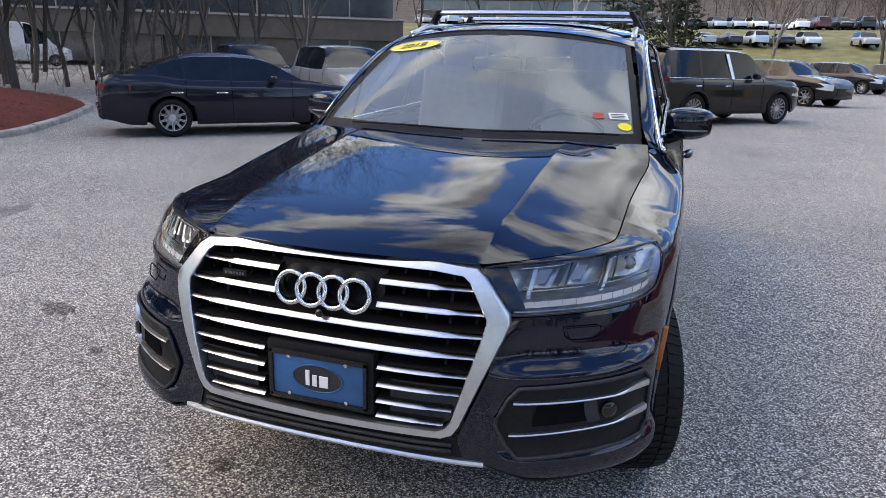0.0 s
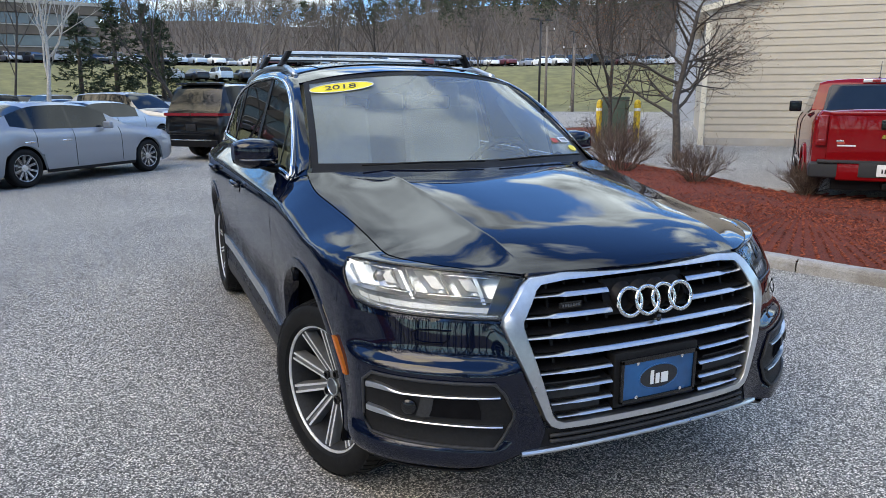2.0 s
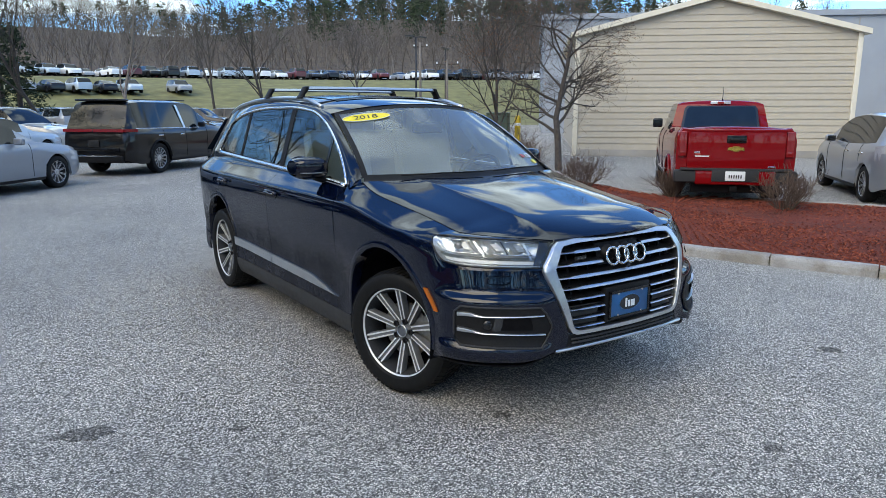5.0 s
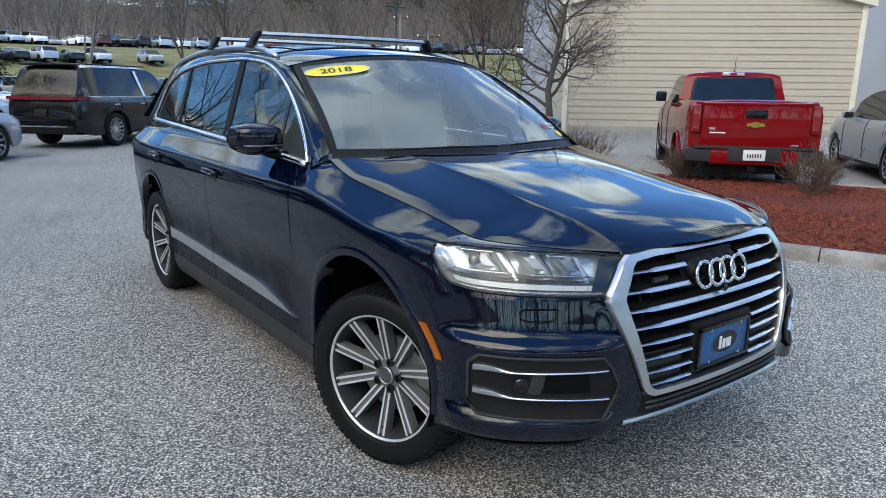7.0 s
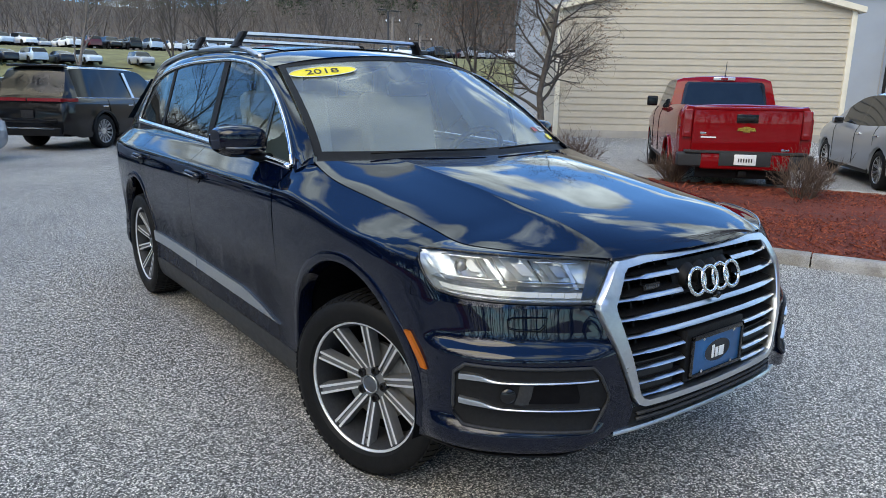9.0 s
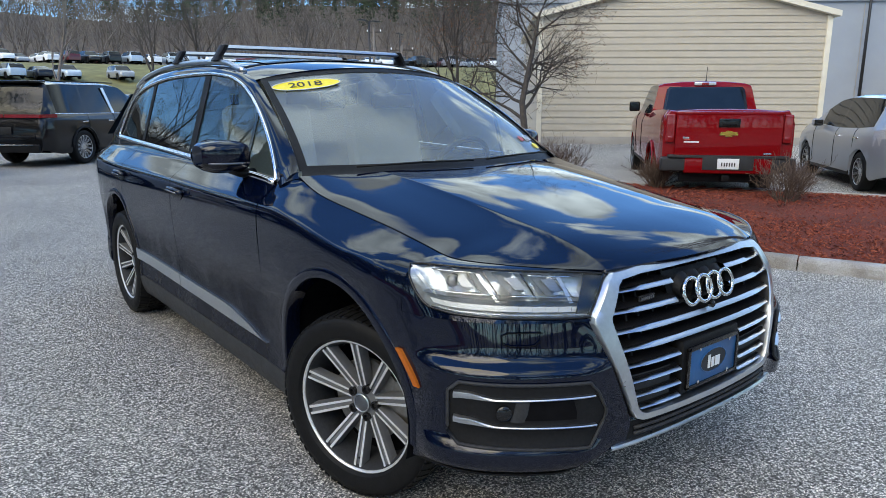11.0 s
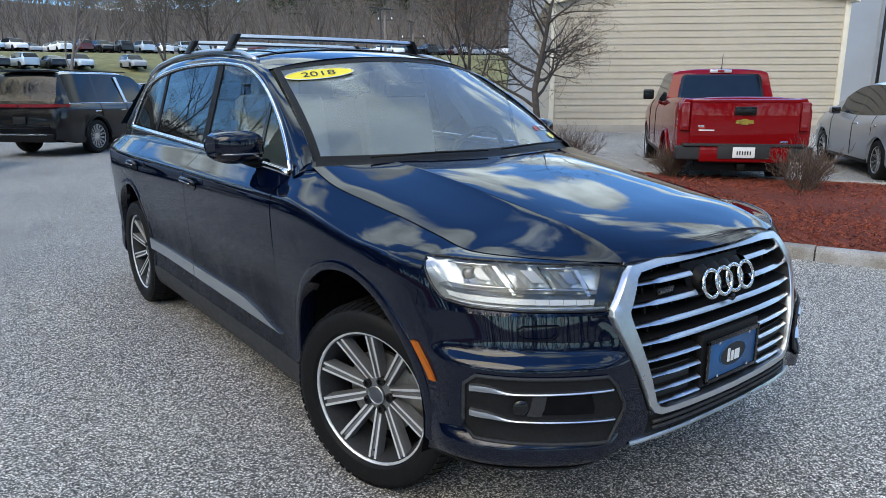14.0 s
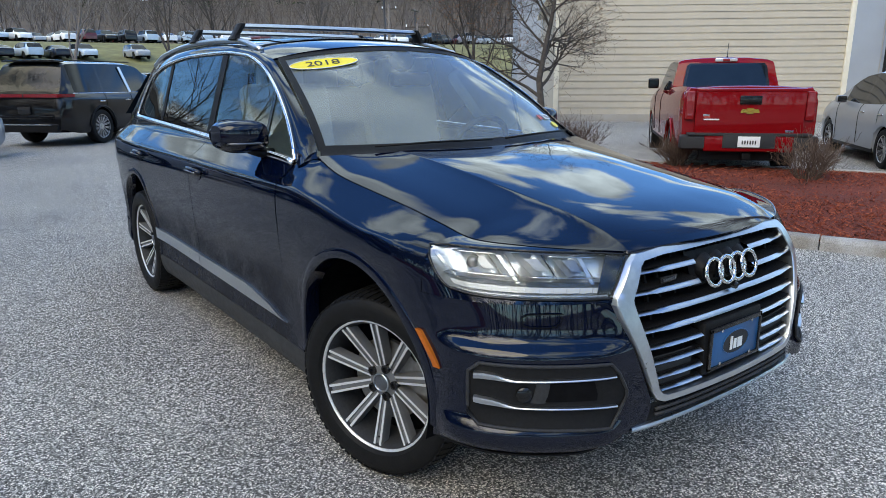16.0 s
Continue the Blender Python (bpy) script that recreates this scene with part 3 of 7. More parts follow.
def parking_line(a, b, width=0.1):
    a, b = Vector((*a, 0.004)), Vector((*b, 0.004))
    d = (b - a).normalized()
    nrm = Vector((d.y, -d.x, 0)) * width / 2
    ob = part("parking_line", grid([[a - nrm, a + nrm], [b - nrm, b + nrm]], flip=True), LINE_PAINT, smooth=False)
    return tagged(ob, "worn white painted parking line on asphalt", "road marking", "parking lines", "structure")


for i in range(3):
    q = Vector((9.55, -1.1)) + Vector((-0.62, 0.79)) * (i * 2.75 - 2.6)
    parking_line(q, q + Vector((0.84, 0.55)) * 5.2)

# ------------------------------------------------------------ buildings


def build_shed():
    L, R = Vector((14.84, 14.26, 0)), Vector((21.5, 8.2, 0))
    u = (R - L).normalized()
    n = Vector((-u.y, u.x, 0))
    if n.dot(Vector((1, 1, 0))) < 0:
        n = -n
    w, eave, peak, deep = (R - L).length, 4.14, 5.18, 11.0
    M = Matrix(((u.x, n.x, 0, L.x), (u.y, n.y, 0, L.y), (0, 0, 1, 0), (0, 0, 0, 1)))
    root = thing("storage_building", "cream metal-sided gabled storage building with concrete base", "building", at=M)
    top = lambda x: eave + (peak - eave) * (1 - abs(2 * x / w - 1))
    prof = [(0, 0), (w, 0), (w, eave), (w / 2, peak), (0, eave)]
    part("wall", flat_shape(prof, deep), SIDING, root, smooth=False)
    part("foundation", box((w + 0.1, deep, 0.36), (w / 2, deep / 2 - 0.05, 0.18 - 0.10), 0.01), CONCRETE_LIGHT, root, "bare grey concrete base")
    step, z = 0.212, 0.26
    while z < peak - 0.05:
        z1 = min(z + step, peak - 0.02)
        x0 = 0 if z1 <= eave else w / 2 * (z1 - eave) / (peak - eave)
        rows = []
        for x in (x0, w - x0):
            rows.append([(x, -0.004, z1), (x, -0.014, z1 - 0.06), (x, -0.030, z + 0.012), (x, -0.030, z), (x, -0.004, z)])
        part("siding_board", grid(rows), SIDING, root, smooth=False)
        z = z1
    for s in (0, 1):
        a = Vector((-0.25 if s == 0 else w + 0.25, -0.25, eave - 0.13))
        b = Vector((w / 2, -0.25, peak + 0.02))
        rows = [[a, a + Vector((0, 0, 0.17)), a + Vector((0, deep + 0.3, 0.17)), a + Vector((0, deep + 0.3, 0))], [b, b + Vector((0, 0, 0.17)), b + Vector((0, deep + 0.3, 0.17)), b + Vector((0, deep + 0.3, 0))]]
        bm = grid([r + [r[0]] for r in rows])
        bmesh.ops.recalc_face_normals(bm, faces=bm.faces)
        part("roof", bm, SHED_TRIM, root, "pale metal roof with white rake edge", smooth=False)
    for x in (0.0, w):
        part("corner_trim", box((0.16, 0.07, eave), (x, -0.045, eave / 2), 0.01), SHED_TRIM, root)


build_shed()


def build_warehouse():
    root = thing("warehouse", "long pale grey panelled commercial building with flat roof", "building")
    A, B = Vector((29.5, 31.9, 0)), Vector((72.0, -6.0, 0))
    u = (B - A).normalized()
    n = Vector((-u.y, u.x, 0))
    root.matrix_basis = Matrix(((u.x, n.x, 0, A.x), (u.y, n.y, 0, A.y), (0, 0, 1, 0), (0, 0, 0, 1)))
    w, h = (B - A).length, 7.4
    part("wall", box((w, 24, h), (w / 2, 12.2, h / 2), 0.03), GREY_WALL, root, smooth=False)
    part("roof_edge", box((w + 0.4, 24.4, 0.35), (w / 2, 12.2, h + 0.17), 0.03), GREY_WALL, root, "pale grey parapet", smooth=False)
    part("wall", box((19, 8, 4.9), (36, -3.6, 2.45), 0.03), GREY_WALL, root, "lower pale grey annex", smooth=False)
    for i in range(int(w / 3.0)):
        part("panel_joint", box((0.05, 0.05, h - 0.2), (1.5 + i * 3.0, 0.19, h / 2)), CONCRETE_LIGHT, root, smooth=False)
    for x in (28.5, 33.0):
        d = part("door", box((1.9, 0.1, 2.5), (x, -7.62, 1.25), 0.02), OFFICE_GLASS, root, "dark glazed entrance")
        part("frame", box((2.3, 0.08, 0.35), (x, -7.64, 2.67), 0.02), WHITE, d)


build_warehouse()


def office(name, label, corner, direction, length, base, floors, floor_h, bays, deep=18):
    """Concrete office block with deep parapet bands and ribbon windows."""
    u = Vector((*direction, 0)).normalized()
    n = Vector((-u.y, u.x, 0))
    if n.dot(Vector((*corner, 0))) < 0:
        n = -n
    root = thing(name, label, "office building")
    root.matrix_basis = Matrix(((u.x, n.x, 0, corner[0]), (u.y, n.y, 0, corner[1]), (0, 0, 1, base), (0, 0, 0, 1)))
    H = floors * floor_h
    part("core", box((length - 1.6, deep - 1.6, H), (length / 2, deep / 2, H / 2)), CONCRETE, root, smooth=False)
    for f in range(floors):
        z = f * floor_h
        part("parapet", box((length, deep, floor_h * 0.46), (length / 2, deep / 2, z + floor_h * 0.77), 0.05), CONCRETE, root, smooth=False)
        part("ledge", box((length + 0.3, deep + 0.3, 0.16), (length / 2, deep / 2, z + floor_h * 1.0 - 0.06), 0.02), CONCRETE_LIGHT, root, smooth=False)
        bw = (length - 1.4) / bays
        for b in range(bays):
            if f == 0 and b % 3 == 2:
                part("pier", box((bw, 0.6, floor_h * 0.54), (0.7 + bw * (b + 0.5), 0.5, z + floor_h * 0.27), 0.02), CONCRETE, root, smooth=False)
                continue
            w = part("window", box((bw - 0.12, 0.08, floor_h * 0.50), (0.7 + bw * (b + 0.5), 0.72, z + floor_h * 0.29)), OFFICE_GLASS, root, smooth=False)
            part("mullion", box((0.10, 0.14, floor_h * 0.52), (0.7 + bw * (b + 1), 0.70, z + floor_h * 0.28)), CONCRETE_LIGHT, w, smooth=False)
    part("roof", box((length + 0.2, deep + 0.2, 0.4), (length / 2, deep / 2, H + 0.22), 0.04), CONCRETE_LIGHT, root, smooth=False)


office("office_block", "brown concrete office block with ribbon windows behind bare trees", (-21.5, 54.0), (-0.86, -0.51), 46, 0.4, 3, 3.9, 12)
office("office_block", "far low brown concrete office block above a grassy bank", (-4.5, 128.0), (-1.0, -0.10), 42, 6.2, 3, 3.3, 10)


def lamp_post(x, y, h, turn, base=0.0):
    root = thing("street_lamp", "tall dark car park lamp post with flat twin heads", "street lamp", "car park lamps", at=Matrix.Translation((x, y, base)) @ Matrix.Rotation(turn, 4, "Z"))
    part("base", tube([(0, 0, 0), (0, 0, 0.55)], [0.26, 0.24], 16), CONCRETE_LIGHT, root, "round concrete footing")
    part("pole", tube([(0, 0, 0.5), (0, 0, h)], [0.10, 0.075], 10), POLE, root)
    for s in (-1, 1):
        a = part("arm", tube([(0, 0, h - 0.05), (s * 0.35, 0, h + 0.02)], 0.03, 8), POLE, root)
        part("head", box((0.75, 0.36, 0.10), (s * 0.72, 0, h + 0.03), 0.03), POLE, a)


lamp_post(46.0, 16.6, 11.6, radians(-20))
lamp_post(66.5, 12.2, 9.5, radians(-30))
lamp_post(29.0, 47.0, 7.5, radians(10))
lamp_post(41.0, 60.0, 8.0, radians(40))


def utility_pole(x, y, top, arm, turn):
    root = thing("utility_pole", "weathered wooden utility pole with a cross arm", "utility pole", "utility poles", at=Matrix.Translation((x, y, terrain(x, y) - 0.1)) @ Matrix.Rotation(turn, 4, "Z"))
    h = top - terrain(x, y) + 0.1
    part("pole", tube([(0, 0, 0), (0, 0, h * 0.5), (0, 0, h)], [0.16, 0.14, 0.11], 8), BARK, root)
    part("cross_arm", box((arm, 0.12, 0.12), (0, 0.12, h - 0.45), 0.01), BARK_DARK, root)
    for dx in (-0.45, 0.0, 0.45):
        part("insulator", lathe([(0.05, 0.0), (0.07, 0.10), (0.04, 0.2), (0, 0.22)], 8), WHITE, root).matrix_basis = Matrix.Translation((dx * arm, 0.12, h - 0.39)) @ Matrix.Rotation(-math.pi / 2, 4, "Y")


# ------------------------------------------------------------ trees and shrubs


def branch_mesh(rng, height, trunk_r, levels, spread=0.55, kids=(5, 4, 3, 3), lean=(0, 0), sides=(8, 5, 4, 3, 3), start=0.25, up=0.35, wander=0.12):
    """Tapered trunk with limbs that fork down to twigs. Returns vertices and faces, and the twig ends."""
    verts, faces, ends = [], [], []
    cut = [0]

    def limb(p, d, length, r, level):
        n = max(3, 7 - level) if level < 2 else 4
        pts, rad, dirs = [p], [r], [d]
        q, e = p.copy(), d.copy()
        for i in range(1, n):
            e = (e + Vector((rng.gauss(0, wander), rng.gauss(0, wander), rng.gauss(0, wander) + up * 0.12 * (level > 0)))).normalized()
            q = q + e * (length / (n - 1))
            pts.append(q.copy())
            dirs.append(e.copy())
            rad.append(max(r * (1 - 0.75 * i / (n - 1)), 0.002))
        s = sides[min(level, len(sides) - 1)]
        b0 = len(verts)
        for c, dd, rr in zip(pts, dirs, rad):
            ref = Vector((0, 0, 1)) if abs(dd.z) < 0.9 else Vector((1, 0, 0))
            x = dd.cross(ref).normalized()
            y = x.cross(dd)
            for k in range(s):
                t = 6.28318 * k / s
                verts.append(tuple(c + (x * math.cos(t) + y * math.sin(t)) * rr))
        for i in range(n - 1):
            for k in range(s):
                a, b = b0 + i * s + k, b0 + i * s + (k + 1) % s
                faces.append((a, b, b + s, a + s))
        if level == 0:
            cut[0] = len(faces)
        if level >= levels:
            ends.append(pts[-1])
            return
        m = kids[min(level, len(kids) - 1)]
        for j in range(m):
            t = start + (1 - start) * (j + rng.random() * 0.8) / m if level == 0 else 0.25 + 0.75 * (j + rng.random()) / m
            i = min(int(t * (n - 1)), n - 2)
            f = t * (n - 1) - i
            at = pts[i].lerp(pts[i + 1], f)
            ax = Vector((rng.gauss(0, 1), rng.gauss(0, 1), rng.gauss(0, 0.35)))
            ax = (ax - dirs[i] * ax.dot(dirs[i])).normalized()
            nd = (dirs[i] * (1 - spread) + ax * spread + Vector((0, 0, up * 0.5))).normalized()
            limb(at, nd, length * rng.uniform(0.45, 0.72) * (1.1 - 0.4 * t), max(rad[i] * 0.55, 0.003), level + 1)

    limb(Vector((0, 0, 0)), Vector((lean[0], lean[1], 1)).normalized(), height, trunk_r, 0)
    branch_mesh.cut = cut[0]
    return verts, faces, ends


def bare_tree(x, y, height, r, seed, mat=None, levels=3, label="leafless grey tree with fine upright twigs", base=0.0, group="", name="tree", leaf=0, **kw):
    rng = random.Random(seed)
    root = thing(name, label, "tree", group, at=Matrix.Translation((x, y, base)))
    v, f, ends = branch_mesh(rng, height, r, levels, **kw)
    k = branch_mesh.cut
    n = max(max(q) for q in f[:k]) + 1
    from_data("trunk", v[:n], f[:k], mat or BARK, root, smooth=True)
    from_data("crown", v[n:], [tuple(i - n for i in q) for q in f[k:]], mat or BARK, root, smooth=True)
    if leaf:
        lv, lf = [], []
        for e in ends:
            for _ in range(leaf):
                c = e + Vector((rng.gauss(0, 0.06), rng.gauss(0, 0.06), rng.gauss(0, 0.06)))
                a = Vector((rng.gauss(0, 1), rng.gauss(0, 1), rng.gauss(0, 1))).normalized() * 0.028
                b = Vector((rng.gauss(0, 1), rng.gauss(0, 1), rng.gauss(0, 1))).normalized() * 0.014
                k = len(lv)
                lv += [tuple(c - a), tuple(c + b), tuple(c + a), tuple(c - b)]
                lf.append((k, k + 1, k + 2, k + 3))
        ob = from_data("foliage", lv, lf, DRY_LEAF, root, "sparse dry brown leaves")
    return root


def shrub(x, y, z, size, seed, stems=70, label="leafless brown twiggy shrub in red mulch"):
    rng = random.Random(seed)
    root = thing("shrub", label, "shrub", "shrubs in the mulch", at=Matrix.Translation((x, y, z)))
    V, F = [], []
    for _ in range(stems):
        a, t = rng.uniform(0, 6.28), rng.random() ** 0.6
        d = (math.cos(a) * t * 0.9, math.sin(a) * t * 0.9)
        v, f, _e = branch_mesh(rng, size * rng.uniform(0.6, 1.0), 0.006, 2, spread=0.4, kids=(4, 3), lean=d, sides=(4, 3, 3), wander=0.16)
        o = Vector((math.cos(a), math.sin(a), 0)) * t * size * 0.25
        k = len(V)
        V += [(p[0] + o.x, p[1] + o.y, p[2]) for p in v]
        F += [tuple(i + k for i in q) for q in f]
    from_data("branchwork", V, F, SHRUB, root)
    return root


# the young tree in the island and the crab apple by the shed
bare_tree(7.62, 0.66, 5.2, 0.125, 11, BARK, 4, "young leafless tree with pale grey trunk in red mulch", base=0.05, kids=(11, 6, 4, 3), spread=0.42, start=0.30, up=0.75, wander=0.07)
bare_tree(10.3, 10.3, 4.3, 0.10, 4, BARK_DARK, 4, "small bare crab apple with crooked twigs and shrivelled fruit", base=0.0, kids=(16, 9, 5, 4), spread=0.72, start=0.20, up=0.20, wander=0.16, leaf=1)
bare_tree(10.9, 13.6, 4.8, 0.07, 9, BARK_DARK, 4, "bare reddish multi-stemmed tree holding a few dry leaves", base=0.0, kids=(14, 8, 5, 3), spread=0.5, start=0.15, up=0.5, leaf=2)
for i, (x, y, s) in enumerate(((7.3, 4.35, 0.45), (7.3, 2.3, 0.56), (7.0, 6.2, 0.6), (7.0, 8.2, 0.85), (7.6, 9.3, 0.95))):
    shrub(x, y, 0.14, s, 30 + i)

for px, py, top, arm in ((38.4, 61.0, 8.6, 1.6), (38.0, 55.4, 6.5, 2.4)):
    utility_pole(px, py, top, arm, radians(-50))

# named trees on the far side of the car park
for i, (az, d, h, lean) in enumerate(((4.2, 47, 9.5, (-0.35, 0.0)), (9.3, 52, 9.3, (0, 0)), (15.8, 58, 9.8, (0.05, 0)), (20.3, 52, 8.6, (-0.1, 0)), (27.5, 60, 8.2, (0, 0)))):
    x, y = -1.8 + d * math.sin(radians(az)), -1.8 + d * math.cos(radians(az))
    bare_tree(x, y, h, 0.13, 50 + i, BARK_DARK if i != 1 else BARK, 3, "tall bare tree beyond the parked cars", terrain(x, y) - 0.1, "bare trees", kids=(12, 7, 5), spread=0.5, lean=lean, up=0.5)
for i, (x, y, h, r) in enumerate(((-15.2, 16.4, 9.5, 0.07), (-13.4, 19.6, 10.5, 0.075), (-16.2, 28.0, 11.0, 0.075), (-13.2, 34.5, 12.0, 0.075), (-10.0, 38.5, 11.5, 0.07), (-7.6, 43.0, 11.5, 0.07), (-18.0, 17.0, 11.0, 0.075), (-16.8, 21.5, 11.5, 0.075))):
    bare_tree(x, y, h, r, 140 + i, BARK_DARK, 4, "tall dark leafless tree on the bank beside the car park", 0.0, "bank trees", kids=(13, 9, 6, 4), spread=0.5, start=0.22, up=0.5)
bare_tree(-5.8, 42, 9.5, 0.13, 70, BARK_PALE, 3, "slender pale birch without leaves", 0, kids=(14, 6, 4), spread=0.4, up=0.6)


def pine(x, y, h, r, seed, base=0.0, group="pines"):
    rng = random.Random(seed)
    root = thing("pine_tree", "dark green pine with layered ragged boughs", "tree", group, at=Matrix.Translation((x, y, base)))
    part("trunk", tube([(0, 0, 0), (0.1, 0, h * 0.6), (0, 0, h)], [0.22, 0.14, 0.02], 7), BARK_DARK, root)
    V, F = [], []
    for _ in range(int(70 * h / 6)):
        t = rng.uniform(0.22, 1.0)
        reach = r * (1 - t) ** 0.7 * rng.uniform(0.5, 1.1) + 0.15
        a = rng.uniform(0, 6.28)
        for k in range(9):
            s = rng.uniform(0.35, 1.0) * reach
            c = Vector((math.cos(a) * s, math.sin(a) * s, t * h + s * 0.12 + rng.gauss(0, 0.12)))
            c += Vector((rng.gauss(0, 0.12), rng.gauss(0, 0.12), 0))
            for _q in range(3):
                e = Vector((rng.gauss(0, 1), rng.gauss(0, 1), rng.gauss(0, 0.5))).normalized() * rng.uniform(0.2, 0.42)
                g = Vector((rng.gauss(0, 1), rng.gauss(0, 1), rng.gauss(0, 1))).normalized() * 0.07
                b = len(V)
                V += [tuple(c - e * 0.3 - g), tuple(c - e * 0.3 + g), tuple(c + e)]
                F.append((b, b + 1, b + 2))
    from_data("crown", V, F, PINE, root)
    return root


for i, (az, d, h) in enumerate(((-3.0, 62, 7.8), (-0.6, 58, 8.6), (1.6, 64, 9.0), (2.6, 60, 7.6))):
    x, y = -1.8 + d * math.sin(radians(az)), -1.8 + d * math.cos(radians(az))
    pine(x, y, h, 3.0, 80 + i, terrain(x, y) - 0.1)


def woods(name, label, spots, seed, mat, tall, kinds=5, levels=2, **kw):
    """Many bare trees joined into one body of far woods."""
    rng = random.Random(seed)
    kit = []
    for k in range(kinds):
        v, f, _ = branch_mesh(random.Random(seed * 10 + k), 1.0, 0.0145, levels, kids=kw.get("kids", (8, 4)), sides=(4, 3, 3), spread=0.45, start=0.18, up=0.6)
        kit.append((np.array(v), np.array(f)))
    V, F, n = [], [], 0
    for x, y, z in spots:
        v, f = kit[rng.randrange(kinds)]
        a, h = rng.uniform(0, 6.28), tall * rng.uniform(0.65, 1.2)
        c, s = math.cos(a), math.sin(a)
        w = np.stack([(v[:, 0] * c - v[:, 1] * s) * h + x, (v[:, 0] * s + v[:, 1] * c) * h + y, v[:, 2] * h + z - 0.3], 1)
        V.append(w)
        F.append(f + n)
        n += len(v)
    ob = from_data(name, np.concatenate(V).tolist(), np.concatenate(F).tolist(), mat)
    return tagged(ob, label, "woods", kind="stuff")


rng = random.Random(77)
spots = []
while len(spots) < 2100:
    az, d = rng.uniform(-34, 64), rng.uniform(124, 320)
    x, y = d * math.sin(radians(az)), d * math.cos(radians(az))
    if az < 2 and 118 < d < 160 and az > -24:
        continue
    spots.append((x, y, terrain(x, y)))
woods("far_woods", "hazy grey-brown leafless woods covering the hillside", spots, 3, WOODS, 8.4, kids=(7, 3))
spots = []
while len(spots) < 120:
    az, d = rng.uniform(-100, -24), rng.uniform(17, 46)
    x, y = -3 + d * math.sin(radians(az)), d * math.cos(radians(az))
    if x < -17 or (az > -36 and d > 34):
        spots.append((x, y, 0.2))
woods("roadside_woods", "tangle of bare grey trees on the bank", spots, 6, ROADSIDE, 10.5, levels=3, kids=(8, 5, 3))
# unseen tree belt behind the camera, added to darken the paint's reflections
spots = []
while len(spots) < 170:
    az, d = rng.uniform(112, 262), rng.uniform(26, 52)
    x, y = d * math.sin(radians(az)), d * math.cos(radians(az))
    spots.append((x, y, 0.1))
woods("roadside_woods", "unseen belt of bare grey trees added to darken reflections", spots, 8, ROADSIDE, 11.0, levels=3, kids=(8, 5, 3))
V, F = [], []
for _ in range(180):
    az, d = rng.uniform(-98, -26), rng.uniform(20, 40)
    x, y = -3 + d * math.sin(radians(az)), d * math.cos(radians(az))
    if x > -14 and y < 24:
        continue
    v, f, _e = branch_mesh(rng, rng.uniform(0.9, 1.9), 0.012, 2, spread=0.6, kids=(8, 4), sides=(3, 3, 3), start=0.05)
    k = len(V)
    V += [(p[0] * 1.6 + x, p[1] * 1.6 + y, p[2]) for p in v]
    F += [tuple(i + k for i in q) for q in f]
tagged(from_data("undergrowth", V, F, WOODS), "brown leafless brush under the roadside trees", "undergrowth", kind="stuff")
V, F = [], []
for _ in range(420):
    az, d = rng.gauss(34, 13), rng.uniform(190, 330)
    if not -5 < az < 62:
        continue
    x, y = d * math.sin(radians(az)), d * math.cos(radians(az))
    z, h = terrain(x, y), rng.uniform(7, 13)
    for k in range(90):
        t = rng.uniform(0.15, 1.0)
        rr = h * 0.20 * (1 - t) ** 0.8 + 0.3
        c = Vector((x + rng.gauss(0, rr * 0.6), y + rng.gauss(0, rr * 0.6), z + t * h))
        e = Vector((rng.gauss(0, 1), rng.gauss(0, 1), rng.gauss(0, 0.4))).normalized() * rng.uniform(0.6, 1.3)
        g = Vector((rng.gauss(0, 1), rng.gauss(0, 1), rng.gauss(0, 1))).normalized() * 0.30
        b = len(V)
        V += [tuple(c - e * 0.5 - g), tuple(c - e * 0.5 + g), tuple(c + e)]
        F.append((b, b + 1, b + 2))
tagged(from_data("far_pines", V, F, PINE), "dark pines standing among the bare hillside woods", "woods", kind="stuff")


# ------------------------------------------------------------ vehicles of the car park


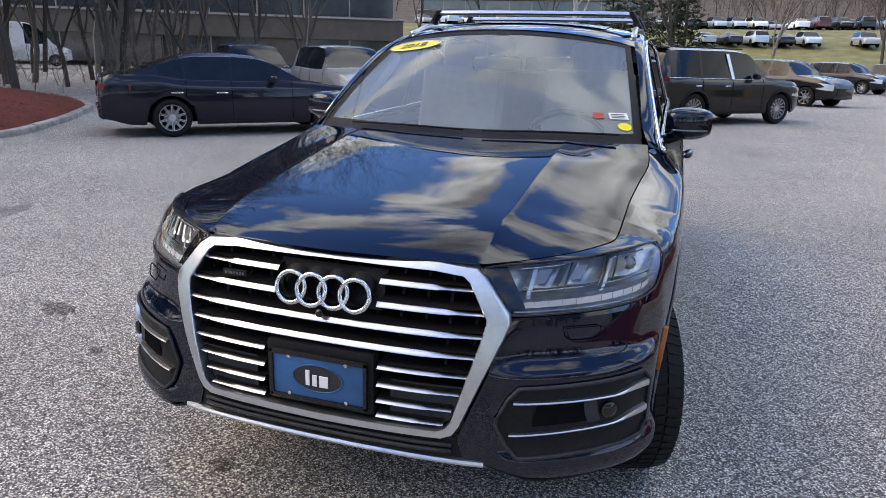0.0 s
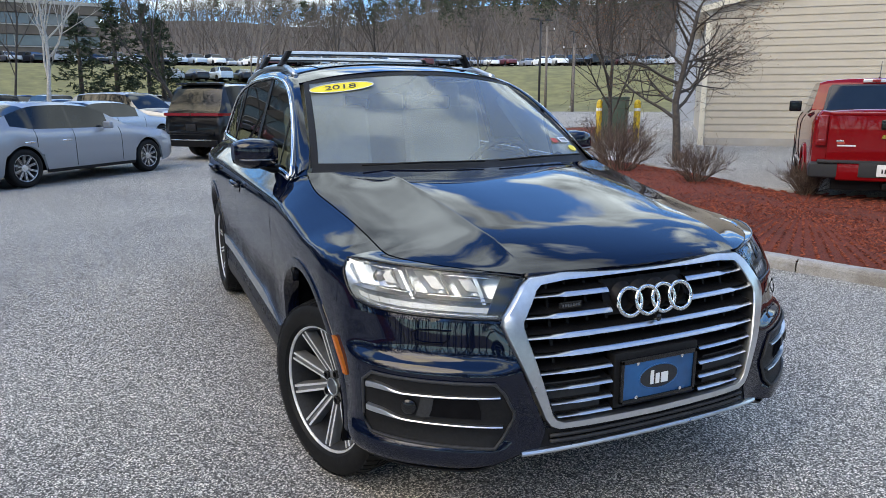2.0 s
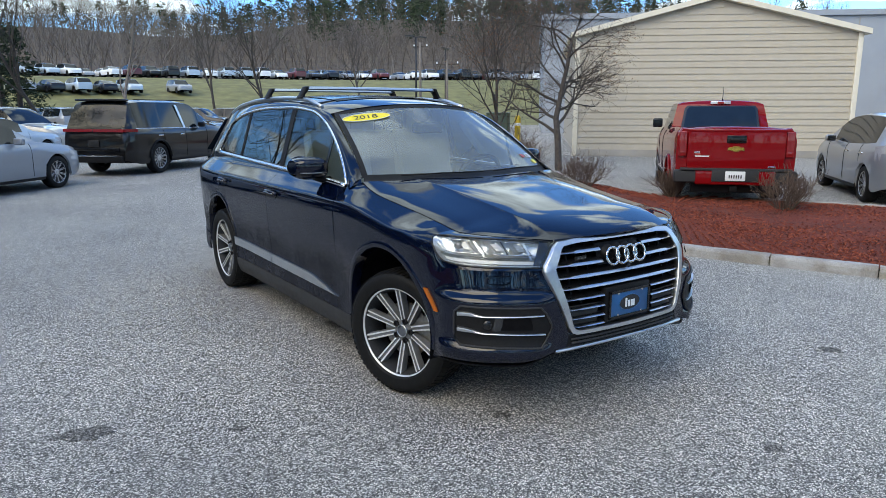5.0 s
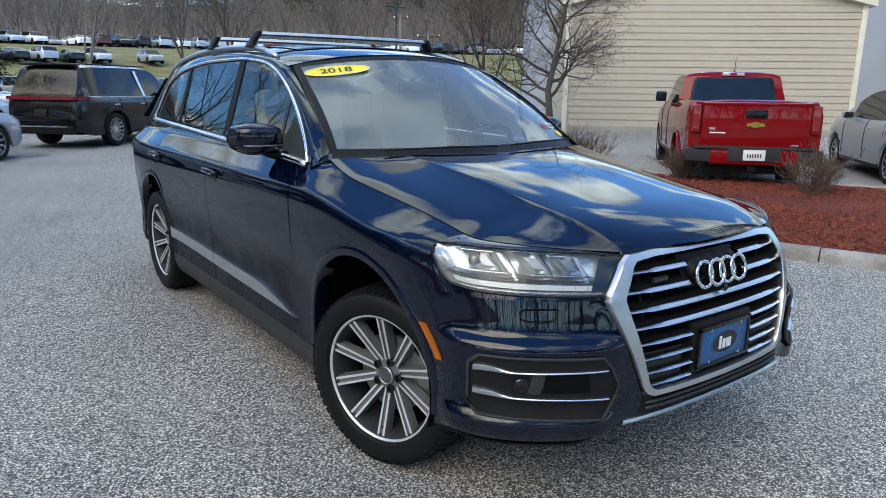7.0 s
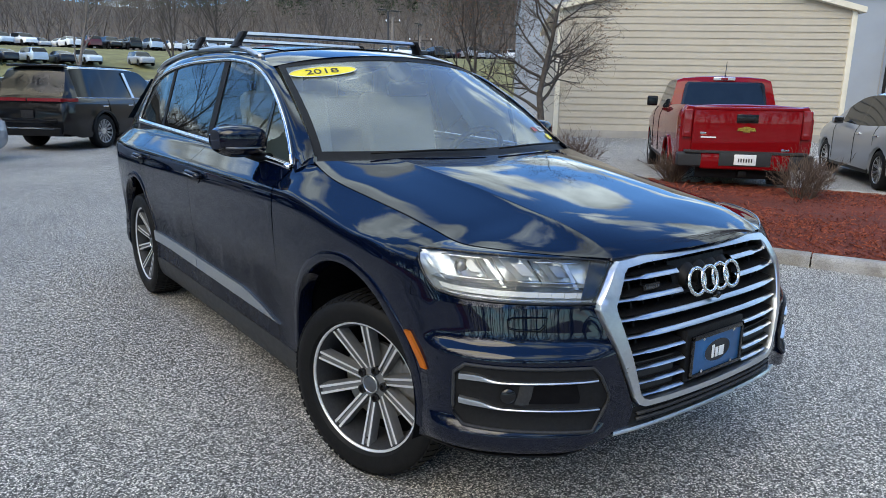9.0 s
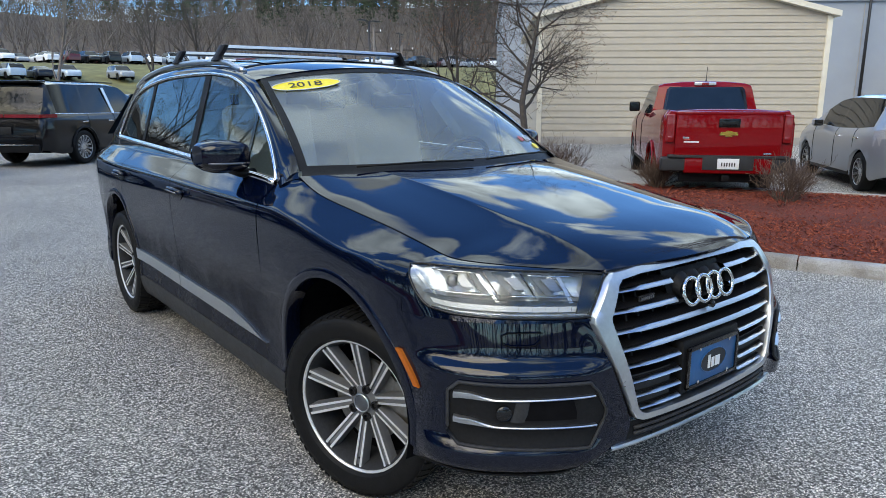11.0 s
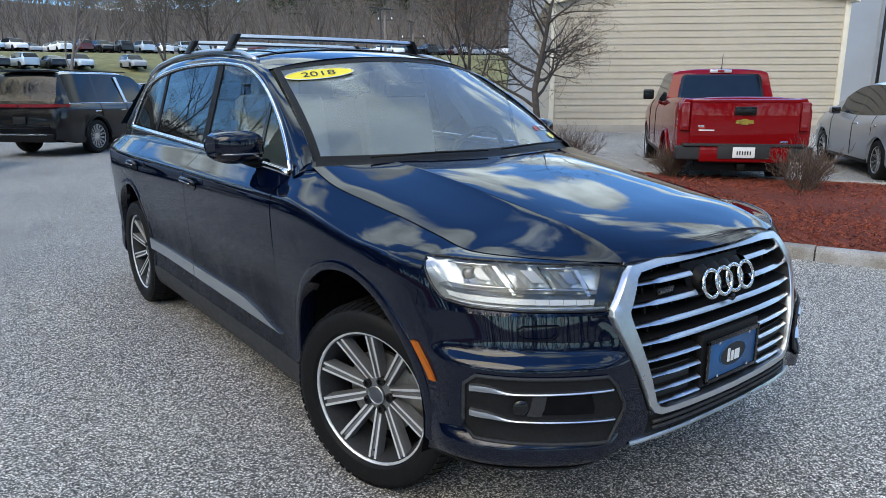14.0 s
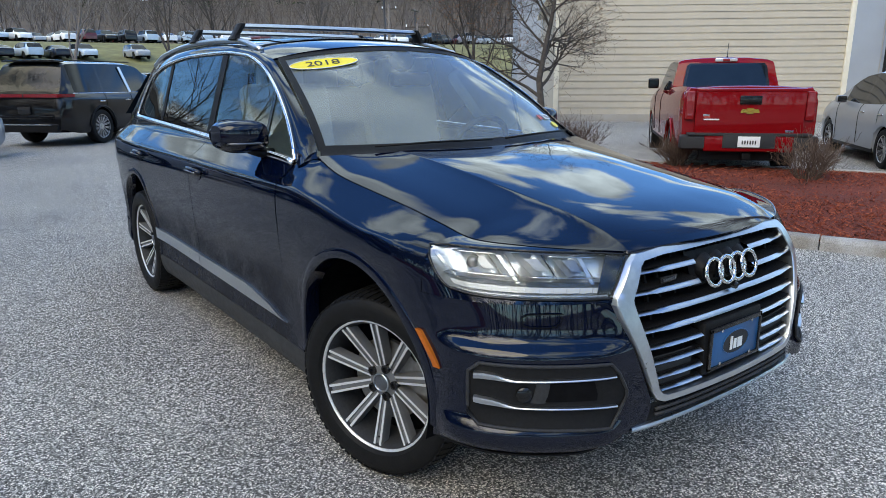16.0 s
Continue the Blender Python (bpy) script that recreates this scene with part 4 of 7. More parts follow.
def wheel_parts(parent, r, width, side, spokes=10, rim_mat=None, dish=0.03, at=(0, 0, 0), steer=0.0, rim_r=None, dark_face=None, groove=0.0):
    """tyre, rim with real spokes, hub and brake disc. side is +1 or -1: the way the face looks along x."""
    rim_mat = rim_mat or SATIN
    rr = rim_r or r * 0.68
    hw = width / 2
    M = Matrix.Translation(at) @ Matrix.Rotation(steer, 4, "Z") @ Matrix.Diagonal((side, 1, 1, 1))
    root = new("wheel")
    root.parent, root.matrix_basis = parent, M if side > 0 else Matrix.Translation(at) @ Matrix.Rotation(steer + math.pi, 4, "Z")
    tyre = lathe([(rr * 0.985, -hw * 0.80), (rr + 0.010, -hw * 0.93), (rr + (r - rr) * 0.45, -hw), (r - 0.030, -hw * 0.95), (r - 0.014 - groove / 2, -hw * 0.86), (r - 0.003 - groove, -hw * 0.66), (r - groove, -hw * 0.3), (r - groove, hw * 0.3), (r - 0.003 - groove, hw * 0.66), (r - 0.014 - groove / 2, hw * 0.86), (r - 0.030, hw * 0.95), (rr + (r - rr) * 0.45, hw), (rr + 0.010, hw * 0.93), (rr * 0.985, hw * 0.80)], 56)
    part("tyre", tyre, RUBBER, root)
    face = hw * 0.80
    # barrel coloured dark so that the gaps between the spokes look shaded
    part("rim", lathe([(rr * 0.985, -hw * 0.8), (rr * 0.93, -hw * 0.5), (rr * 0.88, 0.0), (rr * 0.91, face - 0.045), (rr * 0.925, face - 0.02), (rr * 0.955, face - 0.004), (rr * 0.99, face), (rr + 0.004, face + 0.004), (rr + 0.006, face - 0.006)], 56), GREY_PLASTIC, root)
    part("rim_lip", lathe([(rr * 0.962, face - 0.010), (rr * 0.970, face + 0.001), (rr * 0.99, face + 0.005), (rr + 0.006, face + 0.004), (rr + 0.008, face - 0.006)], 56), rim_mat, root)
    part("brake_disc", lathe([(0.0, hw * 0.15), (rr * 0.62, hw * 0.15), (rr * 0.62, hw * 0.02), (0, hw * 0.02)], 32), STEEL_DARK, root)
    # near-black disc that paints the shade behind the spokes
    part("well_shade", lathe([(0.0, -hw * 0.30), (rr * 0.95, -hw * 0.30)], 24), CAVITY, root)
    for i in range(spokes):
        t = 2 * math.pi * i / spokes
        w0, w1 = rr * 0.072, rr * 0.090
        sp = []
        for lo, hi, wa in ((0.20, 0.0, w0), (0.968, 0.0, w1)):
            q = rr * lo
            xf = face - dish if lo < 0.5 else face - 0.005
            sp.append((q, wa, xf))
        vs = []
        for q, a, x in sp:
            vs += [(x - 0.040, -a, q), (x - 0.014, -a * 0.95, q), (x - 0.002, -a * 0.86, q), (x, -a * 0.80, q), (x, -a * 0.36, q), (x - 0.007, -a * 0.26, q), (x - 0.007, a * 0.26, q), (x, a * 0.36, q), (x, a * 0.80, q), (x - 0.002, a * 0.86, q), (x - 0.014, a * 0.95, q), (x - 0.040, a, q)]
        fs = [(n, n + 1, n + 13, n + 12) for n in range(11)]
        bm = raw(vs, fs)
        bmesh.ops.transform(bm, matrix=Matrix.Rotation(t, 4, "X"), verts=bm.verts)
        bmesh.ops.recalc_face_normals(bm, faces=bm.faces)
        sob = part("spoke", bm, ALLOY_GREY, root, smooth=False)
        sob.data.materials.append(rim_mat)
        sob.data.polygons.foreach_set("material_index", [1 if n in (3, 7) else 0 for n in range(11)])
    part("hub", lathe([(rr * 0.27, face - dish - 0.03), (rr * 0.25, face - dish + 0.002), (rr * 0.14, face - dish + 0.006), (rr * 0.13, face - dish + 0.012), (0.0, face - dish + 0.014)], 28), dark_face or rim_mat, root)
    return root


CAR_KINDS = {
    # wheelbase, width, tyre radius, sill height; stations: y, deck height, roof height, half width share
    "sedan": dict(wb=2.87, w=0.93, r=0.335, sill=0.22, front=-0.95, rear=3.98, belt=0.93, roof=1.44,
                  deck=[(-0.95, 0.62), (-0.85, 0.72), (-0.5, 0.83), (0.0, 0.90), (0.6, 0.96), (1.6, 0.97), (2.6, 0.99), (3.1, 1.05), (3.75, 1.06), (3.93, 0.98), (3.98, 0.80)],
                  top=[(0.48, 0.0), (1.35, 0.92), (1.9, 1.0), (2.4, 0.97), (3.45, 0.06), (3.5, 0.0)], ws=(0.48, 1.38), rw=(2.62, 3.5), win=(0.95, 3.05), pillars=(1.83, 2.62)),
    "suv": dict(wb=2.85, w=0.96, r=0.375, sill=0.27, front=-0.95, rear=3.95, belt=1.08, roof=1.72,
                deck=[(-0.95, 0.70), (-0.86, 0.84), (-0.5, 1.00), (0.0, 1.06), (0.55, 1.12), (1.6, 1.10), (2.6, 1.12), (3.4, 1.14), (3.85, 1.12), (3.92, 1.0), (3.95, 0.78)],
                top=[(0.48, 0.0), (1.22, 0.93), (1.8, 1.0), (2.8, 0.98), (3.4, 0.90), (3.86, 0.04), (3.9, 0.0)], ws=(0.48, 1.22), rw=(3.42, 3.9), win=(0.85, 3.35), pillars=(1.70, 2.60)),
    "big_suv": dict(wb=2.95, w=0.99, r=0.39, sill=0.28, front=-0.98, rear=4.18, belt=1.12, roof=1.84,
                    deck=[(-0.98, 0.72), (-0.90, 0.92), (-0.5, 1.06), (0.0, 1.11), (0.55, 1.15), (1.6, 1.13), (2.8, 1.15), (3.6, 1.17), (4.05, 1.15), (4.14, 1.0), (4.18, 0.8)],
                    top=[(0.50, 0.0), (1.22, 0.93), (1.8, 1.0), (3.2, 1.0), (3.75, 0.95), (4.08, 0.04), (4.12, 0.0)], ws=(0.5, 1.22), rw=(3.78, 4.12), win=(0.9, 3.7), pillars=(1.75, 2.75)),
    "hatch": dict(wb=2.78, w=0.885, r=0.32, sill=0.22, front=-0.92, rear=3.70, belt=0.98, roof=1.56,
                  deck=[(-0.92, 0.62), (-0.80, 0.78), (-0.4, 0.92), (0.1, 1.00), (0.6, 1.02), (1.6, 0.99), (2.6, 1.02), (3.3, 1.06), (3.6, 1.03), (3.67, 0.9), (3.70, 0.7)],
                  top=[(0.15, 0.0), (1.25, 0.92), (1.8, 1.0), (2.6, 0.98), (3.15, 0.90), (3.62, 0.04), (3.66, 0.0)], ws=(0.15, 1.25), rw=(3.18, 3.66), win=(0.7, 3.1), pillars=(1.62, 2.5)),
    "pickup": dict(wb=3.26, w=0.94, r=0.38, sill=0.36, front=-0.92, rear=4.45, belt=1.14, roof=1.76,
                   deck=[(-0.92, 0.72), (-0.84, 0.98), (-0.5, 1.08), (0.0, 1.12), (0.6, 1.16), (1.6, 1.14), (2.5, 1.16), (2.56, 1.17), (4.38, 1.19), (4.45, 1.17)],
                   top=[(0.60, 0.0), (1.25, 0.93), (1.7, 1.0), (2.30, 0.99), (2.40, 0.95), (2.54, 0.04), (2.57, 0.0)], ws=(0.6, 1.25), rw=(9.0, 9.0), win=(0.95, 2.35), pillars=(1.72,)),
    "small_pickup": dict(wb=3.26, w=0.955, r=0.38, sill=0.38, front=-0.92, rear=4.45, belt=1.25, roof=1.80,
                   deck=[(-0.92, 0.76), (-0.84, 1.03), (-0.5, 1.13), (0.0, 1.19), (0.6, 1.26), (1.6, 1.24), (2.5, 1.27), (2.56, 1.29), (4.38, 1.33), (4.45, 1.31)],
                   top=[(0.60, 0.0), (1.25, 0.93), (1.7, 1.0), (2.30, 0.99), (2.40, 0.95), (2.54, 0.04), (2.57, 0.0)], ws=(0.6, 1.25), rw=(9.0, 9.0), win=(0.95, 2.35), pillars=(1.72,)),
    "van": dict(wb=3.75, w=1.0, r=0.35, sill=0.32, front=-0.95, rear=5.0, belt=1.35, roof=2.65,
                deck=[(-0.95, 0.8), (-0.88, 1.0), (-0.4, 1.2), (0.1, 1.32), (0.6, 1.35), (3.0, 1.35), (4.9, 1.35), (5.0, 1.3)],
                top=[(0.02, 0.0), (0.95, 0.80), (1.5, 0.97), (2.2, 1.0), (4.85, 1.0), (4.97, 0.94), (5.0, 0.9)], ws=(0.02, 0.95), rw=(4.97, 5.0), win=(0.55, 1.6), pillars=(1.2,)),
}


def build_car(kind, colour, label, m, name="car", category="car", group="", steer=0.0, coarse=False, spokes=10, lamps=True, roof_rails=False, plate=False):
    k = CAR_KINDS[kind]
    root = thing(name, label, category, group, at=m)
    wb, w, r, sill = k["wb"], k["w"], k["r"], k["sill"]
    y0, y1 = k["front"], k["rear"]
    deck, top = pchip(*zip(*k["deck"])), pchip(*zip(*k["top"]))
    ta, tb = k["top"][0][0], k["top"][-1][0]
    belt, roof = k["belt"], k["roof"]
    step = 0.10 if coarse else 0.05
    ys = sorted(set([round(y0 + i * step, 3) for i in range(int((y1 - y0) / step) + 1)] + [y1, y0 + 0.02, y0 + 0.06, y1 - 0.02, y1 - 0.06] + [q for q in k["ws"] + k["rw"] if q < y1]))
    half = pchip([y0, y0 + 0.06, y0 + 0.2, y0 + 0.5, 0.25, y1 - 1.0, y1 - 0.35, y1 - 0.10, y1], [0.58 * w, 0.74 * w, 0.88 * w, 0.965 * w, w, w, 0.97 * w, 0.90 * w, 0.84 * w])
    if kind in ("pickup", "small_pickup", "van"):
        half = pchip([y0, y0 + 0.06, y0 + 0.2, y0 + 0.5, 0.25, y1 - 1.0, y1 - 0.2, y1], [0.7 * w, 0.84 * w, 0.93 * w, 0.98 * w, w, w, 0.99 * w, 0.965 * w])
    ra = r * 1.16

    def ring(y):
        h, d = half(y), deck(y)
        low = sill + 0.10 * smooth01(y0 + 0.5, y0, y) + 0.10 * smooth01(y1 - 0.5, y1, y)
        for yc in (0.0, wb):
            if abs(y - yc) < ra:
                low = max(low, r + math.sqrt(max(ra * ra - (y - yc) ** 2, 0)) * 0.97)
        tp = top(y) if ta < y < tb else 0.0
        rz = d + 0.02 + (roof - d - 0.02) * tp
        inset = 0.09 + (0.10 if "pickup" in kind else 0.17) * tp
        zz = lambda f, a: max(a, low + 0.004 * f)
        pts = [(h - 0.05, low), (h - 0.012, zz(1, low + 0.06)), (h - 0.002, zz(2, lerp(sill, d, 0.42))), (h, zz(3, lerp(sill, d, 0.58))), (h - 0.004, zz(4, d - 0.16)), (h - 0.03, zz(5, d - 0.07)), (h - 0.075, zz(6, d))]
        e = h - inset
        pts += [(lerp(h - 0.08, e, 0.5), zz(7, lerp(d, rz - 0.05 * tp, 0.5))), (e, zz(8, rz - 0.05 * tp - 0.0)), (e - 0.10, zz(9, rz - 0.012)), (e * 0.5, rz + 0.012), (0.0, rz + 0.018)]
        return pts

    rows = [(y, ring(y)) for y in ys]
    nr = len(rows[0][1])
    groups = {}
    ws, rw, win = k["ws"], k["rw"], k["win"]
    for i in range(len(rows) - 1):
        ym = (rows[i][0] + rows[i + 1][0]) / 2
        for j in range(nr - 1):
            g = "body"
            if j >= 8 and ws[0] + 0.02 < ym < ws[1] - 0.02:
                g = "windshield"
            elif j >= 8 and rw[0] + 0.02 < ym < rw[1] - 0.03:
                g = "rear_window"
            elif j in (6, 7) and win[0] < ym < win[1] and top(ym) > 0.35:
                g = "pillar" if any(abs(ym - p) < 0.04 for p in k["pillars"]) else "side_window"
            seg = sum(ym > p for p in k["pillars"])
            for s in (1, -1):
                key = (g, 0, 0) if g in ("body", "windshield", "rear_window") else (g, s, seg if g == "side_window" else round(ym))
                groups.setdefault(key, []).append((i, j, s))
    mats = {"body": PAINTS[colour], "windshield": GLASS_CAR, "rear_window": GLASS_CAR, "side_window": GLASS_CAR, "pillar": GLOSS_BLACK}

    def vid(i, j, s):
        return (i * nr + j) * 2 + (0 if s > 0 else 1)

    allv = []
    for y, pts in rows:
        for x, z in pts:
            allv += [(x, y, z), (-x, y, z)]
    for g, cells in groups.items():
        if not cells:
            continue
        fs = []
        g = g[0]
        for i, j, s in cells:
            f = (vid(i, j, s), vid(i + 1, j, s), vid(i + 1, j + 1, s), vid(i, j + 1, s))
            fs.append(f if s > 0 else f[::-1])
        if g == "body":
            for i in (0, len(rows) - 1):
                loop = [vid(i, j, 1) for j in range(nr)] + [vid(i, j, -1) for j in range(nr - 2, -1, -1)]
                fs.append(loop if i == 0 else loop[::-1])
        used = sorted({q for f in fs for q in f})
        mp = {q: n for n, q in enumerate(used)}
        bm = raw([allv[q] for q in used], [tuple(mp[q] for q in f) for f in fs])
        bmesh.ops.remove_doubles(bm, verts=bm.verts, dist=0.0005)
        part({"pillar": "window_pillar"}.get(g, g), bm, mats[g], root)
    part("underbody", box((w * 1.62, y1 - y0 - 0.5, 0.42), (0, (y0 + y1) / 2, sill + 0.24), 0.03), CAVITY, root)
    for yc in (0.0, wb):
        for s in (1, -1):
            if coarse:
                t = part("wheel", lathe([(0, 0.09), (r * 0.62, 0.10), (r * 0.66, 0.11), (r * 0.94, 0.11), (r, 0.06), (r, -0.1)], 16), RUBBER, root)
                t.matrix_basis = Matrix.Translation((s * (w - 0.13), yc, r)) @ (Matrix.Identity(4) if s > 0 else Matrix.Rotation(math.pi, 4, "Z"))
            else:
                wheel_parts(root, r, 0.23, s, spokes, SATIN, at=(s * (w - 0.135), yc, r), steer=steer if yc == 0 else 0)
    if not coarse and kind != "van":
        gapy = [k["win"][0] - 0.22] + list(k["pillars"])
        for s in (1, -1):
            for yg in gapy:
                if any(abs(yg - yc) < ra + 0.03 for yc in (0.0, wb)):
                    zlow = r + 0.45
                else:
                    zlow = sill + 0.09
                d_ = deck(yg)
                prof = [(half(yg) - 0.002, zlow), (half(yg) + 0.001, lerp(zlow, d_, 0.35)), (half(yg) + 0.003, lerp(sill, d_, 0.60)), (half(yg) - 0.001, d_ - 0.16), (half(yg) - 0.027, d_ - 0.07), (half(yg) - 0.068, d_ - 0.004)]
                part("door_gap", tube([(s * x, yg, z) for x, z in prof], 0.0045, 4), CAVITY, root)
            part("sill_trim", box((0.03, wb - 2 * ra - 0.04, 0.10), (s * (w - 0.028), wb / 2, sill + 0.05), 0.01), BLACK_PLASTIC, root)
    if lamps:
        zb = deck(y0 + 0.3)
        for s in (1, -1):
            rowsl = []
            for z in (0.66 * zb, 0.80 * zb, 0.90 * zb):
                rowsl.append([(s * (half(y) + 0.006 - 0.05 * (z / zb) ** 6), y - 0.006, z + (y - y0) * 0.10) for y in span(y0 + 0.035, y0 + 0.55, 8)])
            part("headlamp", grid(rowsl, 0.012, flip=s < 0), WHITE_LAMP, root)
        part("grille", box((w * 0.95, 0.05, 0.26), (0, y0 - 0.005, sill + 0.33), 0.02), GLOSS_BLACK, root)
        part("bumper_trim", box((w * 1.15, 0.06, 0.07), (0, y0 + 0.01, sill + 0.10), 0.02), GREY_PLASTIC, root)
    return root


def tail_lamp_bar(root, k, z0, z1, wrap=0.4, full=False):
    w, y1 = k["w"], k["rear"]
    for s in (1, -1):
        rows = []
        for z in span(z0, z1, 4):
            rows.append([(s * 0.84 * w * f, y1 + 0.012, z) for f in span(0.55 if not full else 0.02, 1.0, 5)] + [(s * (0.86 * w + 0.12 * w * t), y1 - 0.02 - wrap * t, z) for t in span(0.12, 1.0, 5)])
        part("tail_lamp", grid(rows, 0.015, flip=s > 0), RED_LAMP, root)


def simple_plate(root, y, z, mat=None):
    p = part("number_plate", box((0.305, 0.012, 0.155), (0, y, z), 0.01), mat or WHITE, root)
    for i in range(6):
        part("plate_mark", box((0.018, 0.004, 0.055), (-0.09 + i * 0.036, y + 0.007, z - 0.008)), INK if mat is not INK else GREY_PLASTIC, p, smooth=False)


def cab_window(root, w, z0=1.235):
    """Rear cab glass in its rubber frame."""
    for s_, mat, nm, d in ((1.0, GLOSS_BLACK, "window_frame", 0.0), (0.94, GLASS_CAR, "rear_window", 0.006)):
        o = [(-0.70 * s_, 1.235 + 0.02 * (1 - s_)), (0.70 * s_, 1.235 + 0.02 * (1 - s_)), (0.645 * s_, 1.235 + 0.36 * s_), (0.60 * s_, 1.235 + 0.41 * s_), (-0.60 * s_, 1.235 + 0.41 * s_), (-0.645 * s_, 1.235 + 0.36 * s_)]
        part(nm, flat_shape([(x, z - 1.235) for x, z in o], 0.02, Matrix.Translation((0, 2.585 + d, z0)) @ Matrix.Rotation(radians(13), 4, "X") @ Matrix.Translation((0, -0.01, 0))), mat, root, smooth=False)


def red_pickup():
    m = heading((0, 0), (0.743, 0.669))
    k = CAR_KINDS["small_pickup"]
    back = m @ Vector((0, k["rear"] + 0.10, 0))
    p = Vector((7.52, 3.32, 0)) - back
    m = Matrix.Translation(p) @ m
    root = build_car("small_pickup", "red", "shiny red crew-cab pickup truck with black rear bumper", m, "pickup_truck", "pickup truck", spokes=6)
    y1, w = k["rear"], k["w"]
    # tailgate with handle, badge and lettering
    tg = part("tailgate", box((1.50, 0.07, 0.63), (0, y1 + 0.035, 0.985), 0.025, 3), PAINTS["red"], root)
    part("tailgate_ridge", box((1.50, 0.10, 0.05), (0, y1 + 0.03, 1.305), 0.02), PAINTS["red"], tg)
    h = part("handle", box((0.30, 0.03, 0.125), (0, y1 + 0.072, 1.165), 0.012), GLOSS_BLACK, tg, "black tailgate handle")
    part("handle_pull", box((0.20, 0.02, 0.035), (0, y1 + 0.088, 1.15), 0.008), BLACK_PLASTIC, h)
    bow = [(-0.155, -0.03), (-0.055, -0.03), (-0.055, -0.052), (0.055, -0.052), (0.055, -0.03), (0.155, -0.03), (0.135, 0.03), (0.055, 0.03), (0.055, 0.052), (-0.055, 0.052), (-0.055, 0.03), (-0.135, 0.03)]
    part("emblem", flat_shape([(x * 0.85, z * 0.8) for x, z in bow], 0.012, Matrix.Translation((0, y1 + 0.084, 1.01)) @ Matrix.Rotation(math.pi, 4, "Z")), GOLD, tg, "plain gold bow-shaped emblem", smooth=False)
    for x, wd, z, mt in ((0.52, 0.22, 0.885, WHITE), (0.60, 0.09, 0.945, CHROME), (0.585, 0.09, 0.92, STICKER_RED), (-0.56, 0.11, 0.72, CHROME)):
        part("badge", box((wd, 0.006, 0.02 if mt is not CHROME else 0.028), (x, y1 + 0.074, z), 0.002), mt, tg, smooth=False)
    for s in (1, -1):
        l = part("tail_lamp", box((0.135, 0.16, 0.42), (s * 0.825, y1 - 0.035, 1.08), 0.03, 3), RED_LAMP, root, "tall red tail lamp")
        part("reverse_lens", box((0.075, 0.02, 0.05), (s * 0.825, y1 + 0.040, 0.94), 0.012), RED_LAMP, l)
        part("bumper_end", box((0.42, 0.22, 0.21), (s * 0.74, y1 + 0.05, 0.555), 0.05, 3), GREY_PLASTIC, root, "dark grey bumper corner step")
    part("bumper", box((1.24, 0.20, 0.24), (0, y1 + 0.07, 0.545), 0.04, 3), PAINTS["red"], root, "red rear bumper")
    part("bumper_step", box((1.70, 0.22, 0.035), (0, y1 + 0.07, 0.675), 0.012), GREY_PLASTIC, root)
    part("plate_recess", box((0.72, 0.02, 0.19), (0, y1 + 0.172, 0.575), 0.008), GREY_PLASTIC, root)
    simple_plate(root, y1 + 0.19, 0.575)
    part("hitch", box((0.12, 0.2, 0.10), (0, y1, 0.36), 0.02), BLACK_PLASTIC, root)
    part("skid_panel", box((1.3, 0.05, 0.16), (0, y1 - 0.05, 0.36), 0.02), BLACK_PLASTIC, root)
    cab_window(root, w, 1.31)
    tb_ = part("third_brake_lamp", box((0.36, 0.06, 0.055), (0, 2.43, 1.765), 0.015), WHITE_LAMP, root)
    part("brake_lens", box((0.12, 0.064, 0.045), (0, 2.43, 1.765), 0.01), RED_LAMP, tb_)
    part("antenna", tube([(-0.1, 1.95, 1.81), (-0.1, 1.955, 1.84), (-0.1, 1.99, 2.07)], [0.03, 0.007, 0.005], 6), GLOSS_BLACK, root)
    for s in (1, -1):
        mir = part("door_mirror", box((0.20, 0.10, 0.19), (s * (w + 0.07), 0.92, 1.36), 0.035, 3), GLOSS_BLACK, root)
        part("mirror_face", box((0.16, 0.01, 0.14), (s * (w + 0.07), 0.975, 1.36), 0.004), GLASS_CAR, mir)
        part("fender_flare", tube([(s * (w + 0.006), k["wb"] + math.cos(t) * 0.455, 0.38 + math.sin(t) * 0.45) for t in span(0.05, math.pi - 0.05, 15)], 0.022, 6), PAINTS["red"], root)
        part("seat_headrest", box((0.26, 0.10, 0.20), (s * 0.38, 1.75, 1.42), 0.04), DASH, root)
    return root


red_pickup()


def rear_place(kind, wheel, side, fw):
    """The pose that puts the rear wheel of the given side at a spot on the ground."""
    k = CAR_KINDS[kind]
    m = heading((0, 0), fw)
    q = m @ Vector((side * (k["w"] - 0.1), k["wb"], 0))
    return Matrix.Translation(Vector((*wheel, terrain(*wheel))) - q) @ m


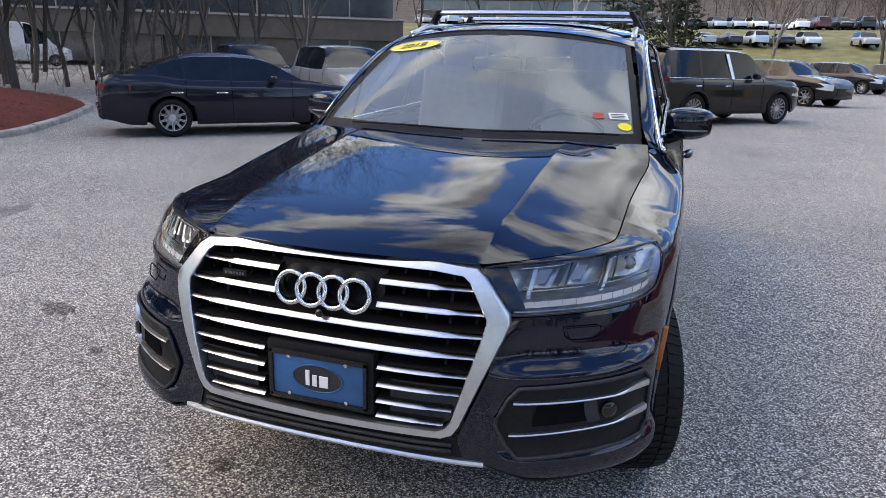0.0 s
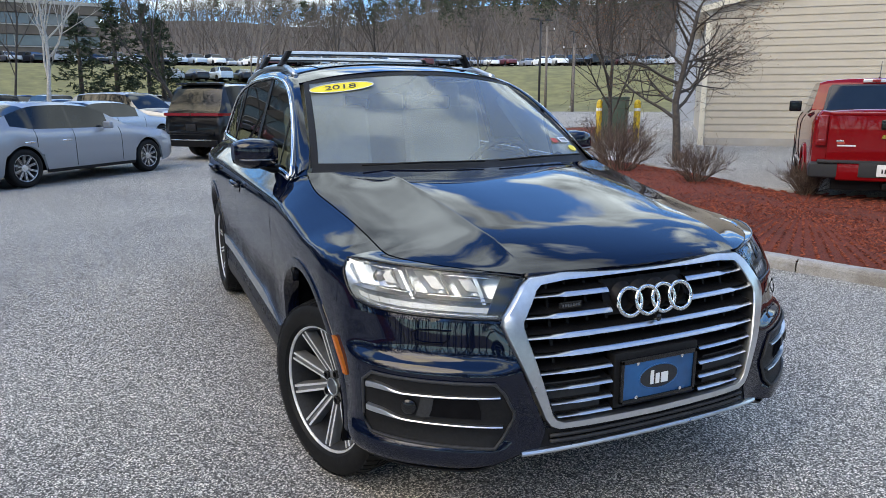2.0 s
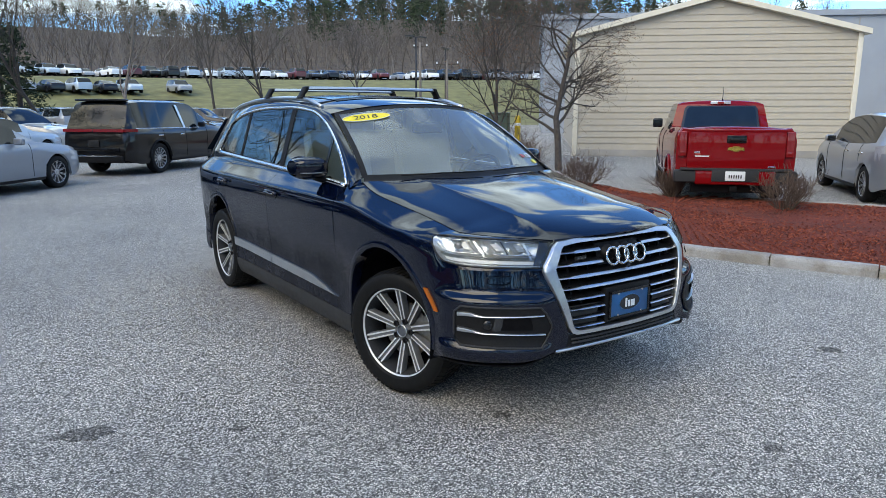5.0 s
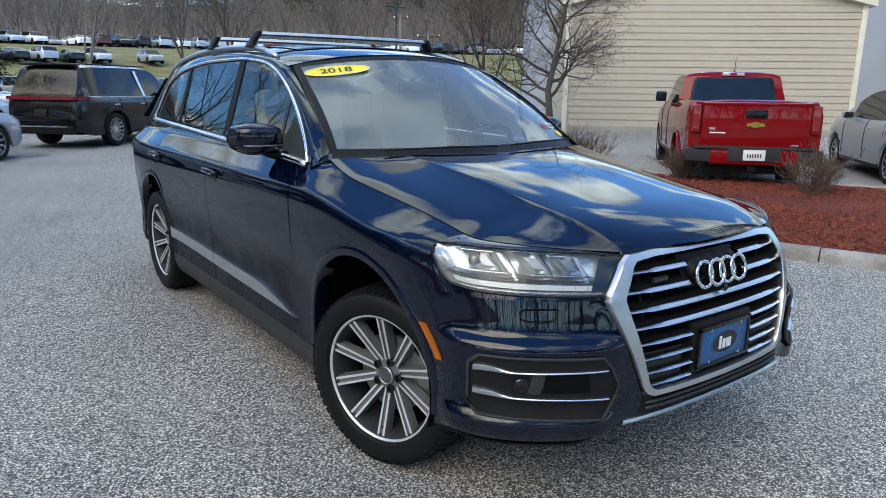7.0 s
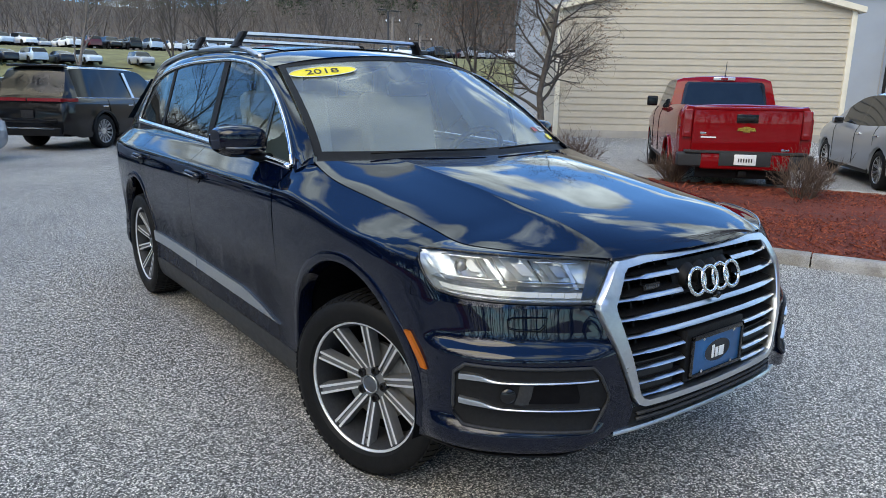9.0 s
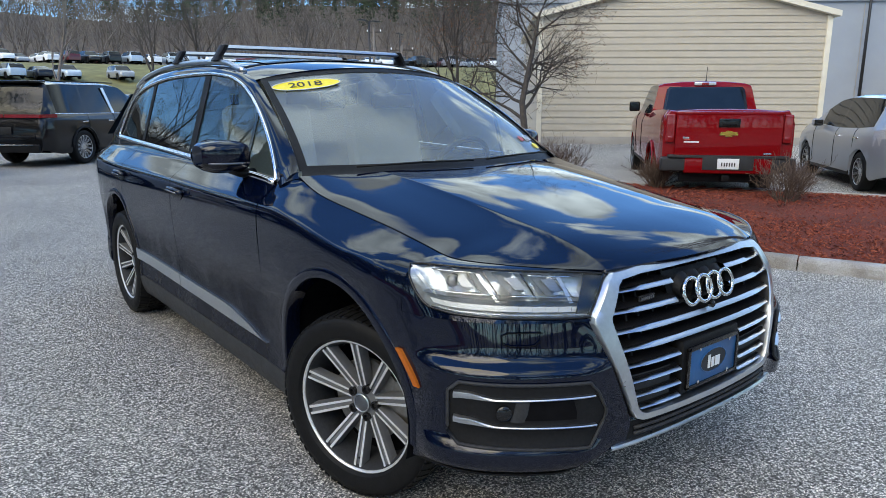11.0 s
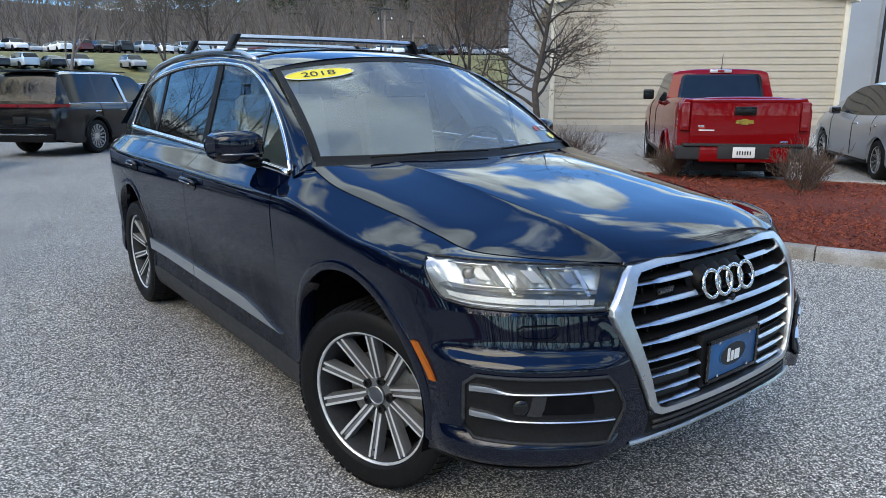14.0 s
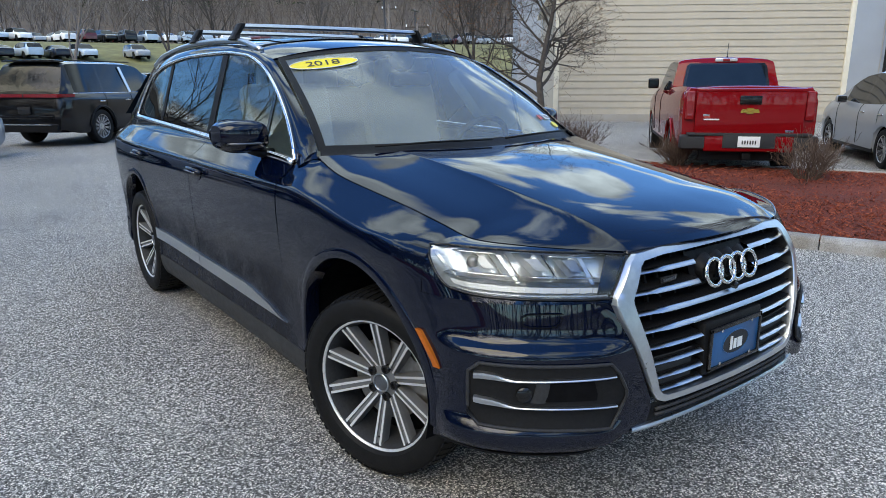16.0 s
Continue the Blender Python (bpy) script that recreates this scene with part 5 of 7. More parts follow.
def silver_hatch():
    k = CAR_KINDS["hatch"]
    m = rear_place("hatch", (10.3, 2.52), 1, (0.76, 0.65))
    root = build_car("hatch", "silver", "silver five-door hatchback seen from its sloping tailgate", m, "hatchback_car", "car", spokes=10)
    y1, w = k["rear"], k["w"]
    for s in (1, -1):
        rows = [[(s * x, y, z + (y - y1) * 0.1) for x, y in ((0.60, y1 + 0.01), (0.70, y1 - 0.02), (0.785, y1 - 0.10), (0.84, y1 - 0.24), (0.865, y1 - 0.42))] for z in span(0.80, 1.04, 4)]
        part("tail_lamp", grid(rows, 0.015, flip=s > 0), WHITE_LAMP, root, "clear-lensed tail lamp")
        part("reflector", box((0.06, 0.03, 0.12), (s * 0.70, y1 + 0.0, 0.52), 0.012), RED_LAMP, root)
        part("lamp_core", box((0.05, 0.03, 0.20), (s * 0.70, y1 - 0.005, 0.92), 0.012), RED_LAMP, root)
    part("rear_bumper", box((1.50, 0.16, 0.24), (0, y1 - 0.02, 0.52), 0.06, 3), PAINTS["silver"], root)
    part("tailgate_strip", box((0.56, 0.02, 0.035), (0, y1 + 0.02, 0.88), 0.008), CHROME, root)
    part("emblem", lathe([(0.05, -0.004), (0.05, 0.004), (0.04, 0.006), (0, 0.006)], 20), CHROME, root).matrix_basis = Matrix.Translation((0, y1 + 0.025, 0.94)) @ Matrix.Rotation(math.pi / 2, 4, "Z")
    simple_plate(root, y1 + 0.03, 0.76)
    part("spoiler", box((1.16, 0.22, 0.04), (0, 3.22, 1.545), 0.015), PAINTS["silver"], root)
    for s in (1, -1):
        for yh in (1.80, 2.62):
            part("door_handle", box((0.035, 0.19, 0.032), (s * (w - 0.002), yh, 0.855), 0.012), CHROME, root)
        mir = part("door_mirror", box((0.19, 0.12, 0.14), (s * (w + 0.05), 0.80, 1.05), 0.05, 3), PAINTS["silver"], root)
        part("mirror_face", box((0.15, 0.01, 0.10), (s * (w + 0.05), 0.862, 1.05), 0.004), GLOSS_BLACK, mir)


silver_hatch()


def slate_pickup():
    k = CAR_KINDS["pickup"]
    m = rear_place("pickup", (11.9, 0.2), 1, (0.84, 0.54)) @ Matrix.Diagonal((1.07, 1.07, 1.08, 1))
    root = build_car("pickup", "slate", "dark slate full-size pickup truck with crew cab", m, "pickup_truck", "pickup truck", spokes=5)
    y1, w = k["rear"], k["w"]
    for s in (1, -1):
        part("tail_lamp", box((0.13, 0.16, 0.42), (s * 0.82, y1 - 0.03, 0.95), 0.03), RED_LAMP, root)
        part("door_handle", box((0.03, 0.20, 0.035), (s * (w + 0.01), 2.2, 1.0), 0.01), BLACK_PLASTIC, root)
        part("side_mark", box((0.005, 0.42, 0.055), (s * (w + 0.004), 3.95, 1.03)), CHROME, root, smooth=False)
    part("tailgate", box((1.46, 0.07, 0.56), (0, y1 + 0.03, 0.88), 0.025), PAINTS["slate"], root)
    part("bumper", box((1.80, 0.20, 0.20), (0, y1 + 0.08, 0.52), 0.04), CHROME, root, "chrome step bumper")
    cab_window(root, w)
    part("third_brake_lamp", box((0.34, 0.06, 0.05), (0, 2.43, 1.725), 0.015), RED_LAMP, root)


slate_pickup()


def display_car(kind, colour, label, wheel, side, fw, name, spokes=10, detail=True, steer=0.0):
    k = CAR_KINDS[kind]
    root = build_car(kind, colour, label, rear_place(kind, wheel, side, fw), name, "car", spokes=spokes, steer=steer)
    y1, w = k["rear"], k["w"]
    z = k["belt"]
    if kind == "sedan":
        tail_lamp_bar(root, k, 0.80, 0.90, 0.45)
    else:
        tail_lamp_bar(root, k, 1.075, 1.145, 0.35, full=True)
    part("rear_bumper", box((1.56 * w, 0.12, 0.18), (0, y1 - 0.01, 0.42), 0.04, 3), BLACK_PLASTIC if kind != "sedan" else PAINTS[colour], root)
    simple_plate(root, y1 + 0.03, 0.74 if kind == "sedan" else 0.80, INK)
    for s in (1, -1):
        for yh in (k["pillars"][0] + 0.18, k["pillars"][-1] + 0.15):
            part("door_handle", box((0.03, 0.20, 0.03), (s * (w - 0.005), yh, z - 0.16), 0.01), CHROME, root)
        mir = part("door_mirror", box((0.20, 0.12, 0.14), (s * (w + 0.06), k["win"][0] + 0.15, z + 0.08), 0.05, 3), PAINTS[colour], root)
        part("window_trim", tube([(s * (w - 0.07), y, z + 0.005 + (y - 1.6) * 0.012) for y in span(k["win"][0] - 0.1, k["win"][1] + 0.1, 12)], 0.010, 6), CHROME, root, "bright belt trim")
        if kind == "sedan":
            part("exhaust_tip", box((0.14, 0.05, 0.05), (s * 0.55, y1 + 0.0, 0.30), 0.015), CHROME, root)
    return root


def suv_trim(root, k):
    """Roof spoiler, rear pillar blade, tail panel and cladding of the big SUV."""
    w, y1, zb = k["w"], k["rear"], k["belt"]
    part("roof_spoiler", box((1.30 * w, 0.30, 0.05), (0, y1 - 0.42, k["roof"] + 0.0), 0.02, 2), PAINTS["black"], root)
    part("tail_panel", box((1.40 * w, 0.03, 0.10), (0, y1 + 0.015, 0.66), 0.01), GLOSS_BLACK, root)
    part("bumper_bar", box((1.30 * w, 0.03, 0.035), (0, y1 + 0.055, 0.50), 0.01), CHROME, root)
    for s in (1, -1):
        part("pillar_blade", grid([[(s * (w - 0.066 - 0.146 * t), 1.66 + 0.16 * t + d, zb + 0.01 + 0.60 * t) for d in (0.0, 0.05, 0.10)] for t in span(0, 1, 6)], 0.014, flip=s < 0), SATIN, root, "bright satin pillar blade")
        part("roof_rail", tube([(s * (w - 0.30), y, k["roof"] + 0.01) for y in span(1.3, 3.5, 12)], 0.016, 6), BLACK_PLASTIC, root)
        for yc in (0.0, k["wb"]):
            part("arch_cladding", tube([(s * (w + 0.004), yc + math.cos(t) * 0.46, k["r"] + math.sin(t) * 0.455) for t in span(0.02, math.pi - 0.02, 17)], 0.024, 6), BLACK_PLASTIC, root)


FW = (0.69, 0.72)
display_car("sedan", "silver", "silver four-door sedan with multi-spoke wheels", (-3.3, 11.15), -1, FW, "sedan_car")
big = display_car("big_suv", "black", "black three-row SUV with full-width red tail light bar", (1.28, 15.7), -1, (0.72, 0.69), "suv_car", 14)
suv_trim(big, CAR_KINDS["big_suv"])
display_car("sedan", "dark_blue", "dark navy sedan parked beside the mulch bank", (-7.5, 7.65), -1, (0.69, 0.72), "sedan_car")


def row_cars(spec):
    for kind, colour, label, (x, y), fw in spec:
        k = CAR_KINDS[kind]
        m = heading((x, y), fw)
        build_car(kind, colour, label, m @ Matrix.Translation((0, -k["wb"] / 2, 0)), "suv_car" if "suv" in kind else "van" if kind == "van" else "sedan_car", "car", "parked cars", coarse=False, spokes=8)


ROWFW = (0.72, -0.69)
row_cars([
    ("suv", "grey", "grey SUV parked nose out behind the display sedans", (-7.7, 15.0), ROWFW),
    ("suv", "white", "white compact SUV parked nose out", (-6.7, 18.3), ROWFW),
    ("sedan", "white", "white hatchback in the second parking row", (-4.6, 21.0), ROWFW),
    ("sedan", "sky_blue", "pale blue sedan in the second parking row", (-2.3, 21.6), FW),
    ("suv", "tan", "beige SUV in the second parking row", (-1.4, 25.4), ROWFW),
    ("suv", "dark_blue", "dark SUV half hidden behind the navy sedan", (-12.0, 17.0), ROWFW),
    ("suv", "black", "black SUV at the end of the far row", (5.0, 28.6), (0.75, -0.66)),
    ("suv", "dark_blue", "dark blue SUV parked in the far row", (10.2, 44.0), (0.75, -0.66)),
    ("suv", "black", "black SUV parked in the far row", (14.2, 47.0), (0.75, -0.66)),
    ("suv", "white", "white SUV parked in the far row", (19.0, 51.0), (0.75, -0.66)),
    ("suv", "white", "white coupe-roofed SUV with dark wheels and red light bar", (13.3, 31.4), (0.66, 0.75)),
    ("sedan", "white", "white sedan parked beyond the planted island", (22.0, 41.8), (0.66, 0.75)),
    ("sedan", "silver", "silver car half hidden behind the hatchback", (17.5, 4.2), (0.9, 0.44)),
    ("suv", "white", "white SUV parked near the grey building", (24.5, 4.0), (0.9, 0.44)),
])


m = heading((-37.5, 33.5, 0.2), (0.70, 0.71))
build_car("van", "white", "white high-roof passenger van below the office block", m, "passenger_van", "van", spokes=6)


def far_cars():
    """Rows of distant parked cars on the rising car park."""
    rng = random.Random(12)
    kit = []
    for kind, colour in (("suv", "white"), ("suv", "grey"), ("sedan", "silver"), ("suv", "black"), ("sedan", "white"), ("suv", "maroon"), ("sedan", "dark_blue"), ("suv", "sky_blue")):
        label = f"distant {colour.replace('_', ' ')} car in a packed parking row"
        ob = build_car(kind, colour, label, Matrix.Translation((-60 - len(kit) * 4, 96, terrain(-60, 96))), "far_car", "car", "distant parked cars", coarse=True, lamps=False)
        kit.append(ob)
    for row, (d, a0, a1, step) in enumerate(((44, -16, 2, 3.4), (52, -18, 10, 3.2), (60, -20, 22, 3.0), (92, 2, 14.5, 2.9), (112, -18, 40, 2.7), (118, -20, 44, 2.6))):
        az = a0
        while az < a1:
            x, y = d * math.sin(radians(az)), d * math.cos(radians(az))
            ok = not (d < 70 and -3 < az < -1)
            if ok and rng.random() < 0.93:
                t = radians(-az + (0 if rng.random() < 0.5 else 180) + rng.uniform(-3, 3) + 20)
                copy_thing(kit[rng.choice((1, 2, 3, 5, 6, 7)) if d == 92 else rng.randrange(len(kit))], Matrix.Translation((x, y, terrain(x, y))) @ Matrix.Rotation(t, 4, "Z") @ Matrix.Translation((0, -1.5, 0)))
            az += math.degrees(step / d)


far_cars()

# green service cabinet between two yellow guard posts, beside the shed
cab = thing("service_cabinet", "dark green metal service cabinet beside the shed", "cabinet", at=heading((13.3, 16.6), (0.74, 0.67)))
part("body", box((0.76, 0.70, 1.42), (0, 0, 0.76), 0.02), SERVICE_GREEN, cab)
part("lid", box((0.80, 0.74, 0.07), (0, 0, 1.49), 0.02), SERVICE_GREEN, cab)
part("base", box((0.86, 0.80, 0.10), (0, 0, 0.05), 0.01), CONCRETE_LIGHT, cab)
part("door_handle", box((0.03, 0.03, 0.16), (0.22, -0.365, 0.9), 0.006), BLACK_PLASTIC, cab)
for dx in (-0.66, 0.60):
    post_ = thing("guard_post", "yellow painted steel guard post", "bollard", "guard posts", at=heading((13.3, 16.6), (0.74, 0.67)) @ Matrix.Translation((dx, -0.35, 0)))
    part("tube", lathe([(0.11, 0.0), (0.11, 0.04), (0.11, 1.30), (0.09, 1.38), (0.05, 1.42), (0, 1.43)], 18), MACHINE_YELLOW, post_).matrix_basis = Matrix.Rotation(-math.pi / 2, 4, "Y")
    part("reflective_band", lathe([(0.114, 1.05), (0.114, 1.15)], 18), WHITE, post_).matrix_basis = Matrix.Rotation(-math.pi / 2, 4, "Y")
# ------------------------------------------------------------ the navy SUV in the middle
# Front axle at y = 0, nose towards -y; its right side is the -x side.

suv = thing("suv_car", "glossy dark navy luxury SUV with silver roof bars and chrome grille", "car")
PLAN = [(0.0, -0.838), (0.16, -0.835), (0.30, -0.825), (0.42, -0.803), (0.53, -0.762), (0.64, -0.708), (0.73, -0.650), (0.80, -0.590), (0.845, -0.535), (0.874, -0.480), (0.892, -0.42), (0.902, -0.34), (0.911, -0.20), (0.917, -0.05), (0.922, 0.15), (0.924, 0.5), (0.926, 1.5), (0.930, 2.6), (0.934, 3.0), (0.920, 3.4), (0.885, 3.75), (0.82, 3.97), (0.66, 4.09), (0.40, 4.14), (0.0, 4.16)]


class Side:
    """The car's outer skin: run s along the plan line and height z."""

    def __init__(self, plan):
        acc = [0.0]
        for (x0, y0), (x1, y1) in zip(plan, plan[1:]):
            acc.append(acc[-1] + math.hypot(x1 - x0, y1 - y0))
        self.fx = self.curve(acc, [p[0] for p in plan])
        self.fy = self.curve(acc, [p[1] for p in plan])
        self.end = acc[-1]
        fine = span(0, self.end, 900)
        self.ty = [self.fy(s) for s in fine]
        self.tx = [self.fx(s) for s in fine]
        self.ts = fine
        self.front = pchip([0.15, 0.22, 0.30, 0.40, 0.50, 0.62, 0.72, 0.80, 0.87, 0.925, 0.965, 1.02], [-0.09, -0.045, -0.012, 0.0, 0.0, -0.004, -0.02, -0.042, -0.070, -0.100, -0.135, -0.24])
        self.flank = pchip([0.15, 0.22, 0.30, 0.42, 0.56, 0.70, 0.80, 0.88, 0.925, 0.97, 1.00, 1.012, 1.022, 1.032, 1.05, 1.08, 1.11, 1.20, 1.30], [-0.10, -0.045, -0.026, -0.030, -0.024, -0.010, -0.004, -0.001, 0.0, -0.002, -0.006, -0.009, -0.015, -0.026, -0.048, -0.083, -0.115, -0.148, -0.19])
        self.lift = pchip([-0.9, -0.45, -0.30, -0.05, 0.3, 0.52, 4.2], [0.105, 0.105, 0.098, 0.066, 0.014, 0.0, 0.0])

    @staticmethod
    def curve(ts, vs):
        ts, vs = np.array(ts), np.array(vs)
        g = np.gradient(vs, ts)

        def f(t):
            t = min(max(t, ts[0]), ts[-1])
            i = min(max(int(np.searchsorted(ts, t)) - 1, 0), len(ts) - 2)
            h = ts[i + 1] - ts[i]
            u = (t - ts[i]) / h
            return float((2 * u**3 - 3 * u**2 + 1) * vs[i] + (u**3 - 2 * u**2 + u) * h * g[i] + (3 * u**2 - 2 * u**3) * vs[i + 1] + (u**3 - u**2) * h * g[i + 1])

        return f

    def at_y(self, y):
        return float(np.interp(y, self.ty, self.ts))

    def at_x(self, x):
        k = int(np.argmin([abs(a) for a in self.ty])) + 1
        return float(np.interp(x, self.tx[:k], self.ts[:k]))

    def __call__(self, s, z, out=0.0, side=-1):
        x, y = self.fx(s), self.fy(s)
        dx, dy = self.fx(s + 0.004) - self.fx(s - 0.004), self.fy(s + 0.004) - self.fy(s - 0.004)
        if s <= 0.004:
            dx, dy = 1.0, 0.0
        n = Vector((dy, -dx)).normalized()
        w = 1 - smooth01(-0.62, -0.22, y)
        if y > 3.4:
            w = 0.0
        o = w * self.front(z) + (1 - w) * self.flank(z + self.lift(y) * smooth01(0.80, 0.92, z))
        flare = 0.012 * (math.exp(-((y / 0.50) ** 4)) + math.exp(-(((y - 2.994) / 0.52) ** 4))) * (1 - smooth01(0.62, 0.90, z))
        o += flare * (1 - w) + out
        return Vector(((x + n.x * o) * -side * -1, y + n.y * o, z))


SK = Side(PLAN)
RAX = 2.994
ARCH_R = 0.432
ARCHES = ((0.018, 0.412, 0.418), (RAX, 0.392, 0.432))  # y, height, radius


def arch(y, r=ARCH_R, low=0.20):
    for yc, zc, ra_ in ARCHES:
        q = ra_ + r - ARCH_R
        if abs(y - yc) < q:
            return zc + math.sqrt(q * q - (y - yc) ** 2)
    return low


SHOULDER = (0.940, 0.970, 0.992, 1.005, 1.013, 1.020, 1.027, 1.036, 1.052, 1.072)


def skin_heights(s, lo, hi, n):
    """Heights from lo to hi with fixed rows along the shoulder crease."""
    drop = SK.lift(SK.fy(s))
    keys = [min(k - drop, hi - 0.002 * (11 - i)) for i, k in enumerate(SHOULDER)]
    return span(lo, keys[0], n)[:-1] + keys + span(keys[-1], hi, 7)[1:]


def skin(name, s0, s1, z0, z1, mat, side, nu=24, nv=12, out=0.0, thick=0.012, parent=None, label=""):
    """A panel of the skin between two upright edges (functions of v) and two long edges (functions of s)."""
    rows = []
    tall = name in ("front_door", "rear_door", "rear_quarter")
    for n in range(nv + 15 if tall else nv):
        row = []
        v = n / (nv + 14 if tall else nv - 1)
        for u in span(0, 1, nu):
            a, b = (e(v) if callable(e) else e for e in (s0, s1))
            s = lerp(a, b, u)
            lo, hi = (e(s) if callable(e) else e for e in (z0, z1))
            row.append(SK(s, skin_heights(s, lo, hi, nv)[n] if tall else lerp(lo, hi, v), out, side))
        rows.append(row)
    bm = grid(rows, flip=side < 0)
    bm.normal_update()
    if thick:
        bmesh.ops.solidify(bm, geom=bm.faces[:], thickness=thick)
    return part(name, bm, mat, parent or suv, label)


SY, SX = SK.at_y, SK.at_x
HOOD_EDGE = [(0.0, (0.415, -0.700, 0.938)), (0.10, (0.53, -0.630, 0.946)), (0.20, (0.645, -0.53, 0.952)), (0.31, (0.726, -0.405, 0.957)), (0.43, (0.733, -0.28, 0.979)), (0.55, (0.738, -0.12, 1.005)), (0.70, (0.755, 0.10, 1.038)), (0.85, (0.776, 0.32, 1.077)), (1.0, (0.760, 0.545, 1.128))]
HX, HY, HZ = (pchip([e[0] for e in HOOD_EDGE], [e[1][i] for e in HOOD_EDGE]) for i in range(3))
HCY = pchip([0, 0.25, 0.5, 0.75, 1.0], [-0.765, -0.52, -0.22, 0.05, 0.30])


def HCZ(v):
    """Height of the hood along its middle."""
    return 0.9587 + 0.3093 * v - 0.1266 * v * v - 0.0134 * math.exp(-v / 0.035)


edge_z_by_y = pchip([e[1][1] for e in HOOD_EDGE], [e[1][2] for e in HOOD_EDGE])


def hood_point(u, v):
    a = abs(u)
    x = HX(v) * u
    y = lerp(HCY(v), HY(v), a ** 2.0)
    z = lerp(HCZ(v), HZ(v), a ** 2.6)
    c = hood_crease(v)
    d = (a - c) / (1.0001 - c)
    lift = 0.006 * smooth01(c - 0.45, c, a) if a <= c else 0.006 - 0.012 * (1 - math.exp(-(a - c) / 0.07)) * (1 - smooth01(0.25, 1.0, d)) - 0.006 * smooth01(0.2, 1.0, d)
    return Vector((x, y, z + lift * smooth01(0.02, 0.22, v) * (1 - 0.5 * smooth01(0.85, 1.0, v))))


def hood_crease(v):
    """Share of the half width at which the long crease from the grille corner runs."""
    return min(lerp(0.400, 0.435, v) / HX(v), 0.97)


def hood_row(v):
    c = hood_crease(v)
    half = [c * t for t in span(0, 0.97, 22)] + [c * 0.988, c] + [c + (1 - c) * t ** 1.6 for t in span(0, 1, 18)[1:]]
    return [hood_point(-u, v) for u in half[:0:-1]] + [hood_point(u, v) for u in half]


hood = part("hood", grid([hood_row(v) for v in span(0, 1, 44)], 0.014), NAVY, suv)

BELT = pchip([0.55, 0.665, 1.0, 2.0, 3.36, 4.2], [1.095, 1.103, 1.118, 1.145, 1.182, 1.20])
WTOP = pchip([0.665, 0.76, 0.90, 1.05, 1.22, 1.42, 1.80, 2.30, 2.75, 3.05, 3.22, 3.30, 3.36], [1.105, 1.205, 1.325, 1.425, 1.503, 1.550, 1.572, 1.566, 1.535, 1.490, 1.430, 1.34, 1.20])


def house_x(y, z):
    """Half width of the cabin side above the belt."""
    t = (z - BELT(y)) / 0.45
    base = SK(SY(min(y, 4.02)), min(BELT(y), 1.2), 0, 1)
    x = abs(base.x) - 0.004 - 0.142 * t
    return x - 0.05 * smooth01(2.8, 4.0, y) * t


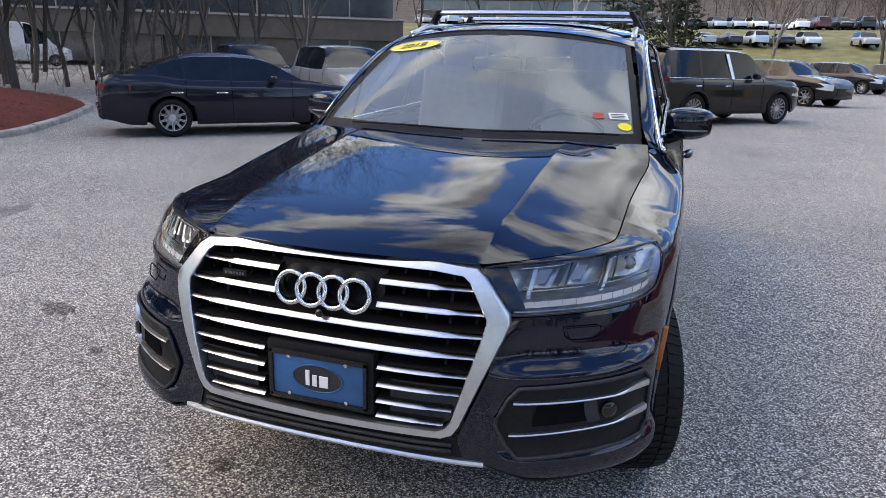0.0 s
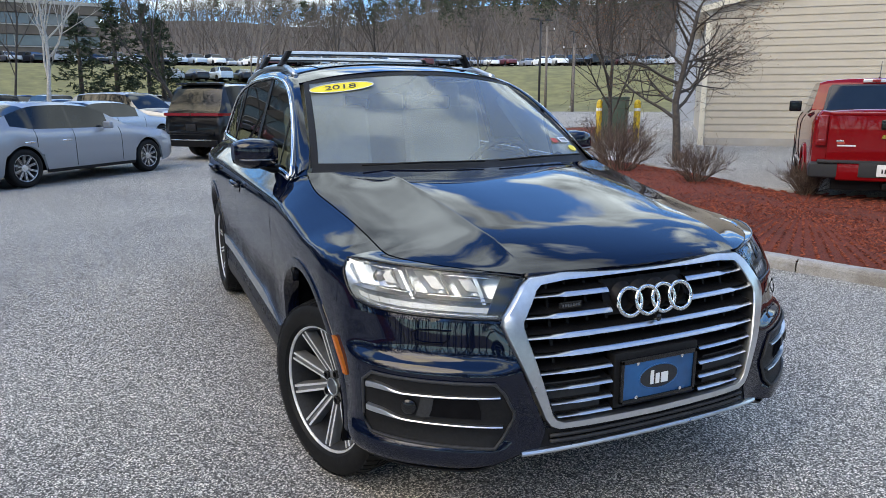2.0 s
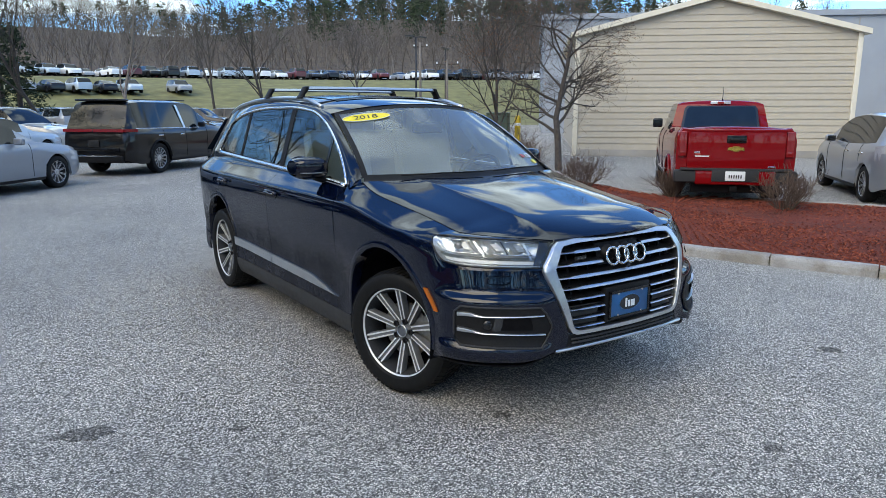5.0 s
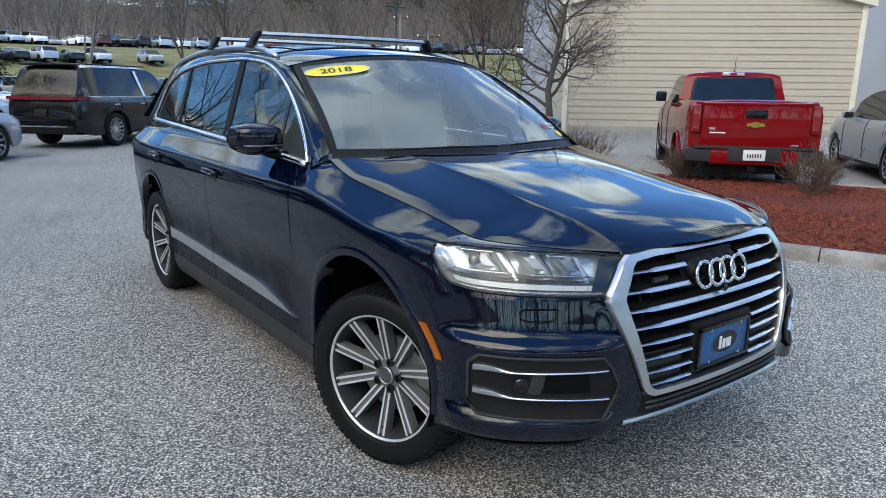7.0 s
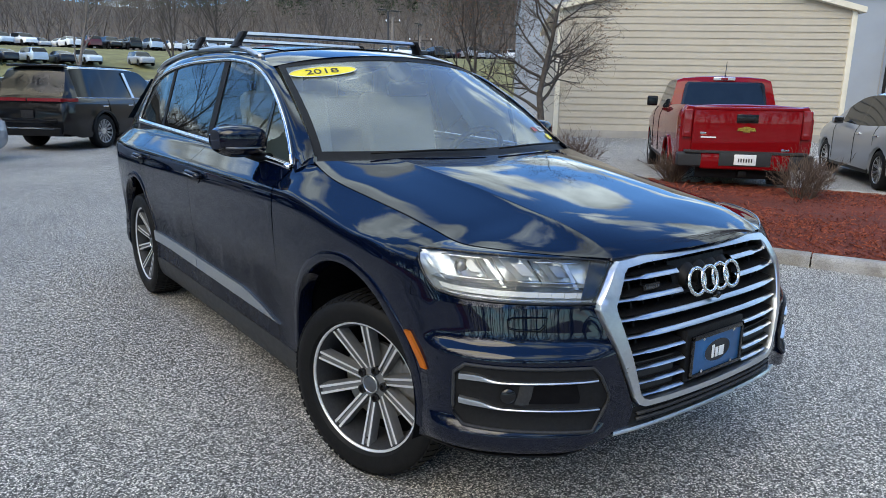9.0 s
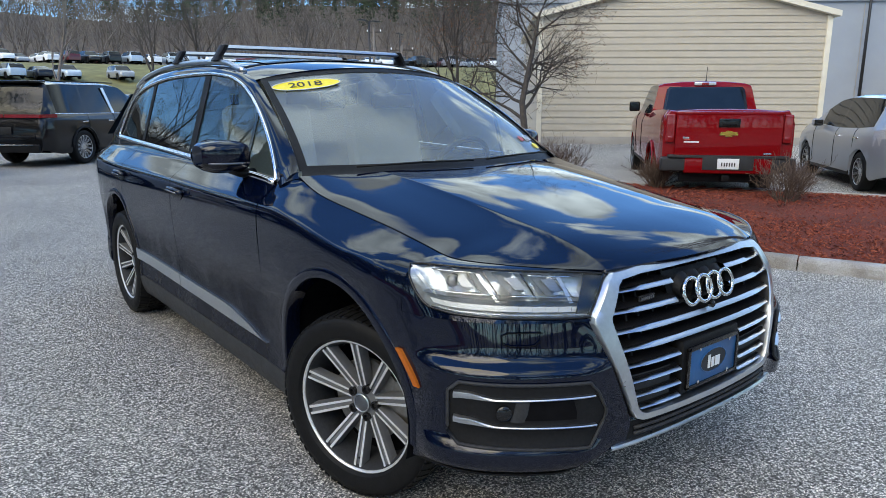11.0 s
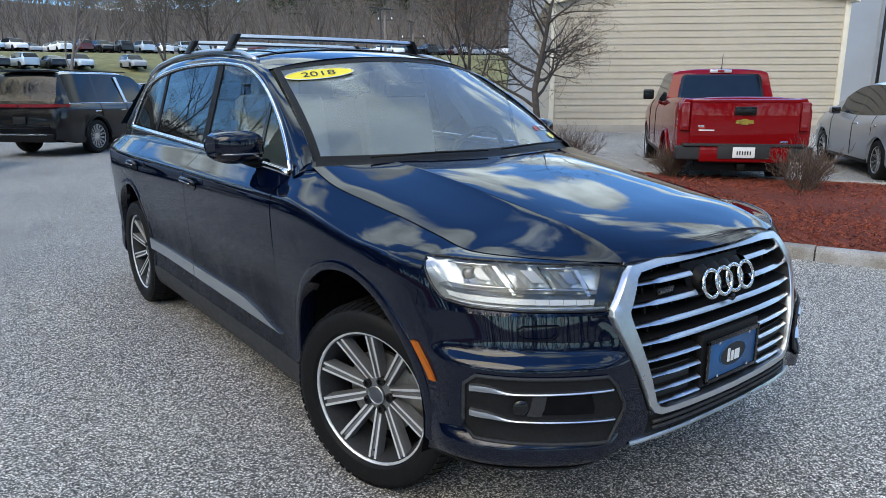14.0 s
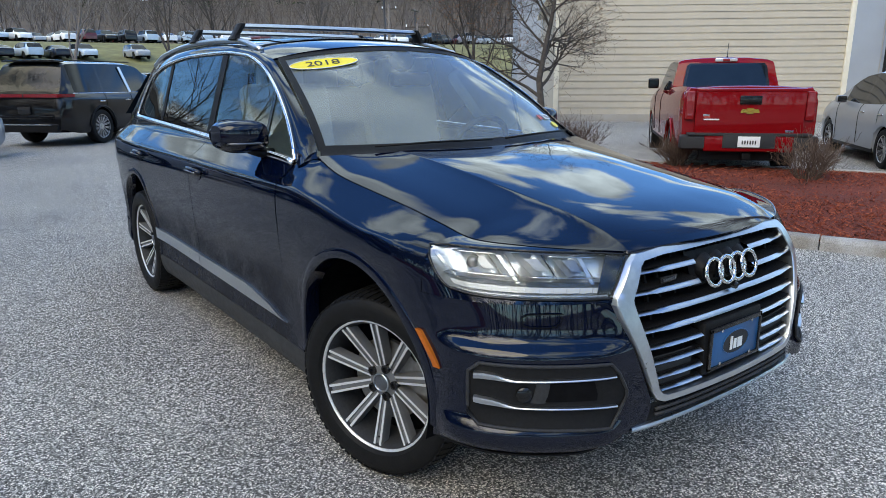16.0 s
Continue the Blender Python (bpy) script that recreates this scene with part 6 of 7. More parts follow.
for side in (-1, 1):
    g = 0.003
    # front wing
    top = lambda s: edge_z_by_y(SK.fy(s)) - 0.004
    wing_low = lambda s: max(arch(SK.fy(s), ARCH_R + 0.01, 0.30), 0.845 + 0.02 * smooth01(-0.30, -0.45, SK.fy(s)) if SK.fy(s) < -0.36 else 0)
    cols = []
    for y in span(-0.362, 0.628, 86):
        s = SY(y)
        lo = wing_low(s)
        ye = min(max(y, -0.37), 0.545)
        v0 = float(np.interp(ye, [e[1][1] for e in HOOD_EDGE], [e[0] for e in HOOD_EDGE]))
        tip = Vector((side * (HX(v0) + 0.004), y, HZ(v0) - 0.002))
        tail = smooth01(0.47, 0.628, y)
        zt = lerp(tip.z, 1.098, tail)
        tip = tip.lerp(SK(s, 1.098, 0, side), tail)
        base = SK(s, zt, 0, side)
        col = []
        for z in skin_heights(s, lo, zt, 14):
            hb = lerp(0.022, 0.075, smooth01(-0.36, 0.0, y))
            w = max(0.0, min(1.0, (z - (zt - hb)) / hb)) ** 1.3
            col.append(SK(s, z, 0, side) + (tip - base) * w)
        cols.append(col)
    rows = [list(r) for r in zip(*cols)]
    part("front_wing", grid(rows, 0.010, flip=side < 0), NAVY, suv)
    # doors
    for nm, ya, yb in (("front_door", 0.634, 1.722), ("rear_door", 1.728, 2.80)):
        lo = lambda s: max(arch(SK.fy(s), ARCH_R + 0.03, 0.335), 0.335)
        d = skin(nm, lambda v, a=ya: SY(a + 0.035 * (v - 0.5) * (a < 1)), lambda v, b=yb: SY(b), lo, lambda s: BELT(SK.fy(s)) - 0.012, NAVY, side, 44, 26)
        # pull handle with a dished grip
        yh = yb - 0.14 if nm == "front_door" else yb - 0.02
        zc = 0.968
        hnd = [SK(SY(y), zc + 0.012 * math.sin((y - yh + 0.11) / 0.22 * math.pi), 0.008 + 0.030 * max(math.sin((y - yh + 0.11) / 0.22 * math.pi), 0) ** 0.5, side) for y in span(yh - 0.11, yh + 0.11, 12)]
        hp = part("door_handle", tube(hnd, [0.010] + [0.0155] * 10 + [0.010], 8), NAVY, d)
        dish = [[SK(SY(yh + r * math.cos(t) * 0.085), zc - 0.014 + r * math.sin(t) * 0.034, 0.003, side) for t in span(0, 2 * math.pi, 20)] for r in (0.02, 0.5, 1.0)]
        part("handle_recess", grid(dish, flip=side > 0), GLOSS_BLACK, hp)
        part("handle_trim", tube([p + Vector((side * 0.012, 0, -0.004)) for p in hnd[1:-1]], 0.004, 5), CHROME, hp)
    # rear quarter, simple tail
    skin("rear_quarter", SY(2.806), SY(3.93), lambda s: arch(SK.fy(s), ARCH_R + 0.01, 0.42), lambda s: BELT(SK.fy(s)) - 0.012, NAVY, side, 60, 18)
    skin("rear_bumper", SY(3.45), SK.end, 0.26, lambda s: 0.62 if SK.fy(s) > 3.93 else 0.414, NAVY, side, 30, 6, out=0.004)
    skin("tailgate", SY(3.935), SK.end, 0.625, 1.17, NAVY, side, 20, 10)
    # wheel arch lips
    for nm, (yc, zc, r0), a0, a1 in (("front_arch_lip", ARCHES[0], -0.16, math.pi + 0.10), ("rear_arch_lip", ARCHES[1], -0.10, math.pi + 0.14)):
        rows = []
        for r, out in ((r0 - 0.018, -0.055), (r0 - 0.014, -0.004), (r0 - 0.008, 0.004), (r0 + 0.016, 0.0065), (r0 + 0.027, 0.002), (r0 + 0.030, -0.004)):
            rows.append([SK(SY(yc + math.cos(t) * r), zc + math.sin(t) * r, out, side) for t in span(a0, a1, 48)])
        part(nm, grid(rows, flip=side < 0), NAVY, suv)
        # well liner and inner wall, with the arch's shade put into their colour
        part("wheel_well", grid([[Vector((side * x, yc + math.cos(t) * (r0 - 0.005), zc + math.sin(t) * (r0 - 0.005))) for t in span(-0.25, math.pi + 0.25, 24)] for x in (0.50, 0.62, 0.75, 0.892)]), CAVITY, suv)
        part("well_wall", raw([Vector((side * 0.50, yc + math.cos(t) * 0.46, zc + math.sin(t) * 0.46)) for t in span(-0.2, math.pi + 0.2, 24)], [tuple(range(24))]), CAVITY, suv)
    # sill: dark rocker and silver blade that tapers to a point at the front
    skin("rocker_panel", SY(0.440), SY(2.575), 0.20, 0.330, GREY_PLASTIC, side, 30, 6, out=0.002)
    blade_lo = lambda s: 0.412 + 0.012 * (SK.fy(s) - 0.64)
    blade_hi = lambda s: blade_lo(s) + 0.012 + 0.055 * smooth01(0.62, 1.1, SK.fy(s))
    for ya, yb in ((0.642, 1.720), (1.730, 2.60)):
        skin("sill_blade", lambda v, a=ya: SY(a + 0.16 * v * (a < 1)), SY(yb), blade_lo, blade_hi, SATIN, side, 24, 5, out=0.010, label="brushed silver sill blade")
    # side marker
    skin("side_marker", lambda v: SY(-0.372 - 0.068 * (1 - v ** 1.2)), lambda v: SY(-0.352 - 0.068 * (1 - v ** 1.2)), 0.578, 0.682, AMBER, side, 4, 10, out=0.011, label="amber side reflector")

    # cabin side: glass, pillars, chrome surround
    def house(y, z, out=0.0):
        return Vector((side * (house_x(y, z) + out), y, z))

    def pane(name, ya, yb, mat, out=-0.004, trim_top=0.012, trim_low=0.010):
        rows = []
        for v in span(0, 1, 10):
            row = []
            for u in span(0, 1, 16):
                y = lerp(ya(v) if callable(ya) else ya, yb(v) if callable(yb) else yb, u)
                row.append(house(y, lerp(BELT(y) + trim_low, max(WTOP(y) - trim_top, BELT(y) + trim_low + 0.002), v), out))
            rows.append(row)
        return part(name, grid(rows, 0.0 if mat in (GLASS_SIDE, GLASS_TINT) else 0.004, flip=side < 0), mat, suv)

    pane("quarter_light", 0.69, 0.985, GLASS_SIDE)
    pane("window_divider", 0.985, 1.012, GLOSS_BLACK, 0.0)
    pane("front_window", 1.012, 1.690, GLASS_SIDE)
    pane("pillar_cover", 1.690, 1.785, BLACK_PLASTIC, 0.001)
    pane("rear_window", 1.785, 2.70, GLASS_TINT)
    pane("pillar_cover", 2.70, 2.755, BLACK_PLASTIC, 0.0)
    pane("cargo_window", 2.755, 3.335, GLASS_TINT)
    ring = [house(y, WTOP(y), 0.004) for y in span(0.668, 3.358, 70)] + [house(y, BELT(y), 0.006) for y in span(3.358, 0.668, 50)]
    part("window_surround", tube(ring, 0.0095, 6, closed=True), CHROME, suv, "bright chrome window surround")
    part("belt_moulding", tube([house(y, BELT(y) - 0.008, 0.008) for y in span(0.668, 3.358, 50)], 0.0145, 6), CHROME, suv, "bright chrome belt moulding")
    # body above the windows up to the roof, and the windscreen pillar
    RE = [(0.545, (0.758, 1.130)), (0.66, (0.725, 1.205)), (0.80, (0.700, 1.300)), (0.95, (0.672, 1.398)), (1.10, (0.644, 1.482)), (1.22, (0.622, 1.532)), (1.40, (0.606, 1.577)), (1.70, (0.598, 1.611)), (2.2, (0.594, 1.625)), (2.8, (0.586, 1.612)), (3.3, (0.572, 1.570)), (3.75, (0.552, 1.498)), (3.95, (0.54, 1.445))]
    rex, rez = pchip([e[0] for e in RE], [e[1][0] for e in RE]), pchip([e[0] for e in RE], [e[1][1] for e in RE])
    rows = []
    for v in span(0, 1, 7):
        row = []
        for y in span(0.57, 3.36, 90):
            low = house(y, WTOP(y) if y > 0.668 else BELT(y), 0.0)
            hi = Vector((side * rex(y), y, rez(y)))
            p = low.lerp(hi, v)
            p += Vector((side * 0.010, 0, 0.008)) * math.sin(v * math.pi)
            row.append(p)
        rows.append(row)
    part("roof_side", grid(rows, 0.006, flip=side < 0), NAVY, suv)
    # foot of the windscreen pillar, closing on the wing and the hood corner
    inner = [Vector((side * 0.764, 0.536, 1.120)), Vector((side * 0.762, 0.556, 1.134)), Vector((side * rex(0.58), 0.580, rez(0.58) + 0.002))]
    outer = [SK(SY(0.585), 1.086, 0.002, side), SK(SY(0.615), 1.094, 0.002, side), SK(SY(0.650), 1.102, 0.002, side)]
    part("pillar_foot", grid([[a.lerp(b, t) + Vector((side * 0.008, 0, 0.006)) * math.sin(t * math.pi) for a, b in zip(inner, outer)] for t in span(0, 1, 6)], 0.004, flip=side > 0), NAVY, suv)
    rows = []
    for v in span(0, 1, 8):
        rows.append([(house(y, BELT(y) - 0.02).lerp(Vector((side * rex(min(y, 3.95)), min(y, 3.98), rez(min(y, 3.95)))), v)) for y in span(3.34, 4.02, 14)])
    part("rear_pillar", grid(rows, 0.006, flip=side < 0), NAVY, suv)
    # roof rail
    rail = [Vector((side * (rex(y) - 0.005), y, rez(y) + 0.004 + 0.016 * smooth01(1.40, 1.62, y) * (1 - smooth01(3.25, 3.6, y)))) for y in span(1.38, 3.62, 40)]
    part("roof_rail", tube(rail, 0.0165, 8), SATIN, suv, "satin silver roof rail")

    # door mirror
    mm = new("door_mirror")
    mm.parent = suv
    cx, cy, cz = side * 0.922, 0.960, 1.190
    rows = []
    for t in span(0, 1, 18):
        rr = math.sin(math.pi * min(max(0.04 + t * 0.92, 0), 1)) ** 0.20
        x = cx + side * (t - 0.5) * 0.205
        rows.append([(x, cy + (math.copysign(abs(math.cos(a)) ** 0.7, math.cos(a)) * 0.084 - 0.012) * rr + 0.035 * t, cz + math.copysign(abs(math.sin(a)) ** 0.45, math.sin(a)) * 0.074 * rr * (1 - 0.12 * t) + 0.006 * t) for a in span(0, 2 * math.pi, 28)])
    shell = grid(rows, flip=side < 0)
    bmesh.ops.holes_fill(shell, edges=shell.edges[:], sides=40)
    part("shell", shell, NAVY, mm)
    part("under_cap", grid([[(cx + side * (t - 0.5) * 0.195, cy + math.cos(a) * 0.078 - 0.005 + 0.035 * t, cz - 0.012 + math.sin(a) * 0.064 * math.sin(math.pi * (0.08 + 0.84 * t)) ** 0.4) for a in span(math.pi * 1.08, math.pi * 1.92, 12)] for t in span(0, 1, 12)]), GLOSS_BLACK, mm)
    part("indicator_strip", tube([(cx + side * (t - 0.5) * 0.18, cy - 0.088 * math.sin(math.pi * (0.1 + 0.8 * t)) ** 0.4 - 0.010 + 0.030 * t, cz - 0.026) for t in span(0.05, 0.95, 12)], 0.0045, 6), SATIN_DARK, mm)
    part("arm", tube([(side * 0.78, 0.95, 1.108), (side * 0.84, 0.955, 1.112), (side * 0.90, 0.96, 1.140)], [0.040, 0.034, 0.038], 10, flat=0.6), BLACK_PLASTIC, mm)
    part("mirror_glass", flat_shape([(math.cos(a) * 0.10, math.sin(a) * 0.07) for a in span(0, 2 * math.pi, 20)[:-1]], 0.003, Matrix.Translation((cx, cy + 0.112, cz))), CHROME, mm)

# windscreen
def screen_point(u, v, out=0.0):
    a = abs(u)
    bx, by, bz = 0.735, lerp(0.36, 0.60, a ** 2), lerp(1.142, 1.142, a)
    tx, ty, tz = 0.600, lerp(1.09, 1.205, a ** 2.2), lerp(1.590, 1.532, a ** 2)
    p = Vector((lerp(bx, tx, v) * u, lerp(by, ty, v), lerp(bz, tz, v)))
    bow = math.sin(v * math.pi) * 0.018
    return p + Vector((0, -0.6, 0.8)) * (bow + out)


part("windscreen", grid([[screen_point(u, v) for u in span(-1, 1, 30)] for v in span(0, 1, 14)]), GLASS, suv)
# cowl between the hood's rear edge and the glass
part("cowl", grid([[(hood_point(u, 1.0) + Vector((0, 0.004, -0.012))).lerp(screen_point(u, 0.03, 0.005), t) + Vector((0, 0, -0.006 * math.sin(t * math.pi))) for u in span(-0.985, 0.985, 30)] for t in (0.0, 0.35, 0.7, 1.0)]), BLACK_PLASTIC, suv, "black plastic cowl")
frame_rows = []
for k in (0.0, 0.055):
    loop = [screen_point(lerp(-1, 1, t), 0 + k * 0.8, 0.003) * 1 for t in span(0.0, 1, 30)]
    frame_rows.append(loop)
part("screen_band", grid(frame_rows), BLACK_PLASTIC, suv, "black printed windscreen edge")
part("screen_band", grid([[screen_point(u, v, 0.003) for u in span(-1, 1, 30)] for v in (0.955, 1.0)]), BLACK_PLASTIC, suv)
for s in (-1, 1):
    part("screen_band", grid([[screen_point(s * lerp(0.955, 1.0, f), v, 0.003) for v in span(0, 1, 14)] for f in (0, 1)], flip=s < 0), BLACK_PLASTIC, suv)
# roof skin with the dark glass panel
ROOF_CZ = pchip([0.95, 1.2, 1.6, 2.1, 2.7, 3.3, 3.75, 3.98], [1.565, 1.618, 1.658, 1.672, 1.662, 1.620, 1.555, 1.49])
RE = [(0.545, (0.758, 1.130)), (0.66, (0.725, 1.205)), (0.80, (0.700, 1.300)), (0.95, (0.672, 1.398)), (1.10, (0.644, 1.482)), (1.22, (0.622, 1.532)), (1.40, (0.606, 1.577)), (1.70, (0.598, 1.611)), (2.2, (0.594, 1.625)), (2.8, (0.586, 1.612)), (3.3, (0.572, 1.570)), (3.75, (0.552, 1.498)), (3.95, (0.54, 1.445))]
rex, rez = pchip([e[0] for e in RE], [e[1][0] for e in RE]), pchip([e[0] for e in RE], [e[1][1] for e in RE])


def roof_point(u, v, out=0.0):
    a = abs(u)
    yc, ye = lerp(1.09, 3.98, v), lerp(1.21, 3.95, v)
    y = lerp(yc, ye, a ** 2.2)
    return Vector((rex(ye) * u, y, lerp(ROOF_CZ(yc), rez(ye), a ** 2.4) + out))


part("roof", grid([[roof_point(u, v) for u in span(-1, 1, 30)] for v in span(0, 1, 34)], 0.01), NAVY, suv)
part("glass_roof", grid([[roof_point(u, v, 0.004) for u in span(-0.74, 0.74, 20)] for v in span(0.10, 0.62, 16)]), GLOSS_BLACK, suv, "dark panoramic roof glass")
part("rear_screen", grid([[Vector((lerp(0.54, 0.72, v) * u, lerp(3.97, 4.10, v), lerp(1.47, 1.165, v))) for u in span(-1, 1, 12)] for v in span(0, 1, 6)]), GLASS_CAR, suv)

# grille: six-sided silver frame, slats, rings and plate
GRILLE = [(0.0, 0.938), (0.30, 0.936), (0.392, 0.926), (0.418, 0.905), (0.487, 0.815), (0.490, 0.795), (0.480, 0.760), (0.388, 0.515), (0.372, 0.490), (0.345, 0.478), (0.0, 0.474)]


GRILLE_IN = [(0.0, 0.917), (0.29, 0.915), (0.366, 0.907), (0.384, 0.893), (0.436, 0.806), (0.4365, 0.792), (0.430, 0.758), (0.367, 0.525), (0.353, 0.506), (0.331, 0.497), (0.0, 0.494)]


def grille_loop(f, out, n=10):
    """Ring between the frame's outer line (f = 0) and inner line (f = 1)."""
    pts = []
    ends = [(lerp(a[0], b[0], f), lerp(a[1], b[1], f)) for a, b in zip(GRILLE, GRILLE_IN)]
    for (x0, z0), (x1, z1) in zip(ends, ends[1:]):
        for t in span(0, 1, n)[:-1]:
            pts.append((lerp(x0, x1, t), lerp(z0, z1, t)))
    pts.append(ends[-1])
    full = pts + [(-x, z) for x, z in pts[-2:0:-1]]
    res = [Vector((x, SK(SX(abs(x)), z, out, 1).y, z)) for x, z in full]
    return res + res[:1]


rows = [grille_loop(-0.10, -0.02), grille_loop(-0.10, 0.008), grille_loop(-0.03, 0.0125), grille_loop(0.5, 0.0125), grille_loop(0.93, 0.0115), grille_loop(1.0, 0.007), grille_loop(1.02, -0.03), grille_loop(1.03, -0.07)]
part("grille_frame", grid(rows, flip=True), SATIN, suv, "brushed silver six-sided grille frame")
# near-black sheet behind the slats: the grille's inner shade as colour
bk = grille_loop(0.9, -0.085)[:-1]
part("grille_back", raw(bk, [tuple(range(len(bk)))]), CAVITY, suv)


def grille_half(z):
    return float(np.interp(z, [0.478, 0.515, 0.76, 0.805, 0.905, 0.926], [0.345, 0.388, 0.480, 0.489, 0.418, 0.39])) - 0.036


def grille_y(x, z, out=0.0):
    return SK(SX(abs(x)), z, out, 1).y


for i, z in enumerate((0.872, 0.814, 0.756, 0.702, 0.650, 0.600, 0.553, 0.510)):
    e = grille_half(z)
    if i in (0, 1):
        runs = [(-e, -0.150), (0.150, e)]
    elif i in (2, 3):
        runs = [(-e, e)]
    else:
        runs = [(-e, -0.168), (0.168, e)]
    for a, b in runs:
        pts_rows = []
        lo = i >= 4
        for u in span(0, 1, 26):
            x = lerp(a, b, u)
            end = min(abs(abs(x) - e), 1.0)
            hgt = 0.0034 + 0.0044 * smooth01(0.085, 0.110, end)
            if lo:
                hgt = 0.0030 + 0.0022 * smooth01(0.06, 0.08, end)
            fy = grille_y(x, z)
            pts_rows.append([Vector((x, fy + q, z + k * hgt)) for q, k in ((0.024, 1.1), (0.012, 1.0), (0.0015, -0.2), (0.000, -0.7), (0.005, -1.0), (0.016, -0.9))])
        s_ = part("slat", grid(pts_rows), SATIN, suv, "silver-edged grille slat")
        part("slat_web", grid([[Vector((lerp(a, b, u), grille_y(lerp(a, b, u), z) + q, z + k)) for q, k in ((0.010, 0.009), (0.085, 0.016), (0.085, -0.010), (0.010, -0.009))] for u in span(0, 1, 8)]), BLACK_PLASTIC, s_)
for x in span(-0.40, 0.40, 13):
    zt = 0.90 if abs(x) < 0.37 else 0.84
    zb_ = 0.50 if abs(x) < 0.33 else 0.62
    part("grille_upright", box((0.008, 0.012, zt - zb_), (x, grille_y(x, 0.72) + 0.068, (zt + zb_) / 2), 0, turn=Matrix.Rotation(radians(-14), 4, "X")), BLACK_PLASTIC, suv, smooth=False)
# lower side fill panels of the grille
for s in (-1, 1):
    part("grille_filler", grid([[Vector((s * x, grille_y(x, z) + 0.022, z)) for x in span(0.20, grille_half(z) + 0.005, 6)] for z in span(0.485, 0.615, 5)], flip=s > 0), GREY_PLASTIC, suv)
# emblem carrier and four rings
part("emblem_carrier", grid([[Vector((x, grille_y(x, z) + 0.034, z)) for x in span(-0.158, 0.158, 10)] for z in span(0.79, 0.895, 6)]), BLACK_PLASTIC, suv)
for i in range(4):
    cx = (i - 1.5) * 0.0630
    rows = []
    for t in span(0, 2 * math.pi, 49):
        sec = []
        for k in span(0, 2 * math.pi, 13):
            q = 0.0420 + 0.0068 * math.cos(k)
            sec.append(Vector((cx + math.cos(t) * q, grille_y(cx, 0.835) - 0.014 - (0.003 if i % 2 else 0) + 0.25 * math.sin(t) * 0.042 - 0.0062 * math.sin(k), 0.835 + math.sin(t) * q)))
        rows.append(sec)
    part("emblem_ring", grid(rows), CHROME, suv, "polished chrome ring")
    part("emblem_barrel", grid([[Vector((cx + math.cos(t) * r, grille_y(cx, 0.835) + d, 0.835 + math.sin(t) * r + d2)) for t in span(0, 2 * math.pi, 24)] for r, d, d2 in ((0.035, 0.006, 0), (0.042, 0.032, 0.014))]), BLACK_PLASTIC, suv)
badge = part("grille_badge", box((0.075, 0.008, 0.020), (-0.285, grille_y(0.285, 0.842) + 0.006, 0.843), 0.003), GLOSS_BLACK, suv)
for i in range(7):
    part("badge_mark", box((0.006, 0.004, 0.008), (-0.312 + i * 0.009, grille_y(0.285, 0.842) + 0.001, 0.843)), SATIN_DARK, badge, smooth=False)
part("front_camera", lathe([(0.012, 0), (0.012, 0.012), (0.007, 0.016), (0, 0.012)], 14), GLOSS_BLACK, suv).matrix_basis = Matrix.Translation((0.0, grille_y(0, 0.775) - 0.004, 0.778)) @ Matrix.Rotation(-math.pi / 2, 4, "Z")
# plate and carrier
PY = -0.832
carrier = part("plate_carrier", box((0.322, 0.05, 0.185), (0, PY + 0.030, 0.592), 0.015), BLACK_PLASTIC, suv)
plate = part("dealer_plate", box((0.276, 0.006, 0.139), (0, PY, 0.590), 0.002), PLATE_BLUE, suv, "blue dealer plate with white marks in an oval")
for w_, h_, x, z in ((0.290, 0.015, 0, 0.655), (0.290, 0.011, 0, 0.523), (0.011, 0.146, -0.1395, 0.589), (0.011, 0.146, 0.1395, 0.589)):
    part("plate_frame", box((w_, 0.010, h_), (x, PY - 0.003, z), 0.002), GLOSS_BLACK, plate)
part("plate_oval", flat_shape([(math.cos(t) * 0.073, math.sin(t) * 0.039) for t in span(0, 2 * math.pi, 40)[:-1]], 0.003, Matrix.Translation((0, PY - 0.005, 0.590))), GREY_PLASTIC, plate, smooth=False)
part("plate_oval_rim", tube([(math.cos(t) * 0.074, PY - 0.005, 0.590 + math.sin(t) * 0.040) for t in span(0, 2 * math.pi, 41)[:-1]], 0.002, 6, closed=True), PLATE_BLUE, plate)
for x, w_, h_ in ((-0.028, 0.012, 0.046), (-0.007, 0.014, 0.034), (0.020, 0.026, 0.034)):
    part("plate_mark", box((w_, 0.003, h_), (x, PY - 0.0075, 0.590 - (0.046 - h_) / 2), 0.001), WHITE, plate, smooth=False)
for x in (-0.085, 0.085):
    for z in (0.645, 0.533):
        part("plate_screw", lathe([(0.006, 0), (0.006, 0.003), (0, 0.004)], 10), CHROME, plate).matrix_basis = Matrix.Translation((x, PY - 0.005, z)) @ Matrix.Rotation(-math.pi / 2, 4, "Z")

# front bumper skin on each side of the grille, with lamps and pockets
HL_LOW = pchip([0.0, 0.12, 0.35, 0.60, 0.85, 1.0], [0.813, 0.813, 0.815, 0.817, 0.821, 0.832])
HL_TOP = pchip([0.0, 0.15, 0.40, 0.70, 0.92, 1.0], [0.925, 0.935, 0.942, 0.947, 0.948, 0.943])


def gr_edge(z):
    return float(np.interp(z, [0.25, 0.40, 0.474, 0.515, 0.76, 0.805, 0.83], [0.44, 0.40, 0.38, 0.394, 0.487, 0.495, 0.49]))


S_IN = SX(0.492)
LAMP_END = SY(-0.352)
LAMP_LOW_END = lerp(SX(0.497), LAMP_END, 0.84)


